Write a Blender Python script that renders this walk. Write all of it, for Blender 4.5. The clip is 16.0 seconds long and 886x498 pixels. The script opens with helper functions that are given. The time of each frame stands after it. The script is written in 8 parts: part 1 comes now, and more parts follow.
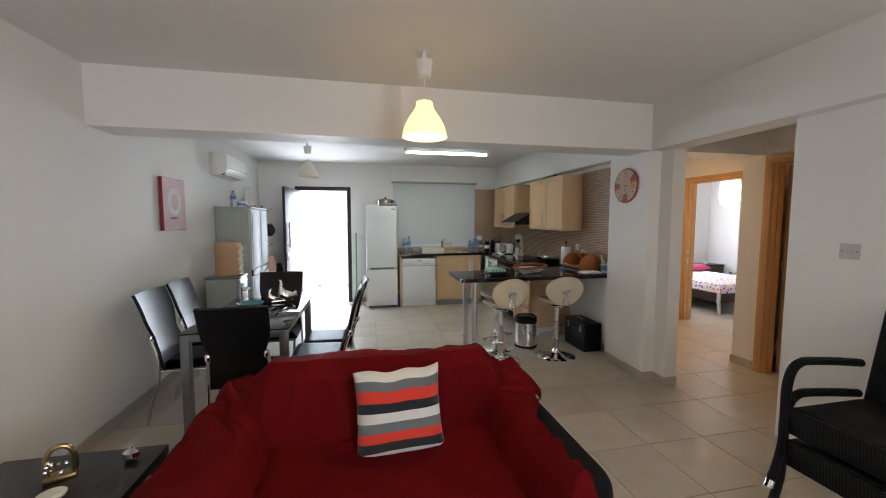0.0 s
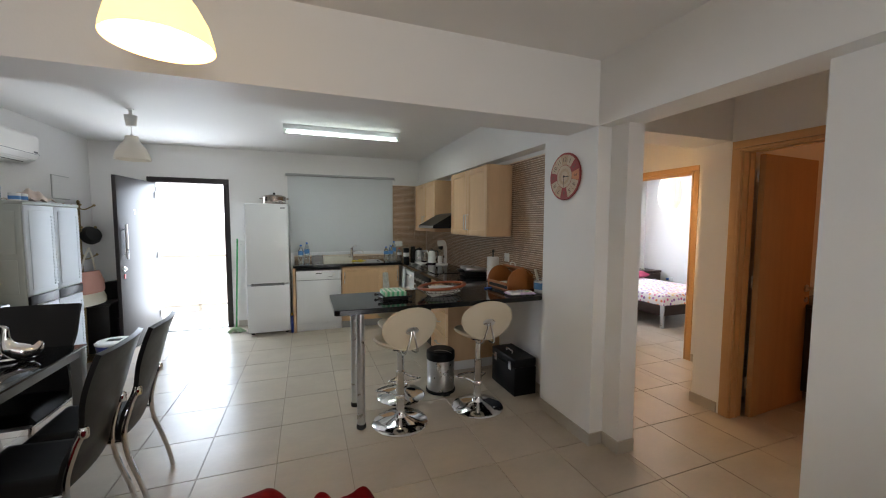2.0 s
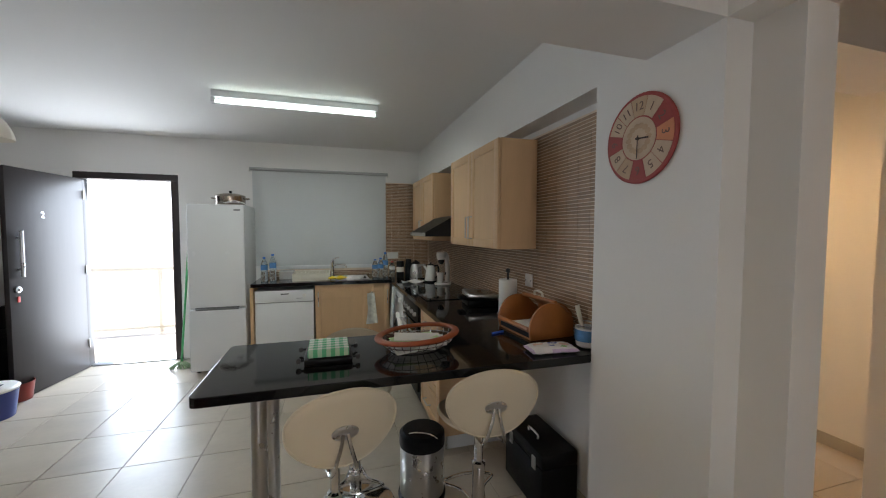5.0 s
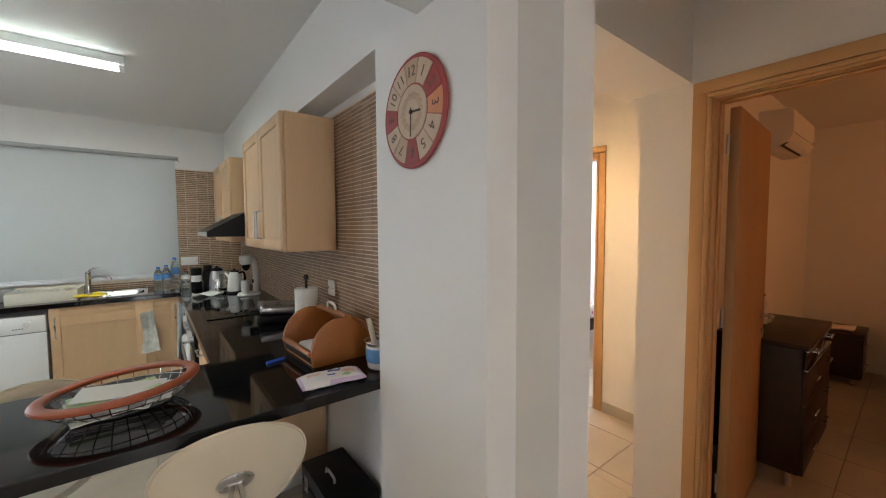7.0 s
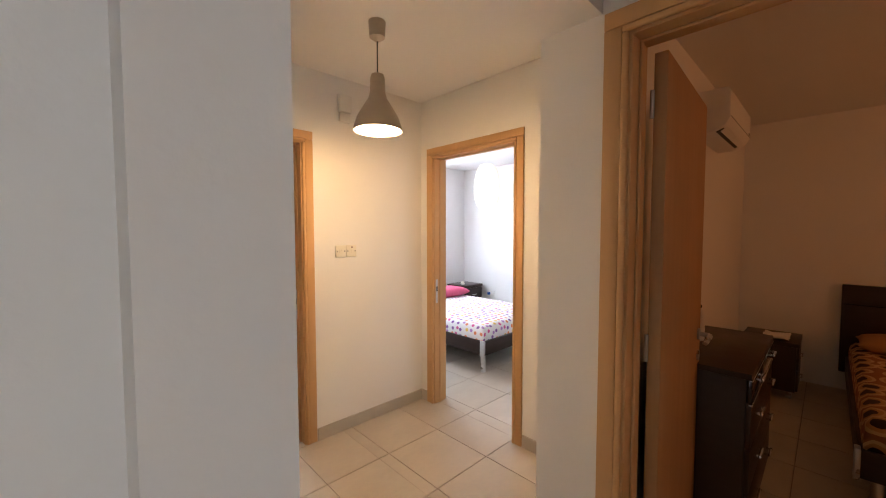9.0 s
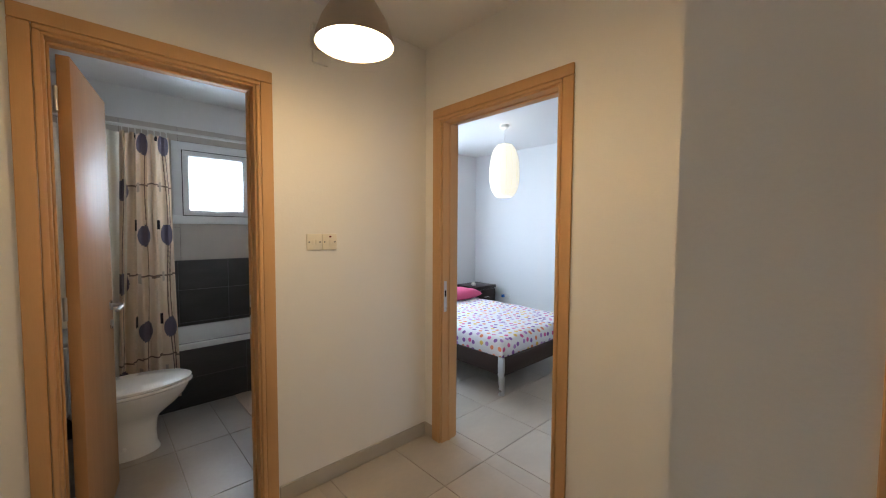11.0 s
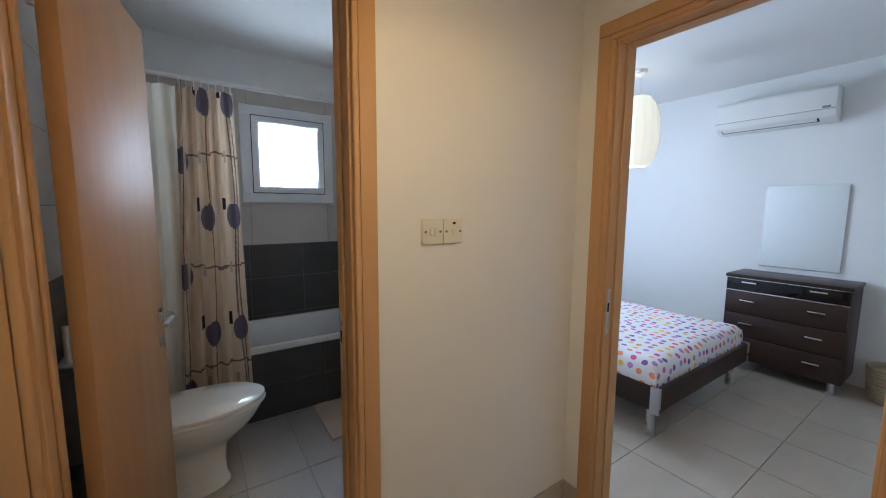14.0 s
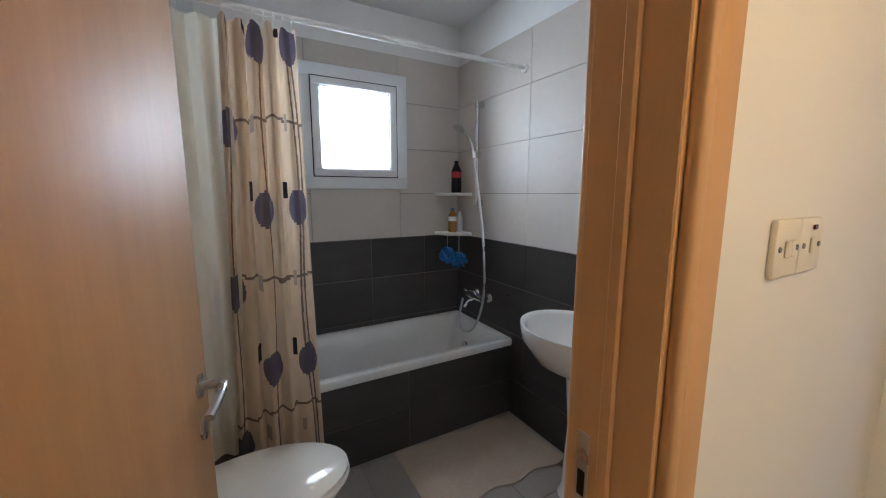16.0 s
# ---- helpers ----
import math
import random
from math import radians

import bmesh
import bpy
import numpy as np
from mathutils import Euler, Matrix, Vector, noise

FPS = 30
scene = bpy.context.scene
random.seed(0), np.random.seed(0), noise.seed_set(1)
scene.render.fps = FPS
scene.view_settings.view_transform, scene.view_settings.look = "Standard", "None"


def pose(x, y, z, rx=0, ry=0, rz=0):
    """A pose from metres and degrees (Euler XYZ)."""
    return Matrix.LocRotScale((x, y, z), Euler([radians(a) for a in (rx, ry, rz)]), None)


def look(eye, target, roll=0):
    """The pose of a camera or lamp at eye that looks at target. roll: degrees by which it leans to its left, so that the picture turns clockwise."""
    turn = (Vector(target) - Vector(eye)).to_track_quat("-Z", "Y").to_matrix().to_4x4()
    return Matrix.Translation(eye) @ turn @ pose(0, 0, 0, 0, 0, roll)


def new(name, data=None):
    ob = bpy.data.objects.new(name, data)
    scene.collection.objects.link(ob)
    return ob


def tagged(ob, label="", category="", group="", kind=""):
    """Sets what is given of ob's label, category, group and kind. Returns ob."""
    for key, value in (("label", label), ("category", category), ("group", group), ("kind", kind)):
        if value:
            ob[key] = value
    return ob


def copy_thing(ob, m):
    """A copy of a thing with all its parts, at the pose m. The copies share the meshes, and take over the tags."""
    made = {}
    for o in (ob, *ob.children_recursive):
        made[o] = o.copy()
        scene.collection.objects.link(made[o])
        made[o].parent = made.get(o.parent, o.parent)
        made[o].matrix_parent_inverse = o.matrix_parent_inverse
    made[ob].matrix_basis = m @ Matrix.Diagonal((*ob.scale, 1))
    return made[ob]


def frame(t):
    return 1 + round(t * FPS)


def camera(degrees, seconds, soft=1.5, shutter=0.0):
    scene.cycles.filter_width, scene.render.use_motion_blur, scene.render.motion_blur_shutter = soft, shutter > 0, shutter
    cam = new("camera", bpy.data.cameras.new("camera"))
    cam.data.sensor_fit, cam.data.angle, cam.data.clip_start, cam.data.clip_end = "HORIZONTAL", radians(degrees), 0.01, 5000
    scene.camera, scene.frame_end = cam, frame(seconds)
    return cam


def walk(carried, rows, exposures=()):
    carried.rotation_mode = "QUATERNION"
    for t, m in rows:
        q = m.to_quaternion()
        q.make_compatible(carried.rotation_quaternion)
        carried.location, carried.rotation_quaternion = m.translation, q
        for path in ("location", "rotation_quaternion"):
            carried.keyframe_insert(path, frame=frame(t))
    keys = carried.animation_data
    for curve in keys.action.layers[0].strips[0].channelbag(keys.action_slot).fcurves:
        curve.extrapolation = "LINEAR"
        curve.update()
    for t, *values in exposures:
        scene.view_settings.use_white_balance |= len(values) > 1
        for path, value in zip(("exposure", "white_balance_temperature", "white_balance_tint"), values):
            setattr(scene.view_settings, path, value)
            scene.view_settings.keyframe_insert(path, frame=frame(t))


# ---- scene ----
cam = camera(99.9, 16.0, soft=1.1)
PATH = [
    (0, (-0.08, -0.288, 1.511), (0.325, 1.664, 1.359), 0.0),
    (0.5, (0.146, -0.037, 1.511), (0.686, 1.882, 1.36), 0.2),
    (1, (0.369, 0.218, 1.518), (1.057, 2.09, 1.368), 0.1),
    (1.5, (0.558, 0.465, 1.524), (1.278, 2.325, 1.375), 0.1),
    (2, (0.675, 0.726, 1.515), (1.363, 2.598, 1.376), 0.2),
    (2.5, (0.761, 0.986, 1.536), (1.398, 2.878, 1.413), 0.2),
    (3, (0.91, 1.219, 1.507), (1.453, 3.14, 1.396), 0.3),
    (3.2, (0.951, 1.319, 1.495), (1.454, 3.252, 1.395), 0.5),
    (5.3, (1.387, 1.858, 1.506), (2.006, 3.757, 1.405), -0.0),
    (5.5, (1.437, 1.87, 1.514), (2.119, 3.747, 1.407), 0.0),
    (6, (1.541, 1.869, 1.515), (2.384, 3.679, 1.41), -0.2),
    (6.5, (1.651, 1.899, 1.511), (2.688, 3.605, 1.404), -0.3),
    (7, (1.805, 2.017, 1.499), (3.031, 3.593, 1.388), -0.3),
    (7.5, (1.959, 2.076, 1.508), (3.301, 3.555, 1.391), -0.3),
    (8, (2.216, 2.106, 1.512), (3.588, 3.557, 1.402), -0.2),
    (8.5, (2.376, 2.106, 1.508), (3.758, 3.547, 1.402), -0.3),
    (8.7, (2.443, 2.121, 1.492), (3.827, 3.561, 1.395), -0.2),
    (10.8, (3.008, 2.639, 1.385), (4.405, 4.067, 1.29), 0.3),
    (11, (3.038, 2.712, 1.386), (4.4, 4.172, 1.285), 0.3),
    (11.5, (3.074, 2.865, 1.386), (4.377, 4.378, 1.28), 0.4),
    (12, (3.125, 2.911, 1.39), (4.41, 4.439, 1.271), 0.4),
    (12.5, (3.208, 3.011, 1.384), (4.501, 4.53, 1.237), 0.4),
    (13, (3.274, 3.163, 1.388), (4.567, 4.679, 1.221), 0.4),
    (13.5, (3.265, 3.335, 1.38), (4.493, 4.901, 1.191), 0.3),
    (14, (3.201, 3.54, 1.402), (4.317, 5.185, 1.18), 0.4),
    (14.5, (3.127, 3.685, 1.419), (4.19, 5.363, 1.182), 0.1),
    (15, (3.125, 3.897, 1.398), (4.149, 5.594, 1.131), 0.3),
    (15.5, (3.169, 4.163, 1.399), (4.16, 5.88, 1.126), 0.3),
    (16, (3.173, 4.374, 1.399), (4.144, 6.097, 1.106), -0.0),
]
walk(cam, [(t, look(eye, target, roll)) for t, eye, target, roll in PATH],
     exposures=[(0.0, 1.12, 6750, 14), (3.2, 0.98, 6750, 14), (5.5, 0.86, 6750, 14), (6.0, 0.9, 6750, 14), (6.5, 1.56, 6750, 14), (7.5, 1.55, 6750, 14), (8.0, 1.35, 6550, 15), (8.7, 1.3, 6500, 16), (11.0, 0.6, 5700, 6), (12.5, 0.5, 5500, 5),
                (14.0, 0.38, 5350, 6), (15.0, 0.38, 5600, 7), (15.5, 0.66, 5620, 7.5), (16.0, 0.85, 5650, 8)])

# ---- world, daylight and exposure ----
world = bpy.data.worlds.new("daylight")
scene.world = world
world.use_nodes = True
_wn = world.node_tree.nodes
_sky = _wn.new("ShaderNodeTexSky")
_sky.sky_type = "NISHITA"
_sky.sun_disc = False
_sky.sun_elevation = radians(49)
_sky.sun_rotation = radians(84)
world.node_tree.links.new(_sky.outputs[0], _wn["Background"].inputs[0])
_wn["Background"].inputs[1].default_value = 0.15

sun = new("sun", bpy.data.lights.new("sun", "SUN"))
sun.data.energy = 5.0
sun.data.angle = radians(0.5)
sun.data.color = (1.0, 0.95, 0.87)
sun.matrix_world = look((26.0, 2.6, 30.0), (0.0, 0.0, 0.0))


def opening_light(name, eye, target, w, h, watts, colour):
    """Rectangular area lamp: sky light in an opening, tube light or added fill."""
    lamp = new(name, bpy.data.lights.new(name, "AREA"))
    lamp.data.shape = "RECTANGLE"
    lamp.data.size, lamp.data.size_y = w, h
    lamp.data.energy = watts
    lamp.data.color = colour
    lamp.matrix_world = look(eye, target)
    return lamp


def bulb(name, x, y, z, watts, colour, radius=0.05):
    lamp = new(name, bpy.data.lights.new(name, "POINT"))
    lamp.data.energy = watts
    lamp.data.color = colour
    lamp.data.shadow_soft_size = radius
    lamp.location = (x, y, z)
    return lamp


SKYBLUE = (0.72, 0.86, 1.0)
NEUTRAL = (0.95, 0.98, 1.0)
opening_light("sky_through_entrance", (-0.80, 7.02, 1.06), (-0.80, 0.0, -0.4), 0.86, 2.0, 34, SKYBLUE)
# Added fill in an unseen opening, turned aside to brighten the west wall.
opening_light("fill_from_south", (1.62, -3.18, 1.1), (-1.9, -1.5, 1.5), 1.2, 2.0, 42, NEUTRAL)
opening_light("sky_through_kitchen_window", (1.22, 7.0, 1.6), (1.22, 0.0, 1.5), 1.5, 1.1, 14, NEUTRAL)
opening_light("sky_through_bathroom_window", (3.92, 7.0, 1.8), (3.92, 0.0, 1.2), 0.42, 0.5, 12.5, (0.90, 0.95, 1.0))
opening_light("sky_through_bedroom_window", (5.75, 7.0, 1.6), (6.6, 3.6, 0.2), 1.3, 1.1, 38, (0.76, 0.87, 1.0))
# Added orange fill on the room side of the unseen curtain, turned upward.
opening_light("orange_fill_dark_bedroom", (5.6, -0.85, 1.75), (5.6, 2.0, 4.0), 1.2, 0.9, 8.5, (1.0, 0.45, 0.17))
bulb("bulb_living", 0.29, 2.06, 2.10, 11, (1.0, 0.72, 0.38))
bulb("bulb_hall", 3.70, 3.82, 1.985, 14, (1.0, 0.63, 0.28), 0.06)
bulb("bulb_bedroom", 6.39, 5.31, 1.95, 2.0, (1.0, 0.78, 0.5), 0.08)
opening_light("tube_glow", (1.09, 5.05, 2.47), (1.09, 5.05, 0.0), 1.1, 0.05, 10, (0.85, 1.0, 0.95))


# ---- materials ----
def mat(name, colour, rough=0.5, metal=0.0, bump=0.0, bump_scale=200.0, var=0.0, var_scale=3.0, stretch=(1, 1, 1),
        coat=0.0, trans=0.0, ior=1.45, emit=None, emit_power=0.0, rough_var=0.0, per_piece=0.0, sheen=0.0, grain=0.0, spec=0.5, scatter=False):
    """A painted or plain surface: base colour with two scales of variation, fine relief and uneven gloss."""
    m = bpy.data.materials.new(name)
    m.use_nodes = True
    n, k = m.node_tree.nodes, m.node_tree.links
    b = n["Principled BSDF"]
    b.inputs["Base Color"].default_value = (*colour, 1)
    b.inputs["Roughness"].default_value = rough
    b.inputs["Metallic"].default_value = metal
    b.inputs["IOR"].default_value = ior
    b.inputs["Specular IOR Level"].default_value = spec
    b.inputs["Transmission Weight"].default_value = trans
    b.inputs["Coat Weight"].default_value = coat
    b.inputs["Coat Roughness"].default_value = 0.08
    b.inputs["Sheen Weight"].default_value = sheen
    if emit:
        b.inputs["Emission Color"].default_value = (*emit, 1)
        b.inputs["Emission Strength"].default_value = emit_power
    co = n.new("ShaderNodeTexCoord")
    mp = n.new("ShaderNodeMapping")
    mp.inputs["Scale"].default_value = stretch
    k.new(co.outputs["Object"], mp.inputs["Vector"])
    if scatter:
        # each piece is cut from another spot of the pattern
        ob_info = n.new("ShaderNodeObjectInfo")
        off = n.new("ShaderNodeVectorMath")
        off.operation = "SCALE"
        off.inputs["Scale"].default_value = 37.0
        k.new(ob_info.outputs["Location"], off.inputs[0])
        k.new(off.outputs[0], mp.inputs["Location"])
    last = None
    if var or per_piece or grain:
        rgb = n.new("ShaderNodeRGB")
        rgb.outputs[0].default_value = (*colour, 1)
        last = rgb.outputs[0]

        def scaled(fac, low, high):
            nonlocal last
            mr = n.new("ShaderNodeMapRange")
            mr.inputs["To Min"].default_value, mr.inputs["To Max"].default_value = low, high
            k.new(fac, mr.inputs["Value"])
            mul = n.new("ShaderNodeVectorMath")
            mul.operation = "SCALE"
            k.new(last, mul.inputs[0])
            k.new(mr.outputs[0], mul.inputs["Scale"])
            last = mul.outputs[0]

        if var:
            t1 = n.new("ShaderNodeTexNoise")
            t1.inputs["Scale"].default_value = var_scale
            t1.inputs["Detail"].default_value = 6
            k.new(mp.outputs[0], t1.inputs["Vector"])
            scaled(t1.outputs[0], 1 - var, 1 + var)
        if grain:
            t2 = n.new("ShaderNodeTexNoise")
            t2.inputs["Scale"].default_value = var_scale * 9
            t2.inputs["Detail"].default_value = 4
            k.new(mp.outputs[0], t2.inputs["Vector"])
            scaled(t2.outputs[0], 1 - grain, 1 + grain)
        if per_piece:
            oi = n.new("ShaderNodeObjectInfo")
            scaled(oi.outputs["Random"], 1 - per_piece, 1 + per_piece)
        k.new(last, b.inputs["Base Color"])
    if rough_var:
        t3 = n.new("ShaderNodeTexNoise")
        t3.inputs["Scale"].default_value = var_scale * 2.3
        t3.inputs["Detail"].default_value = 5
        k.new(mp.outputs[0], t3.inputs["Vector"])
        mr = n.new("ShaderNodeMapRange")
        mr.inputs["To Min"].default_value, mr.inputs["To Max"].default_value = max(0.02, rough - rough_var), rough + rough_var
        k.new(t3.outputs[0], mr.inputs["Value"])
        k.new(mr.outputs[0], b.inputs["Roughness"])
    if bump:
        t4 = n.new("ShaderNodeTexNoise")
        t4.inputs["Scale"].default_value = bump_scale
        t4.inputs["Detail"].default_value = 3
        k.new(mp.outputs[0], t4.inputs["Vector"])
        bp = n.new("ShaderNodeBump")
        bp.inputs["Strength"].default_value = bump
        bp.inputs["Distance"].default_value = 0.002
        k.new(t4.outputs[0], bp.inputs["Height"])
        k.new(bp.outputs[0], b.inputs["Normal"])
    return m


M_WALL = mat("wall_paint", (0.80, 0.79, 0.77), 0.6, bump=0.25, bump_scale=90, var=0.025, var_scale=1.3, rough_var=0.1)
M_CEIL = mat("ceiling_paint", (0.80, 0.79, 0.77), 0.75, bump=0.15, bump_scale=70, var=0.02, var_scale=0.9)
M_GROUT = mat("grout", (0.30, 0.26, 0.21), 0.9, var=0.15, var_scale=12)
M_TILE = mat("floor_tile", (0.47, 0.41, 0.335), 0.30, var=0.20, var_scale=2.6, stretch=(1, 1.6, 1), rough_var=0.03, per_piece=0.05, grain=0.05, scatter=True)
M_SKIRT = mat("skirting_tile", (0.45, 0.41, 0.35), 0.35, var=0.12, var_scale=5, rough_var=0.1)
M_LEAF = mat("door_leaf_beech", (0.44, 0.25, 0.118), 0.56, spec=0.34, bump=0.06, bump_scale=60, var=0.12, var_scale=3, stretch=(6, 6, 0.4), grain=0.07, rough_var=0.06)
M_BEECH = mat("door_beech", (0.55, 0.33, 0.155), 0.52, spec=0.35, bump=0.06, bump_scale=60, var=0.05, var_scale=4, stretch=(6, 6, 0.5), grain=0.05, rough_var=0.08)
M_MAPLE = mat("cabinet_maple", (0.66, 0.435, 0.25), 0.42, bump=0.08, bump_scale=60, var=0.07, var_scale=3, stretch=(5, 5, 0.6), grain=0.05, rough_var=0.06)
M_DARKDOOR = mat("entrance_door_laminate", (0.028, 0.022, 0.022), 0.44, var=0.15, var_scale=4, stretch=(8, 8, 0.6), grain=0.1, spec=0.45)
M_GRANITE = mat("black_granite", (0.008, 0.008, 0.009), 0.06, var=0.5, var_scale=60, grain=0.4, rough_var=0.03)
M_CHROME = mat("chrome", (0.75, 0.75, 0.76), 0.10, 1.0, rough_var=0.04, var=0.03, var_scale=20)
M_STEEL = mat("brushed_steel", (0.55, 0.55, 0.55), 0.28, 1.0, rough_var=0.03, var=0.03, var_scale=6)
M_ALU = mat("grey_painted_metal", (0.20, 0.21, 0.22), 0.38, 0.6, rough_var=0.06, var=0.05, var_scale=8)
M_WHITE = mat("white_enamel", (0.78, 0.79, 0.80), 0.25, var=0.02, var_scale=3, rough_var=0.06)
M_PLASTIC = mat("white_plastic", (0.78, 0.77, 0.74), 0.42, var=0.03, var_scale=6, rough_var=0.08)
M_CREAM = mat("cream_plastic", (0.74, 0.70, 0.60), 0.42, var=0.04, var_scale=8, rough_var=0.06)
M_BLACK = mat("black_plastic", (0.006, 0.006, 0.007), 0.38, spec=0.18, var=0.2, var_scale=12, rough_var=0.1)
M_RUBBER = mat("black_rubber", (0.010, 0.010, 0.010), 0.7, var=0.2, var_scale=20)
M_PVC = mat("white_window_pvc", (0.80, 0.81, 0.82), 0.3, var=0.02, var_scale=4, rough_var=0.05)
M_PORCELAIN = mat("porcelain", (0.80, 0.79, 0.76), 0.12, var=0.02, var_scale=4, coat=0.5, rough_var=0.04)
M_GLASS = mat("clear_glass", (0.95, 0.98, 0.97), 0.02, trans=1.0, ior=1.45)


# ---- building helpers ----
def box(bm, x0, x1, y0, y1, z0, z1, bevel=0.0, seg=2):
    """Adds a box, its edges rounded if wished."""
    g = bmesh.ops.create_cube(bm, size=1.0)
    vs = g["verts"]
    for v in vs:
        v.co = Vector((x0 + (v.co.x + 0.5) * (x1 - x0), y0 + (v.co.y + 0.5) * (y1 - y0), z0 + (v.co.z + 0.5) * (z1 - z0)))
    if bevel:
        es = list({e for v in vs for e in v.link_edges})
        bmesh.ops.bevel(bm, geom=es, offset=bevel, segments=seg, profile=0.5, affect="EDGES")
    return bm


def lathe(bm, profile, n=32, cx=0.0, cy=0.0, cap=True, sx=1.0, sy=1.0):
    """Turns a profile of (radius, height) about a vertical axis."""
    rings = []
    for r, z in profile:
        rings.append([bm.verts.new((cx + sx * r * math.cos(2 * math.pi * i / n), cy + sy * r * math.sin(2 * math.pi * i / n), z)) for i in range(n)])
    for a, b in zip(rings, rings[1:]):
        for i in range(n):
            bm.faces.new((a[i], a[(i + 1) % n], b[(i + 1) % n], b[i]))
    if cap:
        bm.faces.new(list(reversed(rings[0])))
        bm.faces.new(rings[-1])
    return bm


def spline(points, steps=6):
    """A smooth line through the points."""
    p = [Vector(q) for q in points]
    p = [p[0] * 2 - p[1]] + p + [p[-1] * 2 - p[-2]]
    out = []
    for i in range(1, len(p) - 2):
        for s in range(steps):
            t = s / steps
            a, b, c, d = p[i - 1], p[i], p[i + 1], p[i + 2]
            out.append(0.5 * ((2 * b) + (c - a) * t + (2 * a - 5 * b + 4 * c - d) * t * t + (3 * b - a - 3 * c + d) * t * t * t))
    out.append(p[-2])
    return out


def tube(bm, points, r, n=10, smooth=True, steps=6, closed=False, flat=1.0):
    """Sweeps a round section along a line. flat squeezes the section across."""
    ps = spline(points, steps) if smooth else [Vector(q) for q in points]
    rings = []
    up = Vector((0, 0, 1))
    for i, q in enumerate(ps):
        if closed:
            d = (ps[(i + 1) % len(ps)] - ps[i - 1]).normalized()
        else:
            d = (ps[min(i + 1, len(ps) - 1)] - ps[max(i - 1, 0)]).normalized()
        ref = up if abs(d.dot(up)) < 0.95 else Vector((1, 0, 0))
        if rings:
            a = (prev - d * prev.dot(d)).normalized()
        else:
            a = d.cross(ref).normalized()
        prev = a
        b = d.cross(a)
        rings.append([bm.verts.new(q + a * (r * math.cos(2 * math.pi * j / n)) + b * (flat * r * math.sin(2 * math.pi * j / n))) for j in range(n)])
    pairs = list(zip(rings, rings[1:])) + ([(rings[-1], rings[0])] if closed else [])
    for u, v in pairs:
        for j in range(n):
            bm.faces.new((u[j], u[(j + 1) % n], v[(j + 1) % n], v[j]))
    if not closed:
        bm.faces.new(list(reversed(rings[0])))
        bm.faces.new(rings[-1])
    return bm


def rod(bm, a, b, r, n=12):
    return tube(bm, [a, b], r, n, smooth=False)


def sheet(bm, fn, nu, nv, thick=0.0):
    """A surface from fn(u, v) with u, v in 0..1, given a thickness along its normals."""
    top = [[bm.verts.new(fn(i / nu, j / nv)) for j in range(nv + 1)] for i in range(nu + 1)]
    fs = [bm.faces.new((top[i][j], top[i + 1][j], top[i + 1][j + 1], top[i][j + 1])) for i in range(nu) for j in range(nv)]
    if thick:
        bm.normal_update()
        bmesh.ops.solidify(bm, geom=fs, thickness=thick)
    return bm


def slab_from_outline(bm, outline, z0, z1, bevel=0.0):
    """A plate cut to an outline of (x, y)."""
    vs = [bm.verts.new((x, y, z0)) for x, y in outline]
    f = bm.faces.new(vs)
    g = bmesh.ops.extrude_face_region(bm, geom=[f])
    for v in g["geom"]:
        if isinstance(v, bmesh.types.BMVert):
            v.co.z = z1
    bmesh.ops.recalc_face_normals(bm, faces=bm.faces[:])
    if bevel:
        bmesh.ops.bevel(bm, geom=[e for e in bm.edges if e.calc_face_angle(0) > 0.6], offset=bevel, segments=2, affect="EDGES", profile=0.5)
    return bm


def turned(bm, m):
    bmesh.ops.transform(bm, matrix=m, verts=bm.verts[:])
    return bm


def B():
    return bmesh.new()


def part(name, bm, material, parent=None, label="", smooth=True, sharp=35):
    """Links a bmesh as one mesh object, under a thing or a part if given."""
    me = bpy.data.meshes.new(name)
    bmesh.ops.recalc_face_normals(bm, faces=bm.faces[:])
    bm.to_mesh(me)
    bm.free()
    for mm in (material if isinstance(material, (list, tuple)) else [material]):
        me.materials.append(mm)
    if smooth:
        me.polygons.foreach_set("use_smooth", [True] * len(me.polygons))
        me.set_sharp_from_angle(angle=radians(sharp))
    ob = new(name, me)
    if parent is not None:
        ob.parent = parent
    if label:
        tagged(ob, label)
    return ob


def thing(name, label, category, x=0.0, y=0.0, z=0.0, rz=0.0, group="", kind="", rx=0.0, ry=0.0):
    """An empty at a thing's base, to parent its parts."""
    e = new(name)
    e.empty_display_size = 0.1
    e.matrix_basis = pose(x, y, z, rx, ry, rz)
    return tagged(e, label, category, group, kind)


def structure(name, bm, material, label, category="wall"):
    ob = part(name, bm, material, None, "", smooth=False)
    return tagged(ob, label, category, "", "structure")


# ---- the shell of the flat ----
H = 2.55      # ceiling
BEAM = 2.145  # underside of the beams
XW, YN, XK = -1.90, 6.78, 2.60

structure("wall_west", box(B(), XW - 0.2, XW, -3.4, YN + 0.2, 0, H), M_WALL, "white painted living room wall", "wall")


def wall_along_x(name, y0, y1, x0, x1, openings, label):
    """A wall with openings (x0, x1, z0, z1) through it."""
    bm = B()
    at = x0
    for a, b, c, d in sorted(openings):
        box(bm, at, a, y0, y1, 0, H)
        if c > 0:
            box(bm, a, b, y0, y1, 0, c)
        box(bm, a, b, y0, y1, d, H)
        at = b
    box(bm, at, x1, y0, y1, 0, H)
    return structure(name, bm, M_WALL, label)


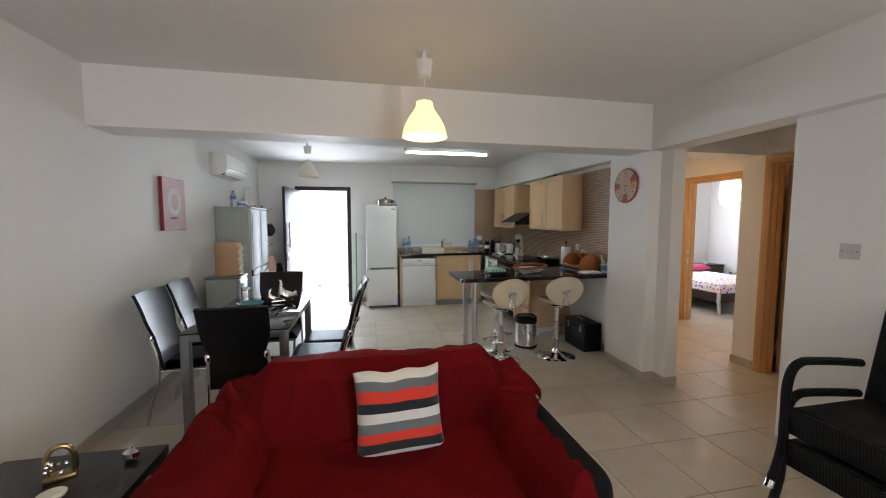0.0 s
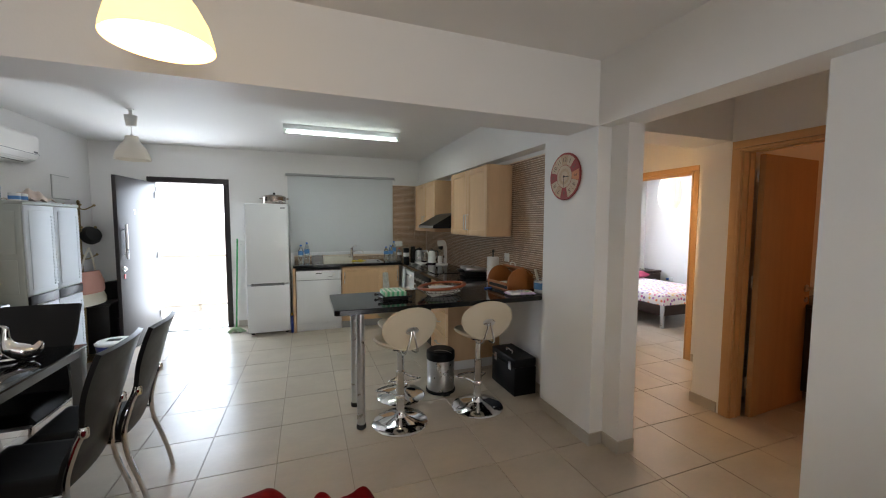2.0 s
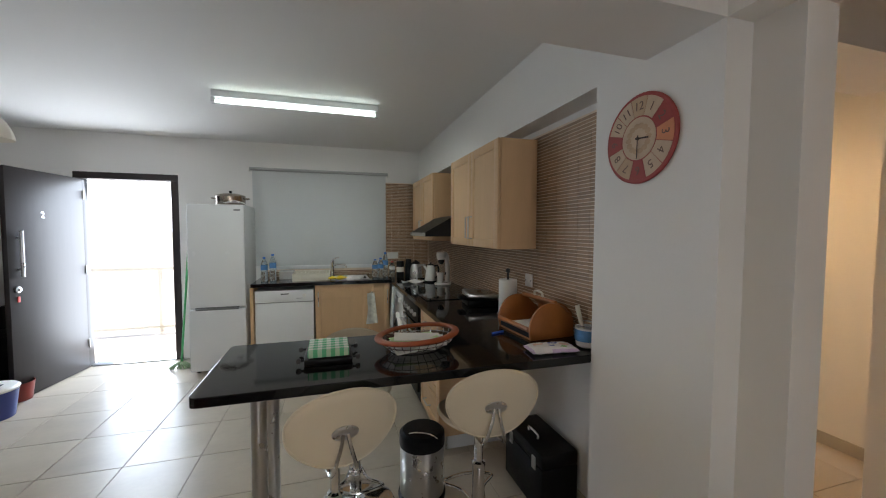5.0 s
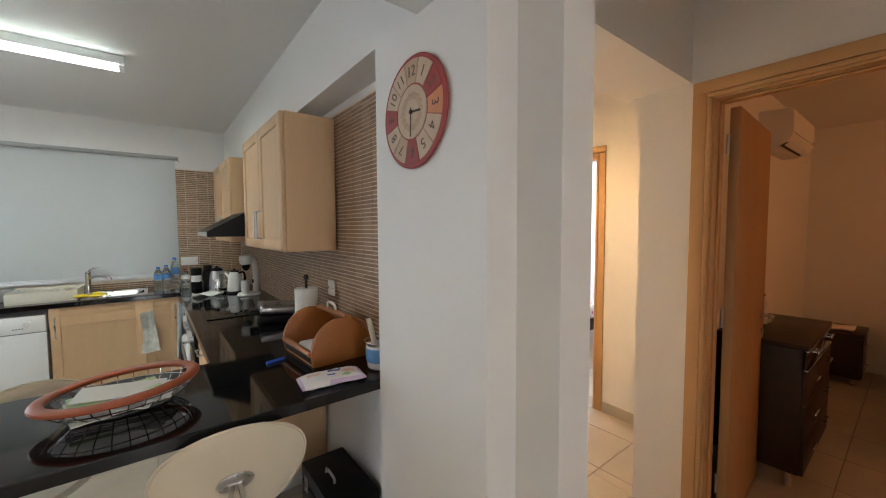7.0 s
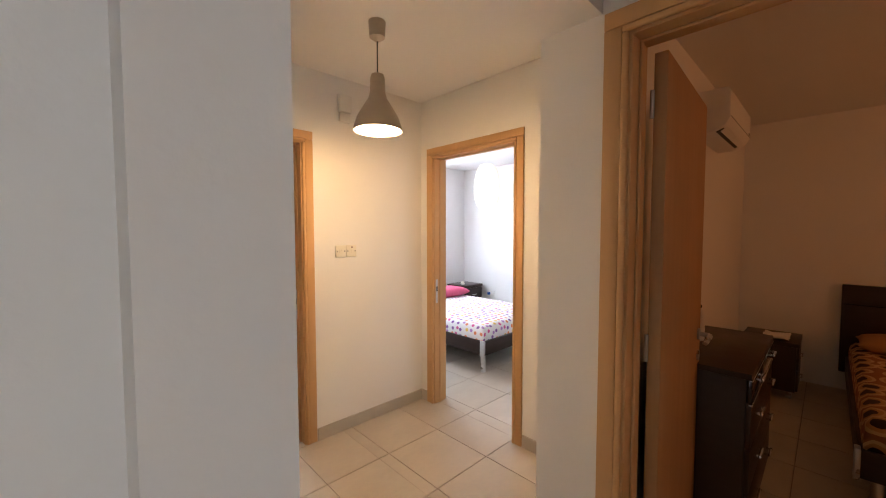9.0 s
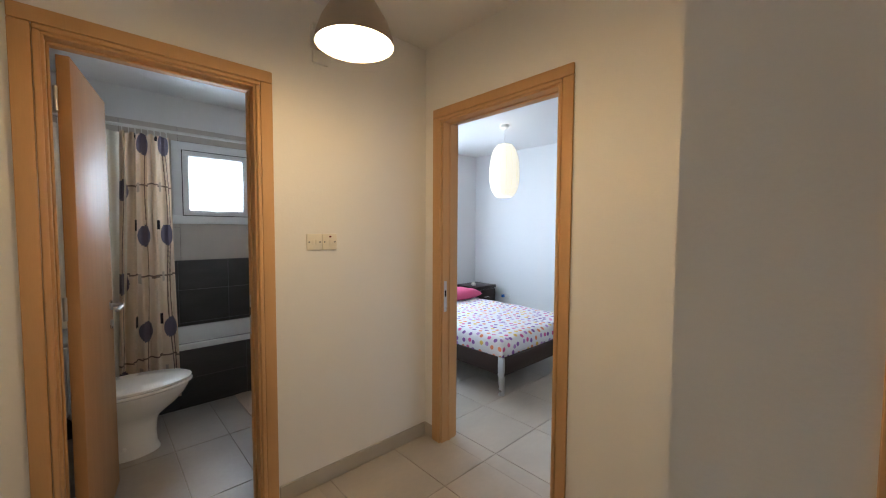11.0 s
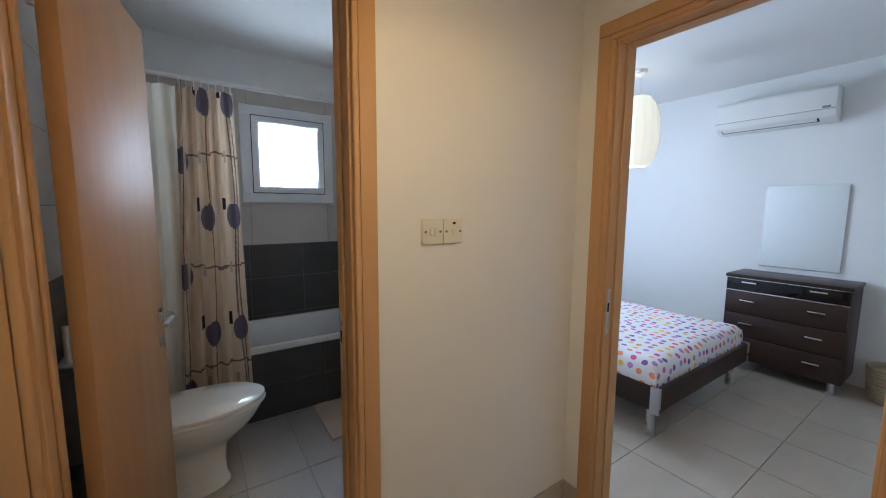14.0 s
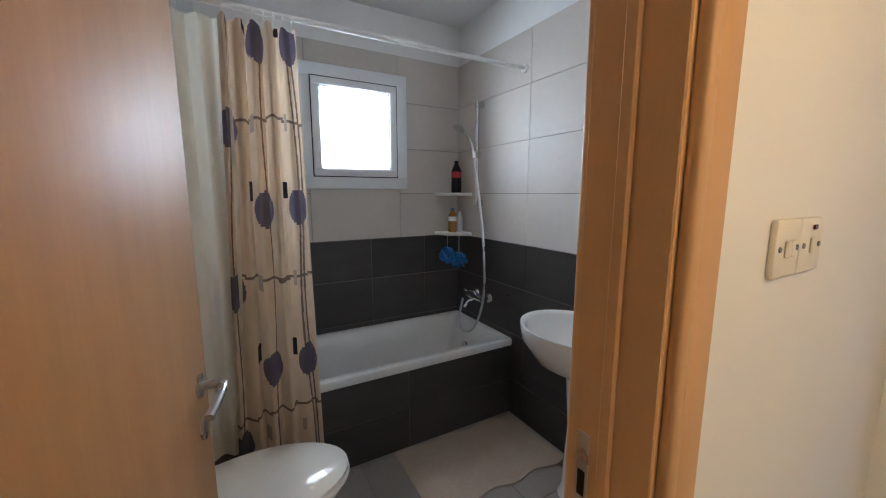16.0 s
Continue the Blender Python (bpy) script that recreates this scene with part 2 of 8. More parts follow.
def wall_along_y(name, x0, x1, y0, y1, openings, label, top=H):
    bm = B()
    at = y0
    for a, b, c, d in sorted(openings):
        box(bm, x0, x1, at, a, 0, top)
        if c > 0:
            box(bm, x0, x1, a, b, 0, c)
        box(bm, x0, x1, a, b, d, top)
        at = b
    box(bm, x0, x1, at, y1, 0, top)
    return structure(name, bm, M_WALL, label)


BWIN = (3.595, 4.185, 1.44, 2.15)
wall_along_x("wall_north", YN, YN + 0.2, XW, 7.75,
             [(-1.30, -0.34, 0, 2.12), (0.50, 1.94, 1.02, 2.18), BWIN, (5.05, 6.45, 1.05, 2.15)], "white painted outer wall with door and windows")
# Unseen wall; its opening is made up to let the fill in.
wall_along_x("wall_south", -3.4, -3.2, XW, 2.69, [(1.0, 2.25, 0, 2.12)], "white painted wall with an opening added out of view")
wall_along_y("wall_switch", 2.57, 2.69, -3.2, 1.595, [], "white painted wall beside the hall opening", BEAM)
structure("wall_pier", box(B(), 2.57, 2.70, 2.542, 2.68, 0, BEAM), M_WALL, "narrow white wall end at the hall opening")
structure("wall_clock", box(B(), 2.46, 2.69, 2.68, 3.25, 0, BEAM), M_WALL, "white pillar wall that carries a clock")
structure("wall_kitchen", box(box(B(), XK, 2.72, 3.25, YN, 0, BEAM), 2.69, 2.72, 3.25, YN, BEAM, H), M_WALL, "white wall behind the kitchen units")
structure("beam_across", box(box(B(), XW, 2.46, 2.68, 2.98, BEAM, H), 2.69, 3.745, 2.68, 2.98, BEAM, H), M_WALL, "white painted ceiling beam", "beam")
structure("beam_along", box(B(), 2.46, 2.69, -3.2, YN, BEAM, H), M_WALL, "white painted ceiling beam above kitchen and hall opening", "beam")
wall_along_y("wall_dark_bedroom", 3.745, 3.87, 1.30, 2.80, [(1.80, 2.615, 0, 2.08)], "white hall wall with a bedroom door")
structure("wall_between_bedrooms", box(B(), 3.745, 7.55, 2.80, 2.90, 0, H), M_WALL, "white wall between hall and bedroom")
structure("wall_hall_end", box(B(), 2.69, 3.745, 1.18, 1.30, 0, H), M_WALL, "white wall closing the hall")
wall_along_y("wall_hall_east", 4.645, 4.77, 2.90, 4.605, [(3.62, 4.465, 0, 2.09)], "white hall wall with a bedroom door")
structure("wall_bathroom_east", box(B(), 4.66, 4.77, 4.605, YN, 0, H), M_WALL, "white wall between bathroom and bedroom")
wall_along_x("wall_hall_north", 4.605, 4.725, 2.72, 4.645, [(2.90, 3.62, 0, 2.075)], "white hall wall with the bathroom door")
structure("wall_bedroom_east", box(B(), 7.55, 7.75, -1.2, YN, 0, H), M_WALL, "white painted bedroom wall")
# Out of view; the window is assumed from the room's orange tone.
wall_along_x("wall_dark_bedroom_south", -1.2, -1.0, 3.87, 7.55, [(5.0, 6.2, 0.95, 2.1)], "white bedroom wall with an assumed window out of view")
structure("wall_dark_bedroom_west", box(B(), 3.745, 3.87, -1.2, 1.30, 0, H), M_WALL, "white painted bedroom wall")
structure("ceiling", box(B(), XW - 0.2, 7.75, -3.4, YN + 0.2, H, H + 0.15), M_CEIL, "plain white painted ceiling", "ceiling")

# floor bed; the tiles come last
floor = structure("floor", box(B(), XW - 0.2, 7.75, -3.4, YN + 0.2, -0.2, -0.006), M_GROUT, "beige ceramic tile floor with brown joints", "floor")


def skirting(name, runs, label="beige tile skirting board"):
    """Skirting runs (x0, y0, x1, y1, nx, ny): along a wall, thickness towards the room."""
    bm = B()
    for x0, y0, x1, y1, nx, ny in runs:
        box(bm, min(x0, x1 + nx * 0.012, x1, x0 + nx * 0.012), max(x0, x1, x0 + nx * 0.012), min(y0, y1, y0 + ny * 0.012), max(y0, y1, y0 + ny * 0.012), 0, 0.085, 0.002, 1)
    return structure(name, bm, M_SKIRT, label, "skirting")


skirting("baseboard_living", [(XW, -3.2, XW, YN, 1, 0), (XW, YN, -1.36, YN, 0, -1), (-0.27, YN, -0.10, YN, 0, -1), (2.46, 2.668, 2.46, 3.25, -1, 0), (2.46, 2.68, 2.558, 2.68, 0, -1),
         (2.57, 2.530, 2.57, 2.68, -1, 0), (2.57, 2.542, 2.70, 2.542, 0, -1), (2.57, -3.2, 2.57, 1.595, -1, 0), (2.60, 3.25, 2.60, 4.18, -1, 0)])
skirting("baseboard_hall", [(2.72, 4.605, 2.845, 4.605, 0, -1), (3.68, 4.605, 4.645, 4.605, 0, -1), (4.645, 4.525, 4.645, 4.605, -1, 0), (4.645, 2.90, 4.645, 3.56, -1, 0), (3.745, 2.69, 3.745, 2.912, -1, 0),
         (3.745, 2.90, 4.645, 2.90, 0, 1), (2.72, 3.25, 2.72, 4.605, 1, 0), (2.69, 2.68, 2.69, 3.25, 1, 0)])


# ---- doors ----
def casing_x(name, wall_y0, wall_y1, x0, x1, top, label, strike=1):
    """Door lining and architraves in a wall that runs along x; x0..x1 is the rough opening."""
    d = thing(name, label, "door frame", (x0 + x1) / 2, wall_y0, 0, kind="structure")
    w = (x1 - x0) / 2
    t = wall_y1 - wall_y0
    c, j, s = 0.075, 0.028, 0.014
    for nm, a, b in (("jamb", -w, -w + j), ("jamb", w - j, w)):
        part(nm, box(B(), a, b, -0.001, t + 0.001, 0, top - j, 0.002, 1), M_BEECH, d)
    part("head_jamb", box(B(), -w, w, -0.001, t + 0.001, top - j, top, 0.002, 1), M_BEECH, d)
    for side in (0, 1):
        y0, y1 = (-s, 0.0) if side == 0 else (t, t + s)
        b0, b1 = (-s - 0.005, 0.0) if side == 0 else (t, t + s + 0.005)
        for q in (-1, 1):
            part("architrave", box(B(), min(q * (w + 0.001), q * (w + c - 0.02)), max(q * (w + 0.001), q * (w + c - 0.02)), y0, y1, 0, top + 0.001, 0.004), M_BEECH, d)
            part("bead", box(B(), min(q * (w - 0.020), q * w), max(q * (w - 0.020), q * w), b0, b1, 0, top - 0.020, 0.007, 3), M_BEECH, d)
        part("head_architrave", box(B(), -w - c + 0.02, w + c - 0.02, y0, y1, top + 0.002, top + c - 0.02, 0.004), M_BEECH, d)
        part("head_bead", box(B(), -w, w, b0, b1, top - 0.020, top, 0.007, 3), M_BEECH, d)
    for a, b in ((-w + j, -w + j + 0.009), (w - j - 0.009, w - j)):
        part("stop_bead", box(B(), a, b, t * 0.42, t * 0.42 + 0.02, 0, top - j, 0.003, 1), M_BEECH, d)
    part("stop_bead", box(B(), -w + j, w - j, t * 0.42, t * 0.42 + 0.02, top - j - 0.009, top - j, 0.003, 1), M_BEECH, d)
    k = strike * (w - j)
    part("strike_plate", box(B(), min(k, k - strike * 0.002), max(k, k - strike * 0.002), t * 0.72, t * 0.72 + 0.022, 0.86, 1.06, 0.0008, 1), M_STEEL, d, "brushed steel strike plate")
    # Black block on the plate stands for the shade inside the latch hole.
    part("latch_hole", box(B(), min(k, k - strike * 0.003), max(k, k - strike * 0.003), t * 0.72 + 0.005, t * 0.72 + 0.017, 0.96, 1.00), M_BLACK, d)
    return d


def casing_y(name, wall_x0, wall_x1, y0, y1, top, label, strike=1):
    """The same in a wall that runs along y, seen from smaller x."""
    d = casing_x(name, 0, wall_x1 - wall_x0, y0, y1, top, label, strike)
    d.matrix_basis = pose(wall_x1, (y0 + y1) / 2, 0, 0, 0, 90)
    return d


casing_x("door_frame_1", 4.605, 4.725, 2.90, 3.62, 2.075, "orange beech bathroom door frame")
casing_y("door_frame_2", 4.645, 4.77, 3.62, 4.465, 2.09, "orange beech bedroom door frame")
casing_y("door_frame_3", 3.745, 3.87, 1.80, 2.615, 2.08, "orange beech door frame of the dark bedroom", -1)


def lever_handle(parent, x, z, y, side, flip):
    """A lever with its rose and keyhole rose on one side of a leaf; side is -1 or 1 along y."""
    bm = B()
    turned(lathe(bm, [(0.001, 0), (0.026, 0), (0.026, 0.007), (0.010, 0.010), (0.010, 0.045)], 20), pose(x, y, z, -90 * side))
    h = part("door_handle", bm, M_STEEL, parent, "brushed steel lever handle")
    bm = B()
    tube(bm, [(x, y + side * 0.045, z), (x + flip * 0.03, y + side * 0.05, z + 0.002), (x + flip * 0.075, y + side * 0.05, z - 0.004), (x + flip * 0.12, y + side * 0.045, z - 0.012)], 0.010, 10, flat=0.8)
    part("lever", bm, M_STEEL, h)
    part("keyhole_rose", turned(lathe(B(), [(0.001, 0), (0.024, 0), (0.024, 0.007), (0.006, 0.008)], 20), pose(x, y, z - 0.10, -90 * side)), M_STEEL, parent)


def leaf(name, x, y, rz, width, height, material, label, handles=True):
    """A hinged leaf: hinge line at the origin, the leaf reaches along +x."""
    d = thing(name, label, "door", x, y, 0.008, rz)
    part("leaf", box(B(), 0.003, width, -0.02, 0.02, 0, height, 0.003), material, d)
    if handles:
        for s in (-1, 1):
            lever_handle(d, width - 0.06, 0.98, 0.02 * s, s, -1)
        part("lock_plate", box(B(), width - 0.001, width + 0.002, -0.010, 0.010, 0.86, 1.08, 0.001, 1), M_STEEL, d)
    for z in (0.22, 1.02, 1.82):
        part("hinge", lathe(B(), [(0.007, z), (0.007, z + 0.09)], 12, -0.004, 0.022), M_STEEL, d)
    return d


leaf("bathroom_door", 2.966, 4.742, 80, 0.62, 2.03, M_LEAF, "open beech bathroom door with steel lever handle")
leaf("dark_bedroom_door", 3.892, 2.553, 3.0, 0.75, 2.03, M_LEAF, "open beech bedroom door with steel lever handle")

# entrance door: dark frame, leaf swung inwards
ef = thing("door_1", "dark brown entrance door frame in the outer wall", "door frame", -0.82, YN, 0, kind="structure")
for a, b in ((-0.48, -0.41), (0.41, 0.48)):
    part("jamb", box(B(), a, b, -0.015, 0.10, 0, 2.05, 0.004), M_DARKDOOR, ef)
part("head_jamb", box(B(), -0.48, 0.48, -0.015, 0.10, 2.05, 2.12, 0.004), M_DARKDOOR, ef)
part("threshold", box(B(), -0.41, 0.41, -0.01, 0.20, -0.004, 0.012, 0.003), M_STEEL, ef)
ed = leaf("entrance_door", -1.225, 6.74, -96, 0.86, 2.03, M_DARKDOOR, "open dark brown entrance door with steel pull bar", False)
bm = B()
tube(bm, [(0.77, 0.055, 1.08), (0.77, 0.055, 1.48)], 0.013, 12, smooth=False)
pull = part("pull_bar", bm, M_STEEL, ed, "brushed steel pull bar")
for z in (1.14, 1.42):
    part("bracket", rod(B(), (0.77, 0.018, z), (0.77, 0.055, z), 0.008), M_STEEL, pull)
part("cylinder_lock", turned(lathe(B(), [(0.001, 0), (0.028, 0), (0.028, 0.012), (0.012, 0.016), (0.012, 0.03)], 20), pose(0.79, 0.02, 0.97, -90)), M_STEEL, ed)
part("key_tag", box(B(), 0.775, 0.80, 0.022, 0.030, 0.86, 0.91, 0.003), mat("red_tag", (0.55, 0.04, 0.03), 0.4), ed, "small red tag")
fc = bpy.data.curves.new("door_number", "FONT")
fc.body, fc.size, fc.extrude, fc.align_x = "2", 0.085, 0.002, "CENTER"
num = new("door_number", fc)
num.data.materials.append(M_STEEL)
num.parent = ed
num.matrix_basis = pose(0.50, 0.0205, 1.60, 90, 0, 180)


# ---- outside the entrance ----
M_GROUND = mat("dry_ground", (0.72, 0.68, 0.62), 0.9, var=0.2, var_scale=0.2, grain=0.2)
M_BALC = mat("balcony_tile", (0.66, 0.63, 0.58), 0.5, var=0.08, var_scale=3)
M_RAIL = mat("rail_paint", (0.82, 0.77, 0.66), 0.5, var=0.05, var_scale=6)
structure("ground", box(B(), -900, 900, 9.2, 1800, -3.4, -3.2), M_GROUND, "dry sandy ground reaching the horizon", "ground")
structure("pavement", box(B(), -6, 12, YN + 0.2, 8.3, -0.25, -0.02), M_BALC, "pale balcony floor outside the entrance", "balcony")
# Glowing board, added to cover the dim tan sky near the horizon.
M_BACKGLOW = mat("backdrop_glow", (0.80, 0.84, 0.88), 1.0, emit=(0.90, 0.95, 1.0), emit_power=1.6)
structure("backdrop", box(B(), -900, 900, 900, 901, -3.4, 130), M_BACKGLOW, "glowing pale backdrop that stands in for bright sky at the horizon", "backdrop")
rail = thing("balcony_railing", "pale ochre balcony railing outside the entrance", "railing", 0, 8.2, -0.02)
part("top_rail", box(B(), -4, 6, -0.03, 0.03, 0.93, 0.98, 0.008), M_RAIL, rail)
part("bottom_rail", box(B(), -4, 6, -0.02, 0.02, 0.08, 0.12, 0.005), M_RAIL, rail)
for i in range(9):
    part("post", box(B(), -3.4 + i * 1.15, -3.35 + i * 1.15, -0.02, 0.02, 0, 0.93, 0.004), M_RAIL, rail)
# ---- kitchen ----
CT, CB = 0.93, 0.893
M_MOSAIC = mat("brown_mosaic", (0.30, 0.18, 0.105), 0.32, var=0.16, var_scale=25, rough_var=0.12)
M_MGROUT = mat("mosaic_joint", (0.78, 0.66, 0.53), 0.85, var=0.08, var_scale=20)


def island_tint(m, amount):
    """Lets each joined piece differ a little in tone."""
    n, k = m.node_tree.nodes, m.node_tree.links
    b = n["Principled BSDF"]
    src = b.inputs["Base Color"].links[0].from_socket
    ge = n.new("ShaderNodeNewGeometry")
    mr = n.new("ShaderNodeMapRange")
    mr.inputs["To Min"].default_value, mr.inputs["To Max"].default_value = 1 - amount, 1 + amount
    k.new(ge.outputs["Random Per Island"], mr.inputs["Value"])
    mul = n.new("ShaderNodeVectorMath")
    mul.operation = "SCALE"
    k.new(src, mul.inputs[0])
    k.new(mr.outputs[0], mul.inputs["Scale"])
    k.new(mul.outputs[0], b.inputs["Base Color"])


island_tint(M_MOSAIC, 0.22)


def strips(u0, u1, z0, z1, place, pitch_u=0.10, pitch_z=0.0195, joint=0.004):
    """Thin mosaic strips with open joints; place(u, z, d) gives the world point at depth d."""
    verts, faces = [], []
    nz = int((z1 - z0) / pitch_z)
    nu = int((u1 - u0) / pitch_u) + 1
    for j in range(nz):
        for i in range(nu):
            a, b = u0 + i * pitch_u, min(u0 + (i + 1) * pitch_u - 0.0025, u1)
            if b - a < 0.004:
                continue
            c, d = z0 + j * pitch_z, z0 + (j + 1) * pitch_z - joint
            q = len(verts)
            for dd in (0.003, 0.0048):
                verts += [place(a, c, dd), place(b, c, dd), place(b, d, dd), place(a, d, dd)]
            faces += [(q + 4, q + 5, q + 6, q + 7), (q, q + 1, q + 5, q + 4), (q + 1, q + 2, q + 6, q + 5), (q + 2, q + 3, q + 7, q + 6), (q + 3, q, q + 4, q + 7)]
    return verts, faces


def mosaic(name, u0, u1, z0, z1, place):
    me = bpy.data.meshes.new(name)
    v, f = strips(u0, u1, z0, z1, place)
    me.from_pydata(v, [], f)
    me.materials.append(M_MOSAIC)
    return tagged(new(name, me), "brown mosaic strip tiles with pale joints", "wall tiles", "kitchen backsplash", "stuff")


structure("trim_backsplash_side", box(B(), XK - 0.003, XK, 3.252, YN - 0.004, CT, 2.11), M_MGROUT, "pale joint bed behind mosaic tiles", "tile bed")
structure("trim_backsplash_back", box(box(B(), 1.99, XK - 0.004, YN - 0.003, YN, CT, 2.13), 0.50, 1.99, YN - 0.003, YN, CT, 1.012), M_MGROUT, "pale joint bed behind mosaic tiles", "tile bed")
mosaic("mosaic_tiles", 3.254, YN - 0.01, CT + 0.002, 2.11, lambda u, z, d: (XK - d, u, z))
mosaic("mosaic_tiles", 1.99, XK - 0.01, CT + 0.002, 2.13, lambda u, z, d: (u, YN - d, z))
mosaic("mosaic_tiles", 0.50, 1.985, CT + 0.002, 1.010, lambda u, z, d: (u, YN - d, z))

# worktop: two runs and the breakfast bar in one L
wt = thing("worktop", "polished black granite worktop with breakfast bar", "worktop", 0, 0, 0)


def rounded(points, r, n=6):
    """Rounds the corners of an outline where r > 0 is given for the corner."""
    out = []
    m = len(points)
    for i, (p, rr) in enumerate(zip(points, r)):
        p = Vector(p)
        if rr == 0:
            out.append((p.x, p.y))
            continue
        a = (Vector(points[i - 1]) - p).normalized() * rr
        b = (Vector(points[(i + 1) % m]) - p).normalized() * rr
        for s in range(n + 1):
            t = s / n
            q = (p + a) * (1 - t) ** 2 + p * 2 * t * (1 - t) + (p + b) * t ** 2
            out.append((q.x, q.y))
    return out


bar = rounded([(0.84, 3.25), (2.45, 3.25), (2.597, 3.254), (2.597, 6.775), (2.0, 6.775), (1.975, 6.125), (1.975, 3.86), (0.84, 3.86)],
              [0.035, 0, 0, 0, 0, 0.0, 0.02, 0.035])
part("bar_top", slab_from_outline(B(), bar, CB, CT, 0.0025), M_GRANITE, wt, smooth=False)
bm = B()
for a in ((0.50, 1.32, 6.125, 6.775), (1.32, 1.74, 6.125, 6.22), (1.32, 1.74, 6.64, 6.775), (1.74, 1.997, 6.125, 6.775)):
    box(bm, *a, CB, CT, 0.003, 1)
part("back_top", bm, M_GRANITE, wt)
for y in (3.43, 3.79):
    lg = part("leg", lathe(B(), [(0.030, 0.03), (0.030, CB)], 24, 1.03, y), M_STEEL, wt, "brushed steel bar leg")
    part("foot", lathe(B(), [(0.034, 0), (0.036, 0.012), (0.034, 0.03), (0.03, 0.035)], 24, 1.03, y), M_RUBBER, lg)

# sink and tap
sk = thing("sink", "stainless steel inset kitchen sink", "sink", 1.53, 6.43, CT)
bm = B()
for a in ((-0.215, -0.19, -0.215, 0.215), (0.19, 0.215, -0.215, 0.215), (-0.19, 0.19, -0.215, -0.17), (-0.19, 0.19, 0.15, 0.215)):
    box(bm, *a, 0.0, 0.006, 0.002, 1)
part("rim", bm, M_STEEL, sk)
part("bowl", sheet(B(), lambda u, v: Vector(((u - 0.5) * 0.38 * (1 - 0.18 * min(1, 3 * min(v, 1 - v))), -0.17 + 0.32 * v, 0.002 - 0.15 * min(1, 5 * min(u, 1 - u)) * min(1, 5 * min(v, 1 - v)))), 20, 20, 0.002), M_STEEL, sk)
part("drain", lathe(B(), [(0.001, -0.146), (0.03, -0.146), (0.03, -0.143)], 16), M_CHROME, sk)
tp = thing("kitchen_tap", "chrome mixer tap beside the sink", "tap", 1.33, 6.60, CT)
part("body", lathe(B(), [(0.026, 0), (0.024, 0.02), (0.02, 0.04), (0.02, 0.17), (0.023, 0.18), (0.02, 0.20)], 20), M_CHROME, tp)
part("spout", tube(B(), [(0, 0, 0.13), (0.06, -0.04, 0.155), (0.14, -0.09, 0.15), (0.16, -0.10, 0.12)], 0.011, 10), M_CHROME, tp)
part("lever", tube(B(), [(0, 0, 0.20), (0.03, 0.0, 0.225), (0.08, -0.01, 0.235)], 0.008, 8), M_CHROME, tp)


def bar_handle(parent, x, y, z0, z1, nx=0.0, ny=-1.0, horizontal=None):
    """A slim bow handle standing off a front. nx, ny point out of the front."""
    bm = B()
    o = 0.028
    if horizontal is None:
        tube(bm, [(x, y, z0), (x + nx * o, y + ny * o, z0 + 0.004), (x + nx * o, y + ny * o, z1 - 0.004), (x, y, z1)], 0.005, 8, smooth=False)
    else:
        h = horizontal
        dx, dy = -ny, nx
        tube(bm, [(x - dx * h, y - dy * h, z0), (x - dx * h + nx * o, y - dy * h + ny * o, z0), (x + dx * h + nx * o, y + dy * h + ny * o, z0), (x + dx * h, y + dy * h, z0)], 0.005, 8, smooth=False)
    return part("handle", bm, M_STEEL, parent, "slim steel handle")


def shaker_door(parent, w, h, x, y, z, rz, handle=None, name="door"):
    """A framed maple front: w wide, h high, its lower left corner at x, y, z, facing -y before turning."""
    d = part(name, box(B(), 0.05, w - 0.05, -0.012, 0.004, 0.05, h - 0.05, 0.002, 1), M_MAPLE, parent)
    d.matrix_basis = pose(x, y, z, 0, 0, rz)
    for a in ((0.002, 0.06, 0.002, h - 0.002), (w - 0.06, w - 0.002, 0.002, h - 0.002)):
        part("stile", box(B(), a[0], a[1], -0.02, 0.0, a[2], a[3], 0.004), M_MAPLE, d)
    for a in ((0.002, 0.06), (h - 0.06, h - 0.002)):
        part("rail", box(B(), 0.06, w - 0.06, -0.02, 0.0, a[0], a[1], 0.004), M_MAPLE, d)
    if handle == "v_right":
        bar_handle(d, w - 0.03, -0.02, 0.06, 0.22)
    elif handle == "v_left":
        bar_handle(d, 0.03, -0.02, 0.06, 0.22)
    elif handle == "top_left":
        bar_handle(d, 0.03, -0.02, h - 0.22, h - 0.06)
    elif handle == "top_right":
        bar_handle(d, w - 0.03, -0.02, h - 0.22, h - 0.06)
    elif handle == "h":
        bar_handle(d, w / 2, -0.02, h / 2, h / 2, horizontal=0.06)
    return d


def wall_unit(label, y0, y1, z0, z1):
    """A two-door wall unit on the side wall; its doors face -x."""
    c = thing("wall_cabinet", label, "cabinet", 2.585, y1, z0, -90, "kitchen wall cabinets")
    w, h, dp = y1 - y0, z1 - z0, 0.255
    part("body", box(B(), 0, w, -dp, -0.0, 0, h, 0.002, 1), M_MAPLE, c)
    shaker_door(c, w / 2, h, 0, -dp - 0.001, 0, 0, "v_right")
    shaker_door(c, w / 2, h, w / 2, -dp - 0.001, 0, 0, "v_left")
    return c


wall_unit("pale maple wall cabinet with two framed doors", 3.955, 4.90, 1.384, 2.08)
wall_unit("pale maple wall cabinet above the kitchen corner", 5.50, 6.45, 1.395, 2.09)

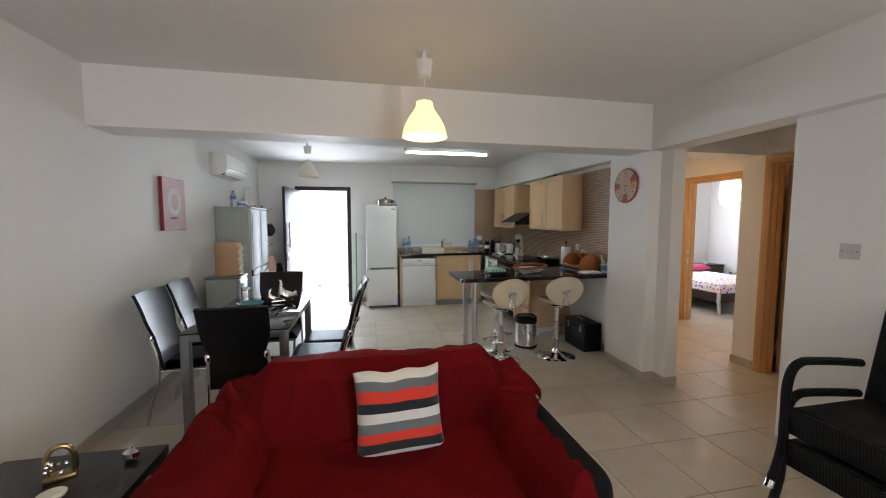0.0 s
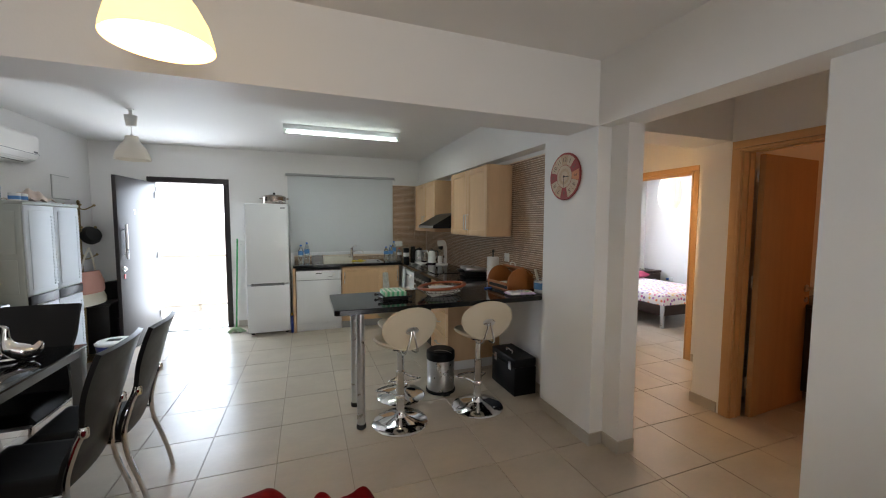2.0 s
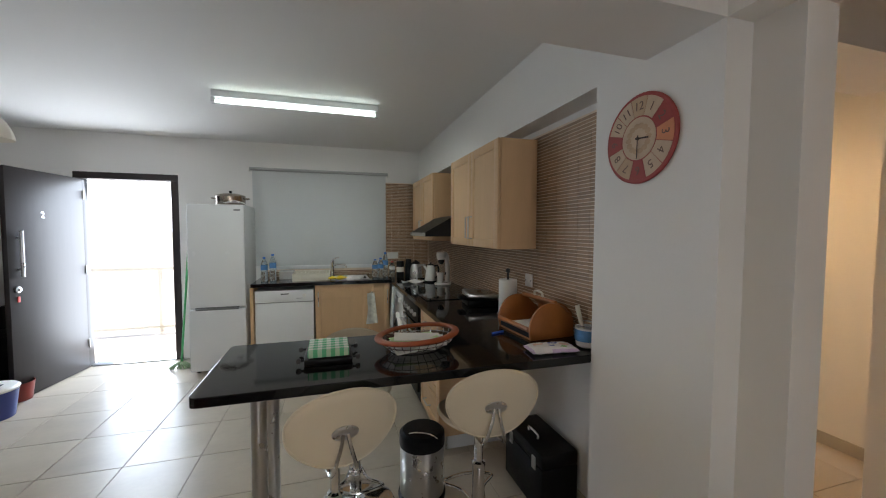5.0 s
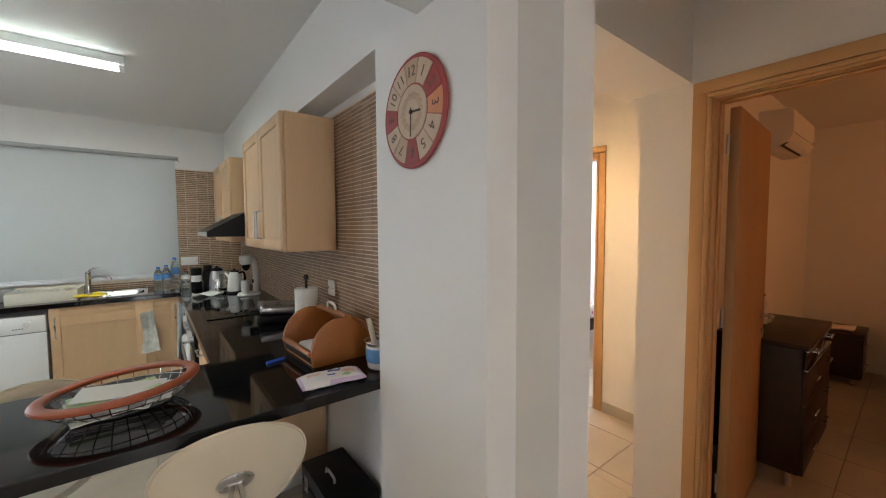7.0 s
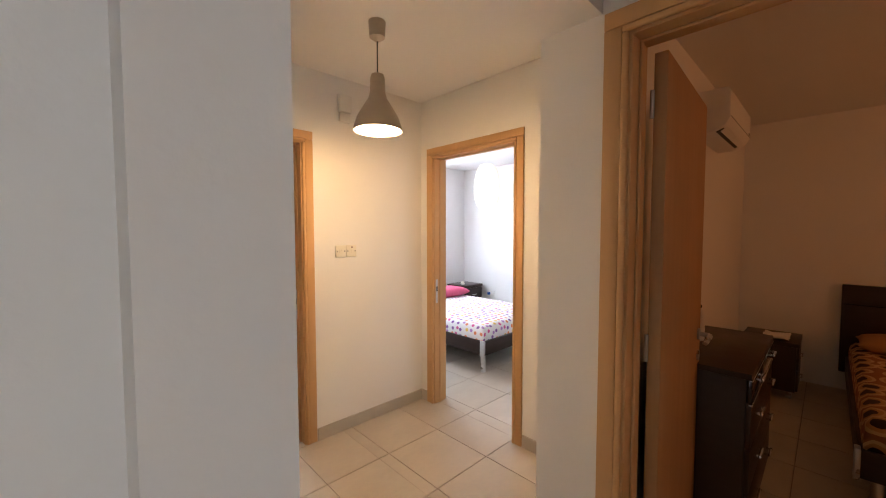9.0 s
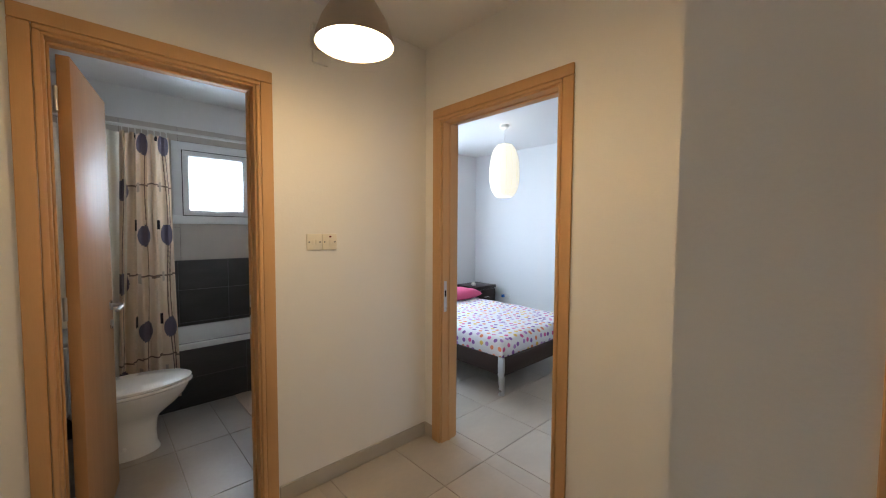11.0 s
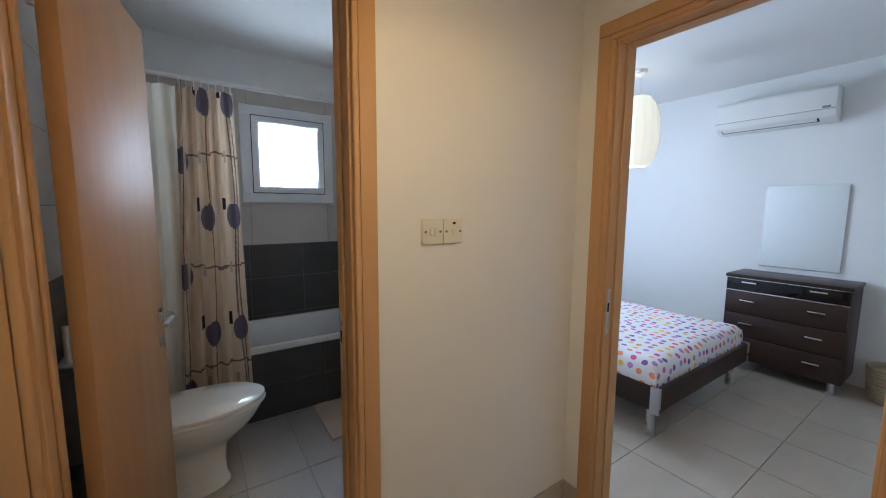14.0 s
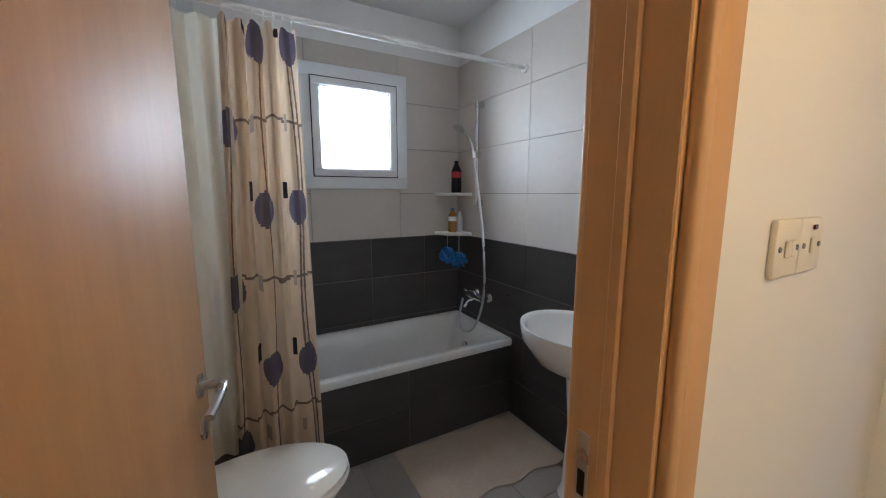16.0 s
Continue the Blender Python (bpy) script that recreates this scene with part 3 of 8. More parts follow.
hood = thing("cooker_hood", "black and steel cooker hood between wall cabinets", "cooker hood", 2.585, 5.2, 1.45)
bm = B()
prof = [(-0.50, 0.0), (-0.50, 0.035), (-0.26, 0.17), (-0.18, 0.19), (0.0, 0.19), (0.0, 0.0)]
for s in (-0.295, 0.295):
    bm.faces.new([bm.verts.new((x, s, z)) for x, z in (prof if s > 0 else prof)])
bm.verts.ensure_lookup_table()
for i in range(6):
    j = (i + 1) % 6
    bm.faces.new((bm.verts[i], bm.verts[j], bm.verts[6 + j], bm.verts[6 + i]))
part("canopy", bm, M_BLACK, hood, smooth=False)
part("front_strip", box(B(), -0.506, -0.50, -0.295, 0.295, 0.002, 0.033, 0.002, 1), M_STEEL, hood, "brushed steel front strip")

# base units under the back run
bu = thing("sink_cabinet", "pale maple base cabinet under the sink", "cabinet", 1.14, 6.15, 0, group="kitchen base cabinets")
part("body", box(B(), 0.0, 0.83, 0.02, 0.60, 0.10, 0.735, 0.002, 1), M_MAPLE, bu)
part("top_rail_board", box(B(), 0.0, 0.83, 0.0, 0.05, 0.74, CB - 0.002, 0.002, 1), M_MAPLE, bu)
part("kickboard", box(B(), 0.0, 0.83, 0.05, 0.07, 0.0, 0.10), mat("grey_kickboard", (0.30, 0.30, 0.30), 0.4, var=0.05), bu, "grey kickboard")
shaker_door(bu, 0.575, 0.77, 0.005, 0.018, 0.105, 0, "top_left")
shaker_door(bu, 0.245, 0.77, 0.582, 0.018, 0.105, 0, "top_right")
fp = part("filler_panel", box(B(), 0.492, 0.525, 6.13, 6.77, 0, CB - 0.002, 0.002, 1), M_MAPLE)
tagged(fp, "narrow pale maple end panel beside the dishwasher", "panel")

M_CLOTH = mat("tea_towel", (0.70, 0.70, 0.64), 0.9, var=0.5, var_scale=18, bump=0.4, bump_scale=400, sheen=0.3)
tt = part("tea_towel", sheet(B(), lambda u, v: Vector((0.03 * math.sin(u * 9 + v) * (0.4 + v) + (u - 0.5) * (0.05 + 0.07 * v), -0.012 * math.cos(u * 14) - 0.01, -v * 0.34 - 0.02 * math.sin(u * 3.1))), 16, 14, 0.004), M_CLOTH)
tt.location = (1.745, 6.085, 0.80)
tagged(tt, "patterned tea towel hanging from a cabinet handle", "tea towel", "tea towels")
M_CLOTH_PALE = mat("pale_blue_towel", (0.60, 0.66, 0.70), 0.9, var=0.25, var_scale=9, bump=0.4, bump_scale=400)
t2_ = part("tea_towel", sheet(B(), lambda u, v: Vector((-0.010 * math.cos(u * 12) - 0.006 - 0.02 * v, (u - 0.5) * (0.10 + 0.10 * v), -v * 0.42 - 0.015 * math.sin(u * 4))), 16, 14, 0.004), M_CLOTH_PALE)
t2_.location = (1.962, 5.78, 0.88)
tagged(t2_, "pale blue tea towel over the worktop edge", "tea towel", "tea towels")

# dishwasher
dw = thing("dishwasher", "white dishwasher under the worktop", "dishwasher", 0.53, 6.15, 0)
part("body", box(B(), 0.004, 0.596, 0.02, 0.58, 0.02, 0.85, 0.003), M_WHITE, dw)
part("door_panel", box(B(), 0.004, 0.596, 0.0, 0.019, 0.11, 0.715, 0.006), M_WHITE, dw)
cp = part("control_panel", box(B(), 0.004, 0.596, -0.004, 0.019, 0.72, 0.85, 0.008), M_WHITE, dw)
part("programme_dial", turned(lathe(B(), [(0.02, 0), (0.02, 0.012), (0.016, 0.016)], 20), pose(0.50, -0.004, 0.79, 90)), M_PLASTIC, cp)
part("maker_mark", box(B(), 0.26, 0.34, -0.0055, -0.004, 0.805, 0.815), M_BLACK, cp)
for i in range(4):
    part("button", box(B(), 0.42 + i * 0.016, 0.43 + i * 0.016, -0.007, -0.004, 0.755, 0.762, 0.001, 1), M_ALU, cp)
part("plinth", box(B(), 0.006, 0.594, 0.04, 0.06, 0.0, 0.105), M_WHITE, dw)
part("panel_joint", box(B(), 0.006, 0.594, 0.006, 0.02, 0.714, 0.7215), M_ALU, dw)

# units under the side run, fronts face -x at x = 2.0
wm = thing("washing_machine", "white front-loading washing machine under the worktop", "washing machine", 2.0, 5.99, 0, -90)
part("body", box(B(), 0.005, 0.595, 0.0, 0.55, 0.01, 0.86, 0.008), M_WHITE, wm)
pn = part("control_panel", box(B(), 0.005, 0.595, -0.014, 0.0, 0.74, 0.86, 0.006), M_WHITE, wm)
part("drawer_front", box(B(), 0.02, 0.17, -0.019, -0.014, 0.76, 0.84, 0.003), M_WHITE, pn)
part("dial", turned(lathe(B(), [(0.028, 0), (0.026, 0.02), (0.02, 0.024)], 24), pose(0.46, -0.014, 0.80, 90)), M_PLASTIC, pn)
for i in range(4):
    part("button", turned(lathe(B(), [(0.009, 0), (0.009, 0.006)], 12), pose(0.22 + i * 0.04, -0.014, 0.80, 90)), M_ALU, pn)
pd = part("porthole_ring", turned(lathe(B(), [(0.13, 0), (0.185, 0), (0.19, 0.02), (0.17, 0.04), (0.135, 0.03)], 36, cap=False), pose(0.30, -0.002, 0.45, 90)), M_PLASTIC, wm)
part("porthole_glass", turned(lathe(B(), [(0.001, 0.05), (0.07, 0.045), (0.135, 0.02)], 36, cap=False), pose(0.30, -0.004, 0.45, 90)), M_BLACK, pd)

ov = thing("oven", "black built-in oven with steel handle", "oven", 2.0, 5.37, 0, -90)
part("body", box(B(), 0.005, 0.64, 0.0, 0.55, 0.10, CB - 0.004, 0.003), M_BLACK, ov)
part("door_glass", box(B(), 0.01, 0.635, -0.022, 0.0, 0.18, 0.72, 0.004), mat("oven_glass", (0.006, 0.006, 0.007), 0.06), ov)
oc = part("control_panel", box(B(), 0.01, 0.635, -0.02, 0.0, 0.74, 0.885, 0.004), M_BLACK, ov)
for i in range(5):
    part("knob", turned(lathe(B(), [(0.019, 0), (0.017, 0.022), (0.012, 0.025)], 16), pose(0.08 + i * 0.12, -0.02, 0.81, 90)), M_STEEL, oc)
part("door_handle", tube(B(), [(0.06, -0.02, 0.67), (0.06, -0.06, 0.67), (0.58, -0.06, 0.67), (0.58, -0.02, 0.67)], 0.009, 10, smooth=False), M_STEEL, ov)

dr = thing("drawer_cabinet", "pale maple drawer unit below the worktop", "cabinet", 2.0, 4.72, 0, -90, "kitchen base cabinets")
part("body", box(B(), 0.0, 0.52, 0.022, 0.59, 0.10, CB - 0.004, 0.002, 1), M_MAPLE, dr)
part("kickboard", box(B(), 0.0, 0.52, 0.05, 0.07, 0.0, 0.10), M_SKIRT, dr)
for z, h in ((0.11, 0.235), (0.35, 0.235), (0.59, 0.145), (0.74, 0.145)):
    shaker_door(dr, 0.515, h, 0.0, 0.02, z, 0, "h", "drawer")
part("end_panel", box(B(), 0.521, 0.54, 0.0, 0.59, 0.10, CB - 0.004, 0.002, 1), M_MAPLE, dr)
part("end_kickboard", box(B(), 0.50, 0.52, 0.06, 0.58, 0.0, 0.10), M_WHITE, dr)

hob = thing("hob", "black ceramic hob flush on the worktop", "hob", 2.30, 5.02, CT + 0.0005)
part("glass", box(B(), -0.25, 0.24, -0.29, 0.29, 0.0, 0.005, 0.002, 1), mat("hob_glass", (0.006, 0.006, 0.006), 0.05), hob)
for i, (x, y, r) in enumerate(((-0.11, -0.14, 0.09), (0.11, -0.14, 0.075), (-0.11, 0.14, 0.075), (0.11, 0.14, 0.09))):
    part("cooking_zone", lathe(B(), [(r - 0.003, 0.0052), (r, 0.0056), (r + 0.002, 0.0052)], 36, x, y, cap=False), M_ALU, hob)

# fridge
fr = thing("fridge_freezer", "tall white fridge-freezer beside the entrance", "fridge", -0.075, 6.15, 0)
part("body", box(B(), 0.0, 0.525, 0.055, 0.60, 0.03, 1.765, 0.008), M_WHITE, fr)
ud = part("fridge_door", box(B(), 0.0, 0.525, 0.0, 0.05, 0.70, 1.765, 0.014, 3), M_WHITE, fr)
part("grip", box(B(), 0.06, 0.46, -0.004, 0.03, 0.690, 0.705, 0.003), M_ALU, ud, "grey recessed grip")
ld = part("freezer_door", box(B(), 0.0, 0.525, 0.0, 0.05, 0.04, 0.685, 0.014, 3), M_WHITE, fr)
part("grip", box(B(), 0.06, 0.46, -0.003, 0.03, 0.672, 0.683, 0.002), M_ALU, ld)
part("badge", box(B(), 0.43, 0.49, -0.002, 0.0, 1.70, 1.715, 0.0005, 1), M_ALU, ud)
for x in (0.05, 0.475):
    part("foot", lathe(B(), [(0.02, 0), (0.02, 0.035)], 12, x, 0.10), M_RUBBER, fr)
M_POT = mat("bronze_toned_steel", (0.42, 0.36, 0.31), 0.2, 1.0, rough_var=0.04, var=0.05, var_scale=6)
pot = thing("cooking_pot", "lidded stainless steel pot on top of the fridge", "pot", 0.27, 6.42, 1.765)
pot.scale = (1.12, 1.12, 1.15)
part("body", lathe(B(), [(0.001, 0), (0.125, 0), (0.13, 0.01), (0.13, 0.085), (0.134, 0.09)], 36), M_POT, pot)
part("lid", lathe(B(), [(0.134, 0.09), (0.12, 0.10), (0.06, 0.115), (0.001, 0.12)], 36), M_POT, pot)
part("knob", lathe(B(), [(0.008, 0.115), (0.014, 0.13), (0.012, 0.14), (0.001, 0.142)], 16), M_BLACK, pot)
for s in (-1, 1):
    part("side_handle", tube(B(), [(s * 0.128, -0.03, 0.065), (s * 0.16, -0.025, 0.068), (s * 0.16, 0.025, 0.068), (s * 0.128, 0.03, 0.065)], 0.006, 8), M_POT, pot)
pb = part("plastic_bag", sheet(B(), lambda u, v: Vector(((u - 0.5) * 0.20 + 0.01 * math.sin(v * 20), (v - 0.5) * 0.16, 0.015 + 0.03 * abs(math.sin(u * 9 + v * 5)) * (1 - abs(2 * u - 1)) - 0.05 * max(0, u - 0.75))), 16, 14, 0.002), M_PLASTIC)
pb.location = (0.36, 6.24, 1.768)
tagged(pb, "crumpled white plastic bag on the fridge", "plastic bag")

# window behind the blind, blind
kw = thing("window_1", "white kitchen window behind a roller blind", "window", 1.22, YN + 0.06, 1.02, kind="structure")
wf = part("window_frame", box(box(box(box(box(B(), -0.72, 0.72, 0, 0.06, 0, 0.06), -0.72, 0.72, 0, 0.06, 1.10, 1.16), -0.72, -0.66, 0, 0.06, 0.06, 1.10), 0.66, 0.72, 0, 0.06, 0.06, 1.10), -0.03, 0.03, 0, 0.06, 0.06, 1.10), M_PVC, kw)
part("window_sill", box(B(), -0.72, 0.72, -0.075, 0.0, 0.0, 0.02, 0.004), M_PVC, kw)
for a in (-0.66, 0.03):
    gp = part("pane", box(B(), a, a + 0.63, 0.025, 0.031, 0.06, 1.10), M_GLASS, kw)
    gp.visible_shadow = False
M_BLIND = mat("blind_fabric", (0.62, 0.64, 0.64), 0.8, bump=0.2, bump_scale=500, var=0.02, var_scale=2)
_b = M_BLIND.node_tree
_tr = _b.nodes.new("ShaderNodeBsdfTranslucent")
_tr.inputs[0].default_value = (0.62, 0.66, 0.68, 1)
_mx = _b.nodes.new("ShaderNodeMixShader")
_mx.inputs[0].default_value = 0.12
_b.links.new(_b.nodes["Principled BSDF"].outputs[0], _mx.inputs[1])
_b.links.new(_tr.outputs[0], _mx.inputs[2])
_b.links.new(_mx.outputs[0], _b.nodes["Material Output"].inputs[0])
rb = thing("roller_blind", "lowered grey roller blind over the kitchen window", "blind", 1.22, YN - 0.045, 1.06)
part("cassette", turned(lathe(B(), [(0.02, -0.815), (0.02, 0.815)], 16), pose(0, 0, 1.165, 0, 90, 0)), mat("grey_cassette", (0.42, 0.43, 0.43), 0.5, var=0.03), rb)
part("fabric", sheet(B(), lambda u, v: Vector(((u - 0.5) * 1.58, 0.012 + 0.002 * math.sin(u * 8), 0.0 + v * 1.15)), 10, 6, 0.001), M_BLIND, rb)
part("bottom_bar", box(B(), -0.79, 0.79, 0.004, 0.02, -0.02, 0.004, 0.004), M_PVC, rb)
for s in (-0.822, 0.822):
    part("bracket", box(B(), s - 0.006, s + 0.006, -0.025, 0.043, 1.135, 1.195, 0.003), M_PLASTIC, rb)


# bar stools
M_CREAMLEATHER = mat("cream_leatherette", (0.62, 0.55, 0.43), 0.5, bump=0.15, bump_scale=220, var=0.05, var_scale=5, rough_var=0.08)


def stool_at(x, y, rz, label):
    s = thing("bar_stool", label, "bar stool", x, y, 0, rz, "breakfast bar stools")
    part("base", lathe(B(), [(0.001, 0.0), (0.205, 0.0), (0.21, 0.006), (0.20, 0.016), (0.12, 0.032), (0.05, 0.055), (0.03, 0.085), (0.030, 0.11)], 48), M_CHROME, s)
    col = part("column", lathe(B(), [(0.030, 0.11), (0.030, 0.38), (0.033, 0.385), (0.033, 0.40), (0.021, 0.405), (0.021, 0.60)], 24), M_CHROME, s)
    part("collar", lathe(B(), [(0.034, 0.19), (0.036, 0.195), (0.036, 0.215), (0.034, 0.22)], 24), M_CHROME, col)
    ring = [(0.03, 0.0, 0.205), (0.06, 0.09, 0.205), (0.13, 0.165, 0.207), (0.0, 0.20, 0.208), (-0.13, 0.165, 0.207), (-0.06, 0.09, 0.205), (-0.03, 0.0, 0.205)]
    part("foot_rest", tube(B(), ring, 0.008, 10), M_CHROME, s)
    bm = B()
    lathe(bm, [(0.001, 0.598), (0.06, 0.60), (0.15, 0.608), (0.192, 0.625), (0.20, 0.640), (0.192, 0.652), (0.15, 0.650), (0.07, 0.643), (0.001, 0.640)], 40, sy=0.95)
    for v in bm.verts:
        v.co.z += 0.5 * v.co.x ** 2 - 0.25 * max(0, v.co.y) ** 2
    part("seat", bm, M_CREAMLEATHER, s)
    part("seat_plate", box(B(), -0.08, 0.08, -0.08, 0.08, 0.588, 0.60, 0.004), M_BLACK, s)
    # back: an egg-shaped curved pad on a forked strut
    bm = B()
    n = 40
    rows = 8
    for side in (0, 1):
        rings = []
        for k in range(rows + 1):
            f = k / rows
            ring_ = []
            for i in range(n):
                a = 2 * math.pi * i / n
                px = 0.205 * f * math.cos(a) * (1 + 0.10 * math.sin(a))
                pz = 0.152 * f * math.sin(a)
                th = (0.014 if side else -0.014) * math.sqrt(max(0, 1 - f ** 4))
                py = -0.20 + 0.55 * px * px - 0.14 * pz + th
                ring_.append(bm.verts.new((px, py, 0.770 + pz)))
            rings.append(ring_)
        for p_, q_ in zip(rings[1:], rings[2:]):
            for i in range(n):
                bm.faces.new((p_[i], p_[(i + 1) % n], q_[(i + 1) % n], q_[i]))
        bm.faces.new(rings[1])
    bmesh.ops.remove_doubles(bm, verts=bm.verts[:], dist=0.0008)
    bk = part("backrest", bm, M_CREAMLEATHER, s)
    part("piping", tube(B(), [(0.206 * math.cos(a) * (1 + 0.10 * math.sin(a)), -0.20 + 0.55 * (0.206 * math.cos(a)) ** 2 - 0.14 * 0.152 * math.sin(a), 0.770 + 0.153 * math.sin(a)) for a in [2 * math.pi * i / 36 for i in range(36)]], 0.0045, 6, smooth=False, closed=True), M_CREAMLEATHER, bk)
    part("oval_plate", turned(lathe(B(), [(0.001, 0), (0.04, 0), (0.04, 0.004), (0.03, 0.006)], 24, sx=1.25, sy=0.7), pose(0.0, -0.214, 0.762, 98)), M_STEEL, s)
    for k in (-1, 1):
        part("strut", tube(B(), [(k * 0.008, -0.222, 0.762), (k * 0.02, -0.222, 0.70), (k * 0.045, -0.205, 0.61), (k * 0.05, -0.15, 0.585), (k * 0.05, -0.05, 0.588)], 0.0075, 10), M_CHROME, s)
    return s


stool_at(1.32, 3.41, 10, "cream bar stool with chrome trumpet base")
stool_at(1.98, 3.435, -3, "cream bar stool with chrome base beside the bin")
stool_at(1.43, 3.84, 178, "cream bar stool on the kitchen side of the bar")

# pedal bin
pbn = thing("pedal_bin", "brushed steel pedal bin with black lid", "bin", 1.80, 3.84, 0)
part("body", lathe(B(), [(0.125, 0.02), (0.125, 0.30)], 36), M_STEEL, pbn)
part("base_ring", lathe(B(), [(0.001, 0), (0.135, 0), (0.135, 0.018), (0.126, 0.025)], 36), M_BLACK, pbn)
part("lid", lathe(B(), [(0.128, 0.295), (0.130, 0.31), (0.128, 0.36), (0.11, 0.375), (0.001, 0.38)], 36), M_BLACK, pbn)
part("handle", tube(B(), [(-0.10, -0.02, 0.365), (-0.05, -0.05, 0.385), (0.02, -0.08, 0.382), (0.06, -0.11, 0.365)], 0.003, 6), M_STEEL, pbn)
part("pedal", box(B(), -0.03, 0.03, -0.17, -0.11, 0.006, 0.014, 0.003), M_BLACK, pbn)

# black case under the bar
bx = thing("black_case", "black flight case with steel latches on the floor", "case", 2.44, 3.68, 0, 0)
part("body", box(B(), -0.09, 0.13, -0.21, 0.21, 0.0, 0.25, 0.008), M_BLACK, bx)
part("lid", box(B(), -0.09, 0.13, -0.21, 0.21, 0.254, 0.33, 0.010), M_BLACK, bx)
part("carry_handle", tube(B(), [(-0.02, -0.05, 0.33), (-0.02, -0.045, 0.352), (-0.02, 0.045, 0.352), (-0.02, 0.05, 0.33)], 0.006, 8), M_STEEL, bx)
for y in (-0.13, 0.13):
    part("latch", box(B(), -0.096, -0.088, y - 0.018, y + 0.018, 0.22, 0.29, 0.002, 1), M_STEEL, bx)


# ---- worktop clutter ----
M_TERRA = mat("terracotta_wood", (0.32, 0.070, 0.022), 0.45, var=0.12, var_scale=9, grain=0.08)
M_ORANGEWOOD = mat("bread_bin_wood", (0.37, 0.13, 0.034), 0.4, bump=0.1, bump_scale=60, var=0.12, var_scale=5, stretch=(1, 6, 1), grain=0.1)
M_PAPER = mat("paper_white", (0.80, 0.79, 0.76), 0.9, bump=0.3, bump_scale=300, var=0.03, var_scale=10)
M_GREENCHECK = mat("green_check_base", (0.72, 0.76, 0.70), 0.9, bump=0.3, bump_scale=400)


def check_cloth(m, c1, c2, size):
    """Gingham: two crossing stripe sets over the base colour."""
    n, k = m.node_tree.nodes, m.node_tree.links
    co = n.new("ShaderNodeTexCoord")
    sp = n.new("ShaderNodeSeparateXYZ")
    k.new(co.outputs["Object"], sp.inputs[0])
    outs = []
    for ax in (0, 1):
        f = n.new("ShaderNodeMath")
        f.operation = "PINGPONG"
        f.inputs[1].default_value = size
        k.new(sp.outputs[ax], f.inputs[0])
        g = n.new("ShaderNodeMath")
        g.operation = "GREATER_THAN"
        g.inputs[1].default_value = size / 2
        k.new(f.outputs[0], g.inputs[0])
        outs.append(g)
    s = n.new("ShaderNodeMath")
    s.operation = "ADD"
    k.new(outs[0].outputs[0], s.inputs[0])
    k.new(outs[1].outputs[0], s.inputs[1])
    h = n.new("ShaderNodeMath")
    h.operation = "MULTIPLY"
    h.inputs[1].default_value = 0.5
    k.new(s.outputs[0], h.inputs[0])
    mx = n.new("ShaderNodeMix")
    mx.data_type = "RGBA"
    mx.inputs["A"].default_value = (*c1, 1)
    mx.inputs["B"].default_value = (*c2, 1)
    k.new(h.outputs[0], mx.inputs["Factor"])
    k.new(mx.outputs["Result"], n["Principled BSDF"].inputs["Base Color"])


check_cloth(M_GREENCHECK, (0.76, 0.80, 0.74), (0.10, 0.45, 0.24), 0.018)

nh = thing("serving_tray", "small black wire napkin tray on the bar", "napkin holder", 1.30, 3.55, CT)
part("tray", box(B(), -0.10, 0.10, -0.10, 0.10, 0.0, 0.03, 0.008), M_BLACK, nh)
for y in (-0.08, 0.08):
    part("bar", rod(B(), (-0.118, y, 0.022), (0.118, y, 0.022), 0.005), M_BLACK, nh)
    for s in (-0.122, 0.122):
        part("end_knob", lathe(B(), [(0.001, 0.010), (0.009, 0.013), (0.011, 0.022), (0.009, 0.031), (0.001, 0.034)], 12, s, y), M_DARKDOOR, nh)
# One solid block for the whole pile of napkins.
nk = part("napkin_pile", box(B(), -0.085, 0.085, -0.09, 0.09, 0.0, 0.035, 0.006), M_GREENCHECK)
nk.location = (1.30, 3.55, CT + 0.031)
tagged(nk, "pile of folded green and white checked napkins in a tray", "napkin")

bk = thing("fruit_basket", "oval wire basket with terracotta wooden rim", "basket", 1.71, 3.56, CT, 8)
part("rim", tube(B(), [(0.19 * math.cos(a), 0.148 * math.sin(a), 0.075 + 0.010 * math.cos(a)) for a in [2 * math.pi * i / 40 for i in range(40)]], 0.019, 12, smooth=False, closed=True, flat=0.55), M_TERRA, bk)
for k in (0.35, 0.7):
    part("wire_ring", tube(B(), [((0.14 + 0.06 * k) * math.cos(a), (0.085 + 0.06 * k) * math.sin(a), 0.008 + 0.066 * k) for a in [2 * math.pi * i / 32 for i in range(32)]], 0.002, 6, smooth=False, closed=True), M_CHROME, bk)
for i in range(28):
    a = 2 * math.pi * i / 28
    part("wire", tube(B(), [(0.19 * math.cos(a), 0.148 * math.sin(a), 0.070 + 0.010 * math.cos(a)), (0.175 * math.cos(a), 0.125 * math.sin(a), 0.04), (0.13 * math.cos(a), 0.07 * math.sin(a), 0.006)], 0.0018, 5, steps=3), M_CHROME, bk)
part("wire_floor", tube(B(), [(0.13 * math.cos(a), 0.07 * math.sin(a), 0.005) for a in [2 * math.pi * i / 32 for i in range(32)]], 0.003, 6, smooth=False, closed=True), M_CHROME, bk)
M_LEAFLET = mat("green_leaflet", (0.45, 0.62, 0.32), 0.6, var=0.35, var_scale=14)
rnd = random.Random(7)
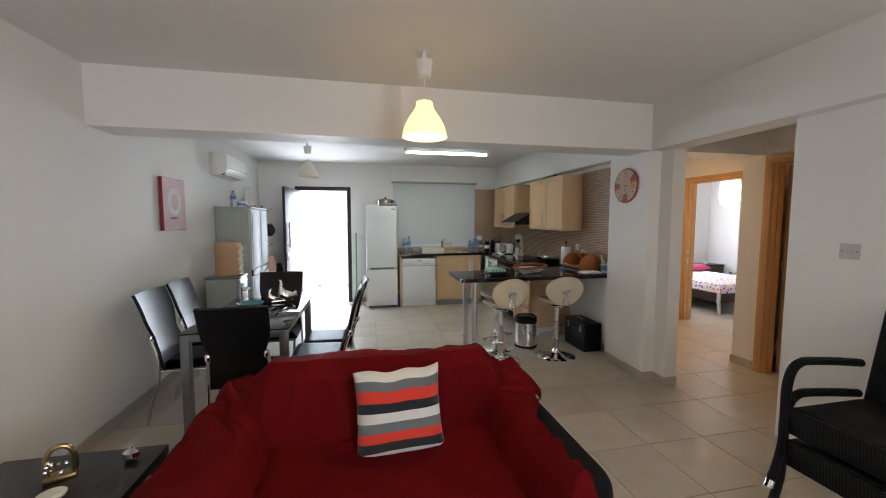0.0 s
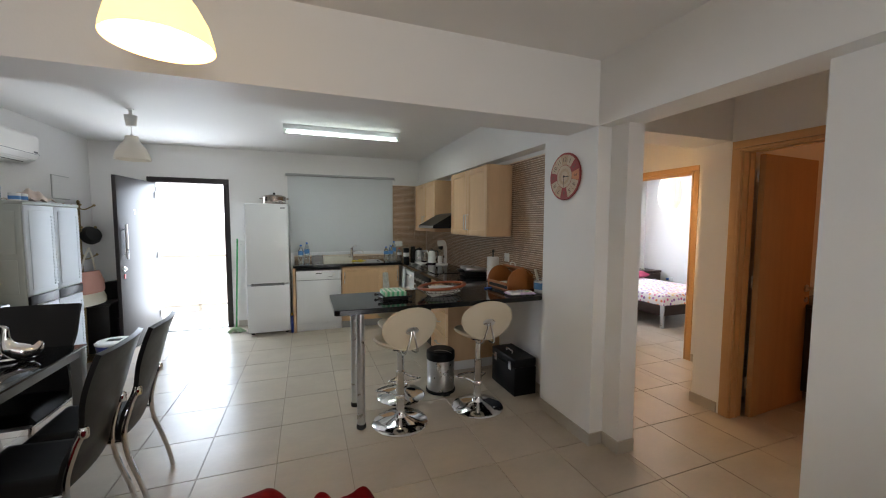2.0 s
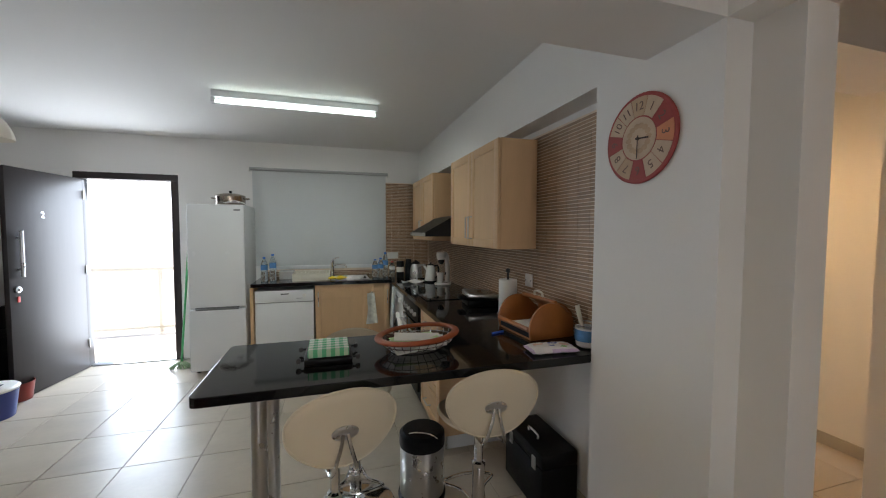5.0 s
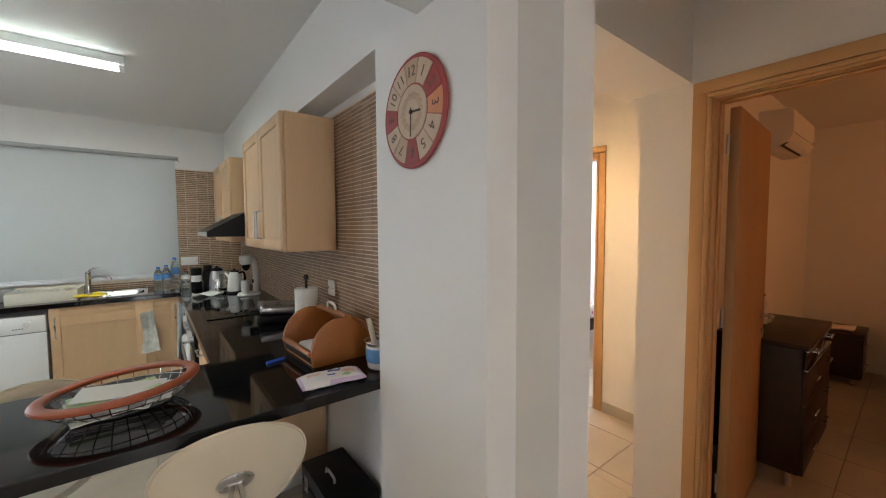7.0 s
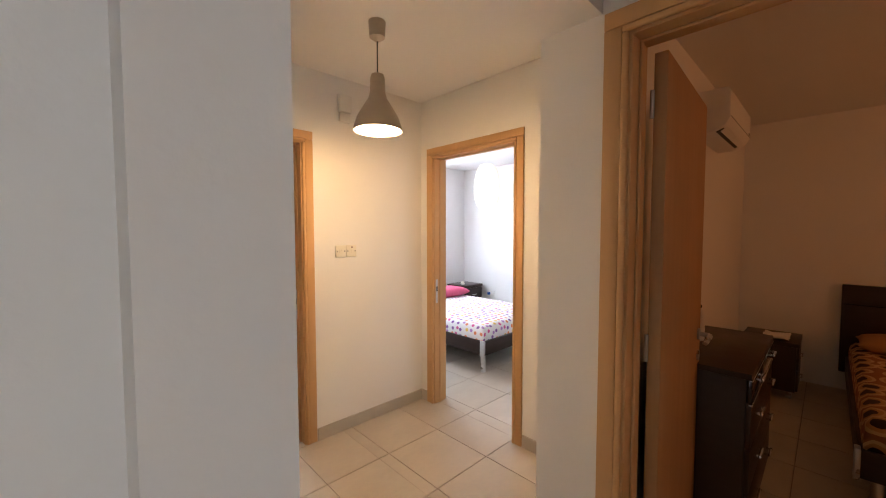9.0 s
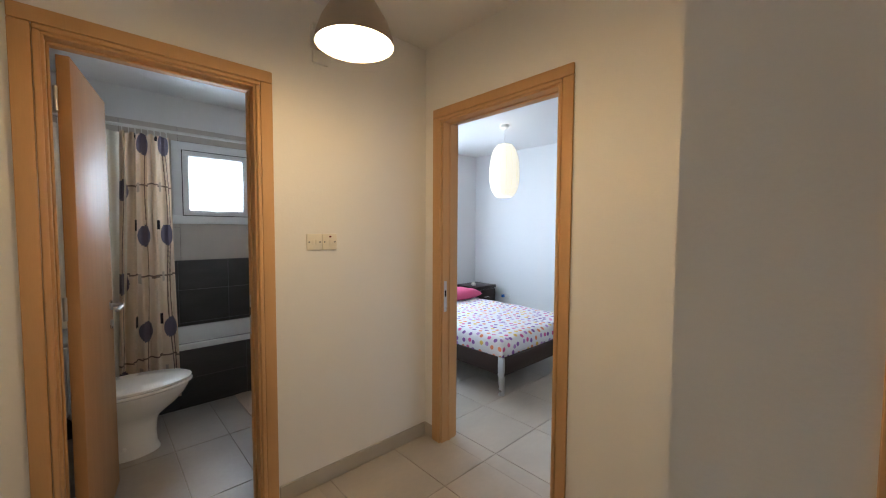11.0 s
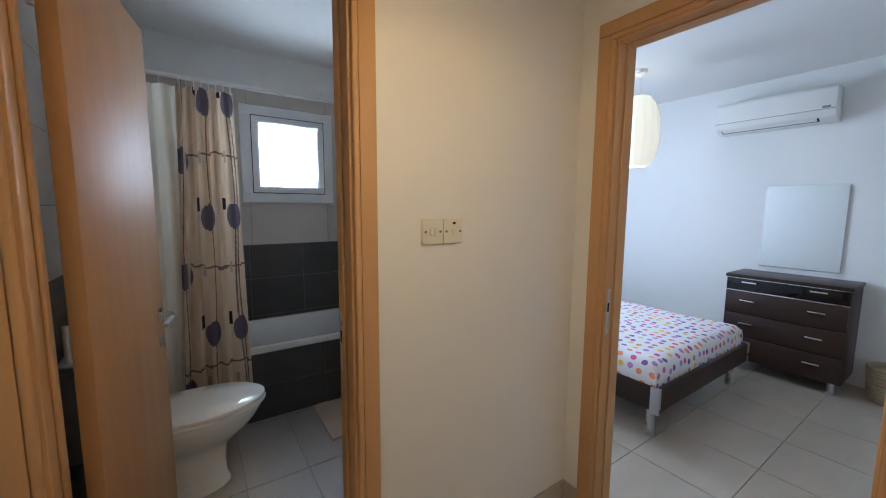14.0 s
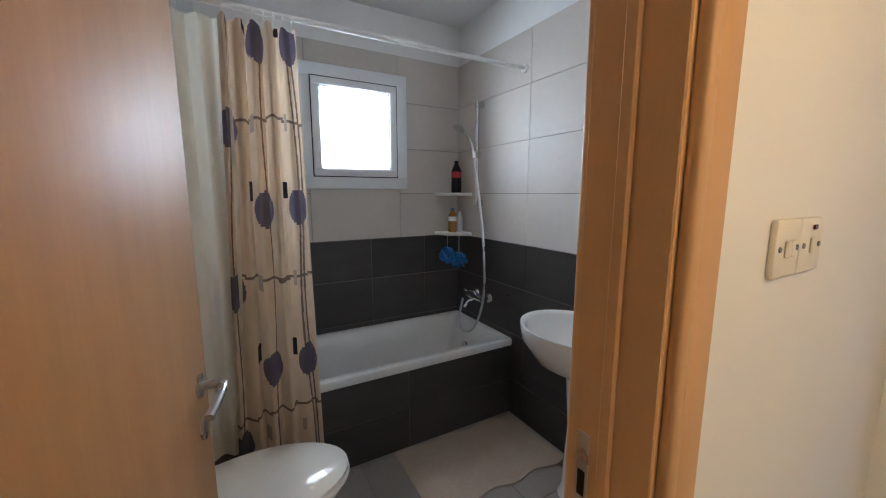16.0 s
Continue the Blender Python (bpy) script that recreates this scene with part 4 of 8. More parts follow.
for i in range(9):
    en = part("envelope", box(B(), -0.11, 0.11, -0.055, 0.055, 0, 0.003, 0.0008, 1), M_LEAFLET if i == 7 else M_PAPER)
    en.matrix_basis = pose(1.71 + rnd.uniform(-.03, .03), 3.56 + rnd.uniform(-.015, .015), CT + 0.012 + i * 0.006, rnd.uniform(-6, 6), rnd.uniform(-5, 5), rnd.uniform(-25, 35))
    tagged(en, "pale green leaflet lying on letters" if i == 7 else "white paper envelope lying in the basket", "envelope", "letters in the basket")

tw = thing("kitchen_roll", "white kitchen roll on a wooden stand", "kitchen roll", 2.47, 4.12, CT)
part("base", lathe(B(), [(0.001, 0), (0.07, 0), (0.07, 0.012), (0.065, 0.015)], 28), M_DARKDOOR, tw)
part("paper", lathe(B(), [(0.02, 0.016), (0.06, 0.016), (0.062, 0.02), (0.062, 0.235), (0.06, 0.24), (0.02, 0.24)], 36, cap=False), M_PAPER, tw)
part("rod", lathe(B(), [(0.007, 0.01), (0.007, 0.285), (0.013, 0.29), (0.014, 0.305), (0.008, 0.315), (0.001, 0.317)], 14), M_DARKDOOR, tw)

bb = thing("bread_bin", "open orange-brown wooden bread bin", "bread bin", 2.43, 3.69, CT, 4)
for s in (-0.165, 0.155):
    bm = B()
    pts = [(-0.14, 0.0)] + [(-0.02 - 0.13 * math.cos(a) - 0.0, 0.05 + 0.14 * math.sin(a)) for a in [math.pi * i / 14 for i in range(0, 12)]] + [(0.13, 0.10), (0.13, 0.0)]
    slab_from_outline(bm, pts, 0, 0.014, 0.002)
    turned(bm, pose(0, s + 0.014, 0, 90, 0, 0))
    part("side_panel", bm, M_ORANGEWOOD, bb)
part("bottom", box(B(), -0.14, 0.13, -0.15, 0.15, 0.0, 0.012, 0.002, 1), M_ORANGEWOOD, bb)
part("back", box(B(), 0.12, 0.132, -0.15, 0.15, 0.012, 0.13, 0.002, 1), M_ORANGEWOOD, bb)
part("front_rail", rod(B(), (-0.145, -0.15, 0.055), (-0.145, 0.155, 0.055), 0.013), M_ORANGEWOOD, bb)
part("front_board", box(B(), -0.142, -0.132, -0.15, 0.15, 0.012, 0.04, 0.002, 1), M_BLACK, bb)
part("top_rail", rod(B(), (0.02, -0.15, 0.188), (0.02, 0.155, 0.188), 0.012), M_ORANGEWOOD, bb)
part("roll_lid", sheet(B(), lambda u, v: Vector((0.03 + 0.10 * u, -0.15 + 0.30 * v, 0.185 - 0.06 * u * u)), 6, 8, 0.008), M_ORANGEWOOD, bb)
part("lid_grip", tube(B(), [(0.02, -0.04, 0.195), (0.015, -0.03, 0.225), (0.015, 0.03, 0.225), (0.02, 0.04, 0.195)], 0.006, 8), M_CREAM, bb)
part("paper_bag", box(B(), -0.10, 0.08, -0.12, 0.11, 0.014, 0.045, 0.012), M_PAPER, bb, "white paper inside")

M_WIPES = [mat("wipes_film_white", (0.80, 0.76, 0.76), 0.3, var=0.08, var_scale=30), mat("wipes_film_lilac", (0.64, 0.50, 0.68), 0.3, var=0.25, var_scale=30),
           mat("wipes_print_blue", (0.06, 0.10, 0.42), 0.35), mat("wipes_film_peach", (0.78, 0.52, 0.42), 0.3, var=0.2, var_scale=40), mat("wipes_print_green", (0.30, 0.55, 0.22), 0.35)]


def wipes_print(u, v):
    """Printed patches along the packet."""
    if u < 0.05 or u > 0.90 and v > 0.3 or v < 0.05 and u > 0.4 or (v > 0.85 and u > 0.55):
        return 1
    if 0.42 < u < 0.56 and 0.30 < v < 0.44 or 0.46 < u < 0.66 and 0.60 < v < 0.72:
        return 2
    if (u - 0.22) ** 2 + (v - 0.6) ** 2 < 0.012 or (u - 0.78) ** 2 * 2 + (v - 0.5) ** 2 < 0.02:
        return 3
    return 4 if (u - 0.72) ** 2 + (v - 0.22) ** 2 < 0.006 else 0


bm = B()
grid = {}
for side in (0, 1):
    for i in range(25):
        for j in range(17):
            u, v = i / 24, j / 16
            puff = (max(0.0, 1 - abs(2 * u - 1) ** 5) * max(0.0, 1 - abs(2 * v - 1) ** 6)) ** 0.7
            crimp = 0.004 * math.sin(v * 40) * (abs(2 * u - 1) > 0.9) + 0.004 * noise.noise(Vector((u * 9, v * 7, side)))
            grid[side, i, j] = bm.verts.new((0.23 * (u - 0.5), 0.12 * (v - 0.5) * (0.92 + 0.08 * abs(2 * u - 1)), 0.012 + (0.022 * puff if side else -0.010 * puff) + crimp))
for side in (0, 1):
    for i in range(24):
        for j in range(16):
            bm.faces.new([grid[side, i + p, j + q] for p, q in ((0, 0), (1, 0), (1, 1), (0, 1))]).material_index = wipes_print((i + 0.5) / 24, (j + 0.5) / 16)
wp = part("wipes_packet", bm, M_WIPES, sharp=60)
wp.matrix_basis = pose(2.31, 3.345, CT + 0.001, 0, 0, -6)
tagged(wp, "crumpled white and lilac packet of wipes", "wipes packet")
pe = part("pen", rod(B(), (-0.04, 0, 0), (0.04, 0, 0), 0.006), mat("blue_pen", (0.02, 0.10, 0.55), 0.35))
pe.matrix_basis = pose(2.20, 3.70, CT + 0.006, 0, 0, 15)
tagged(pe, "blue pen lying on the worktop", "pen")
uc = thing("utensil_cup", "blue and white cup holding utensils", "utensil holder", 2.52, 3.36, CT)
part("cup", lathe(B(), [(0.035, 0), (0.05, 0.01), (0.055, 0.05), (0.056, 0.10), (0.052, 0.10), (0.05, 0.02), (0.001, 0.015)], 28), M_WHITE, uc)
part("blue_band", lathe(B(), [(0.0558, 0.035), (0.0572, 0.04), (0.0578, 0.085), (0.0566, 0.09)], 28, cap=False), mat("blue_glaze", (0.12, 0.30, 0.58), 0.25, var=0.3, var_scale=40), uc)
part("wire_ring", tube(B(), [(0.062 * math.cos(a), 0.062 * math.sin(a), 0.115) for a in [2 * math.pi * i / 28 for i in range(28)]], 0.003, 6, smooth=False, closed=True), M_CHROME, uc)
part("brush_handle", rod(B(), (0.0, 0.01, 0.03), (-0.03, 0.04, 0.20), 0.011), M_CREAM, uc)
part("spatula", rod(B(), (0.01, -0.01, 0.03), (0.04, -0.02, 0.22), 0.007), M_BLACK, uc)

sm = thing("sandwich_press", "black and silver sandwich press on the worktop", "sandwich press", 2.42, 4.50, CT, -8)
part("base", box(B(), -0.12, 0.12, -0.12, 0.12, 0.0, 0.05, 0.012, 3), M_BLACK, sm)
part("lid", turned(box(B(), -0.12, 0.12, -0.12, 0.12, 0.0, 0.045, 0.014, 3), pose(0, 0, 0.055, 0, 4)), M_STEEL, sm)
part("handle", box(B(), -0.17, -0.115, -0.05, 0.05, 0.045, 0.075, 0.008), M_BLACK, sm)

# coffee things at the corner
cm = thing("coffee_maker", "white one-cup coffee maker in the corner", "coffee maker", 2.46, 5.60, CT, -60)
part("base", lathe(B(), [(0.001, 0), (0.075, 0), (0.08, 0.006), (0.076, 0.022), (0.001, 0.026)], 32, 0, -0.015, sy=1.25), M_PLASTIC, cm)
bm = B()
tube(bm, [(0, 0.055, 0.02), (0, 0.062, 0.12), (0, 0.055, 0.24), (0, 0.035, 0.305), (0, -0.01, 0.325)], 0.030, 16, flat=0.62)
part("column", bm, M_PLASTIC, cm)
part("head", turned(lathe(B(), [(0.032, -0.045), (0.044, -0.03), (0.047, 0.01), (0.040, 0.034), (0.001, 0.042)], 28, sy=1.15), pose(0, -0.04, 0.31, 6)), M_PLASTIC, cm)
part("filter_holder", lathe(B(), [(0.012, 0.215), (0.030, 0.235), (0.036, 0.268)], 24, 0, -0.04), M_BLACK, cm, "dark filter holder")
part("switch", box(B(), -0.009, 0.009, 0.022, 0.030, 0.10, 0.13, 0.003, 1), M_BLACK, cm)
cu = part("cup", lathe(B(), [(0.001, 0), (0.030, 0), (0.036, 0.10), (0.033, 0.10), (0.028, 0.008)], 24), M_PLASTIC)
cu.location = (2.415, 5.575, CT + 0.027)
tagged(cu, "white cup under the coffee maker spout", "cup")
kt = thing("electric_kettle", "white electric kettle on the worktop", "kettle", 2.37, 5.80, CT, -40)
part("foot", lathe(B(), [(0.001, 0), (0.066, 0), (0.068, 0.012), (0.06, 0.018)], 28), M_BLACK, kt)
part("body", lathe(B(), [(0.058, 0.018), (0.062, 0.03), (0.052, 0.13), (0.044, 0.175), (0.034, 0.19)], 28), M_PLASTIC, kt)
part("lid", lathe(B(), [(0.036, 0.188), (0.03, 0.20), (0.010, 0.206), (0.008, 0.218), (0.001, 0.22)], 20), M_BLACK, kt)
part("handle", tube(B(), [(0.038, 0, 0.18), (0.085, 0, 0.182), (0.094, 0, 0.11), (0.06, 0, 0.045)], 0.009, 10), M_BLACK, kt)
part("spout", tube(B(), [(-0.044, 0, 0.135), (-0.066, 0, 0.16), (-0.078, 0, 0.175)], 0.013, 10), M_PLASTIC, kt)
th = thing("thermos_flask", "black cylindrical thermos flask by the wall", "flask", 2.21, 6.24, CT)
part("body", lathe(B(), [(0.001, 0), (0.040, 0), (0.042, 0.008), (0.042, 0.17), (0.034, 0.19)], 24), M_BLACK, th)
part("cap", lathe(B(), [(0.034, 0.188), (0.036, 0.192), (0.034, 0.225), (0.001, 0.228)], 24), M_RUBBER, th)
gj = thing("glass_carafe", "clear glass carafe with a steel rim", "carafe", 2.31, 5.96, CT)
part("body", lathe(B(), [(0.001, 0), (0.045, 0), (0.052, 0.03), (0.046, 0.10), (0.038, 0.15), (0.041, 0.17), (0.038, 0.17), (0.035, 0.15), (0.042, 0.10), (0.048, 0.03), (0.001, 0.006)], 28), M_GLASS, gj)
part("rim", lathe(B(), [(0.040, 0.165), (0.0435, 0.168), (0.0435, 0.182), (0.039, 0.184)], 28, cap=False), M_STEEL, gj)
part("handle", tube(B(), [(0.042, 0, 0.165), (0.082, 0, 0.16), (0.084, 0, 0.09), (0.052, 0, 0.05)], 0.007, 8), M_BLACK, gj)
k2 = thing("steel_jug", "steel filter jug with black lid", "jug", 2.27, 6.10, CT)
part("body", lathe(B(), [(0.07, 0), (0.072, 0.03), (0.06, 0.14), (0.045, 0.18)], 28), M_STEEL, k2)
part("lid", lathe(B(), [(0.047, 0.18), (0.045, 0.20), (0.012, 0.215), (0.001, 0.23)], 24), M_BLACK, k2)
part("handle", tube(B(), [(-0.045, 0, 0.18), (-0.10, 0, 0.175), (-0.105, 0, 0.09), (-0.07, 0, 0.04)], 0.010, 10), M_BLACK, k2)
tm = thing("black_canister", "dark cylindrical canister by the corner", "canister", 2.12, 6.30, CT)
part("body", lathe(B(), [(0.045, 0), (0.045, 0.19), (0.04, 0.20)], 24), M_BLACK, tm)
part("paper_band", lathe(B(), [(0.0462, 0.07), (0.0462, 0.13)], 24, cap=False), M_PAPER, tm)
dc = part("dish_cloth", sheet(B(), lambda u, v: Vector(((u - 0.5) * 0.22, (v - 0.5) * 0.14, 0.012 + 0.014 * math.sin(u * 8 + v * 3) * math.cos(v * 7))), 18, 12, 0.006), M_PAPER)
dc.location = (2.16, 5.78, CT + 0.008)
tagged(dc, "white folded cloth on the worktop", "cloth")

M_BOTTLE = mat("pet_bottle", (0.80, 0.90, 0.95), 0.08, trans=0.9, ior=1.33)
M_BLUECAP = mat("blue_cap", (0.03, 0.18, 0.62), 0.35)
M_LABEL = mat("bottle_label", (0.10, 0.28, 0.60), 0.5, var=0.3, var_scale=40)


def bottle_at(x, y, z, h, r, label, cap=None, body=None, group="water bottles", band=None):
    b = thing("bottle", label, "bottle", x, y, z, group=group)
    part("body", lathe(B(), [(0.001, 0), (r * 0.9, 0), (r, 0.01), (r, h * 0.35), (r * 0.93, h * 0.4), (r, h * 0.45), (r, h * 0.68), (r * 0.6, h * 0.84), (r * 0.38, h * 0.9), (r * 0.38, h * 0.94)], 20), body or M_BOTTLE, b)
    part("cap", lathe(B(), [(r * 0.42, h * 0.93), (r * 0.42, h), (0.001, h)], 16), cap or M_BLUECAP, b)
    part("label_band", lathe(B(), [(r * 1.01, h * 0.47), (r * 1.012, h * 0.66)], 20, cap=False), band or M_LABEL, b)
    return b


for x, y, h in ((0.60, 6.36, 0.27), (0.68, 6.42, 0.30), (1.83, 6.42, 0.22), (1.89, 6.36, 0.24), (1.96, 6.46, 0.30)):
    bottle_at(x, y, CT, h, 0.036, "clear plastic water bottle with blue cap")
bottle_at(2.04, 6.42, CT, 0.19, 0.035, "glass jar with a red lid on the worktop", mat("red_cap", (0.6, 0.03, 0.02), 0.4), None, "jars", M_PAPER)
fb = part("food_box", box(B(), -0.08, 0.08, -0.06, 0.06, 0, 0.10, 0.012, 3), mat("clear_tub", (0.85, 0.88, 0.9), 0.15, trans=0.7))
fb.location = (0.82, 6.50, CT)
tagged(fb, "clear plastic food tub on the worktop", "food tub")

rk = thing("dish_rack", "cream plastic dish rack beside the sink", "dish rack", 1.10, 6.42, CT, 0)
bm = B()
box(bm, -0.20, 0.20, -0.19, 0.19, 0, 0.012, 0.004)
for a in ((-0.20, 0.20, -0.19, -0.178), (-0.20, 0.20, 0.178, 0.19), (-0.20, -0.188, -0.178, 0.178), (0.188, 0.20, -0.178, 0.178)):
    box(bm, *a, 0.012, 0.085, 0.004)
part("tray", bm, M_CREAM, rk)
for i in range(9):
    part("divider", tube(B(), [(-0.16 + i * 0.04, -0.16, 0.012), (-0.16 + i * 0.04, -0.14, 0.07), (-0.16 + i * 0.04, 0.14, 0.07), (-0.16 + i * 0.04, 0.16, 0.012)], 0.003, 6, smooth=False), M_CREAM, rk)
rg = part("rubber_gloves", sheet(B(), lambda u, v: Vector(((u - 0.5) * 0.20, (v - 0.5) * 0.12, 0.02 + 0.018 * math.sin(u * 7) * math.sin(v * 6))), 14, 10, 0.008), mat("yellow_rubber", (0.75, 0.55, 0.03), 0.5))
rg.location = (1.38, 6.24, CT + 0.012)
tagged(rg, "crumpled yellow rubber gloves by the sink", "gloves")
dt = thing("detergent_bottle", "dark blue detergent bottle on the floor beside the fridge", "bottle", 0.472, 6.20, 0)
part("body", box(B(), -0.016, 0.016, -0.05, 0.05, 0.0, 0.24, 0.010, 3), mat("navy_plastic", (0.02, 0.04, 0.20), 0.35), dt)
part("cap", lathe(B(), [(0.012, 0.24), (0.012, 0.27), (0.001, 0.275)], 14), mat("yellow_cap", (0.8, 0.5, 0.03), 0.4), dt)


M_PLATE = mat("grey_white_plate", (0.50, 0.50, 0.48), 0.4, var=0.04, var_scale=8, rough_var=0.06)


def socket(name, x, y, z, rz, label, w=0.086, gangs=1, rockers=1, mt=None):
    """A wall plate standing on a wall that faces local -y."""
    s = thing(name, label, "switch" if "switch" in name else "socket", x, y, z, rz)
    part("plate", box(B(), -w / 2, w / 2, -0.010, 0.0, -0.043, 0.043, 0.004), mt or M_PLASTIC, s)
    for i in range(rockers):
        px = (i - (rockers - 1) / 2) * (0.016 if rockers > 1 else 0)
        part("rocker", box(B(), px - 0.006, px + 0.006, -0.0145, -0.010, -0.013, 0.013, 0.002, 1), mt or M_PLASTIC, s)
    for sx in (-w / 2 + 0.012, w / 2 - 0.012):
        part("screw", turned(lathe(B(), [(0.0045, 0), (0.004, 0.0018)], 10), pose(sx, -0.010, 0, 90)), M_ALU, s)
    return s


socket("light_switch", 2.57, 1.28, 1.34, -90, "grey-white double light switch on the wall", 0.09, 1, 2, M_PLATE)
socket("wall_socket", 2.590, 4.04, 1.17, -90, "white cooker socket on the mosaic", 0.09, 1, 1)
socket("wall_socket", 2.10, YN - 0.010, 1.17, 0, "white double socket above the worktop", 0.15, 2, 2)
socket("light_switch", -0.18, YN, 1.20, 0, "white light switch beside the entrance", 0.086, 1, 2)
socket("light_switch", -1.60, YN, 1.36, 0, "white switch plate near the entrance corner", 0.15, 2, 2)
rj = thing("red_jar", "small dark red candle jar on the wall cabinet", "candle", 2.50, 4.50, 2.08)
part("body", lathe(B(), [(0.001, 0), (0.026, 0), (0.028, 0.055), (0.024, 0.055)], 20), mat("dark_red_glass", (0.20, 0.012, 0.012), 0.25), rj)

# wall clock
ck = thing("wall_clock", "round vintage wall clock with red and cream segments", "clock", 2.459, 2.992, 1.855, -90)
M_CRED = mat("clock_red", (0.34, 0.055, 0.05), 0.55, var=0.15, var_scale=30)
M_CCREAM = mat("clock_cream", (0.56, 0.42, 0.30), 0.55, var=0.15, var_scale=25, grain=0.08)
M_CTAN = mat("clock_tan", (0.50, 0.34, 0.22), 0.55, var=0.15, var_scale=25)
M_CORANGE = mat("clock_orange", (0.62, 0.24, 0.12), 0.55, var=0.12, var_scale=30)
M_INK = mat("clock_ink", (0.05, 0.03, 0.025), 0.6)
M_FADED = mat("faded_print", (0.16, 0.10, 0.08), 0.7, var=0.3, var_scale=40)
part("board", turned(lathe(B(), [(0.001, 0), (0.165, 0), (0.17, 0.004), (0.17, 0.010), (0.166, 0.013), (0.001, 0.013)], 64), pose(0, 0, 0, 90)), M_CRED, ck)
seg = [M_CTAN, M_CCREAM, M_CRED, M_CORANGE, M_CCREAM, M_CCREAM, M_CRED, M_CTAN, M_CCREAM, M_CRED, M_CCREAM, M_CCREAM]
for i in range(12):
    bm = B()
    a0, a1 = math.pi / 2 - 2 * math.pi * (i - 0.48) / 12, math.pi / 2 - 2 * math.pi * (i + 0.48) / 12
    pts = [(0.156 * math.cos(a0 + (a1 - a0) * s / 5), 0.156 * math.sin(a0 + (a1 - a0) * s / 5)) for s in range(6)]
    pts += [(0.085 * math.cos(a1 + (a0 - a1) * s / 5), 0.085 * math.sin(a1 + (a0 - a1) * s / 5)) for s in range(6)]
    slab_from_outline(bm, pts, 0.0125, 0.0145)
    turned(bm, pose(0, 0, 0, 90))
    part("segment", bm, seg[i], ck)
    a = (a0 + a1) / 2
    nc = bpy.data.curves.new("numeral", "FONT")
    nc.body, nc.size, nc.extrude, nc.align_x, nc.align_y = str(12 if i == 0 else i), 0.046, 0.0004, "CENTER", "CENTER"
    no = new("numeral", nc)
    nc.materials.append(M_FADED)
    no.parent = ck
    no.matrix_basis = pose(0.12 * math.cos(a), -0.0152, 0.12 * math.sin(a), 90, 0, 0) @ pose(0, 0, 0, 0, 0, math.degrees(a) - 90)
part("centre_disc", turned(lathe(B(), [(0.001, 0.0125), (0.080, 0.0125), (0.080, 0.015), (0.001, 0.015)], 48), pose(0, 0, 0, 90)), M_CCREAM, ck)
for i in range(14):
    a = 2 * math.pi * i / 14
    part("ornament", turned(lathe(B(), [(0.001, 0.015), (0.011, 0.015), (0.008, 0.0158), (0.001, 0.016)], 8, 0.048 * math.cos(a), 0.048 * math.sin(a), sx=1.3), pose(0, 0, 0, 90)), M_CTAN, ck)
part("hour_hand", turned(box(B(), -0.003, 0.003, -0.012, 0.05, 0.017, 0.018), pose(0, 0, 0, 90, 0, 0) @ pose(0, 0, 0, 0, 0, -95)), M_INK, ck)
part("minute_hand", turned(box(B(), -0.002, 0.002, -0.012, 0.075, 0.0185, 0.0195), pose(0, 0, 0, 90, 0, 0) @ pose(0, 0, 0, 0, 0, 178)), M_INK, ck)
part("hub", turned(lathe(B(), [(0.006, 0.015), (0.006, 0.021), (0.001, 0.022)], 12), pose(0, 0, 0, 90)), M_INK, ck)


# ---- lamps ----
M_SHADE_ON = mat("lit_cream_shade", (0.80, 0.62, 0.32), 0.4, emit=(1.0, 0.66, 0.22), emit_power=1.1)
M_SHADE_OFF = mat("cream_shade", (0.78, 0.72, 0.62), 0.4, var=0.02)
M_BULB = mat("lit_bulb", (1, 1, 1), 0.4, emit=(1.0, 0.88, 0.62), emit_power=14)


def bell_pendant(x, y, rim, label, lit):
    p = thing("pendant_lamp", label, "pendant lamp", x, y, rim, group="bell pendants")
    part("shade", lathe(B(), [(0.138, 0.0), (0.136, 0.02), (0.124, 0.065), (0.098, 0.115), (0.067, 0.158), (0.055, 0.178), (0.050, 0.212), (0.046, 0.215), (0.047, 0.18), (0.060, 0.155), (0.092, 0.112), (0.118, 0.065), (0.131, 0.02), (0.135, 0.0)], 48, cap=False), M_SHADE_ON if lit else M_SHADE_OFF, p)
    part("lamp_holder", lathe(B(), [(0.02, 0.14), (0.02, 0.212), (0.045, 0.214), (0.012, 0.224), (0.004, 0.24)], 20), M_PLASTIC, p)
    part("light_bulb", lathe(B(), [(0.001, 0.035), (0.02, 0.04), (0.03, 0.06), (0.028, 0.085), (0.014, 0.12), (0.013, 0.14)], 20), M_BULB if lit else M_PLASTIC, p)
    part("cord", rod(B(), (0, 0, 0.235), (0, 0, H - rim - 0.03), 0.003, 6), M_PLASTIC, p)
    part("ceiling_cup", lathe(B(), [(0.012, H - rim - 0.165), (0.038, H - rim - 0.155), (0.050, H - rim - 0.075), (0.050, H - rim - 0.058), (0.014, H - rim - 0.052), (0.014, H - rim - 0.008), (0.030, H - rim - 0.006), (0.030, H - rim)], 24), M_PLASTIC, p)
    return p


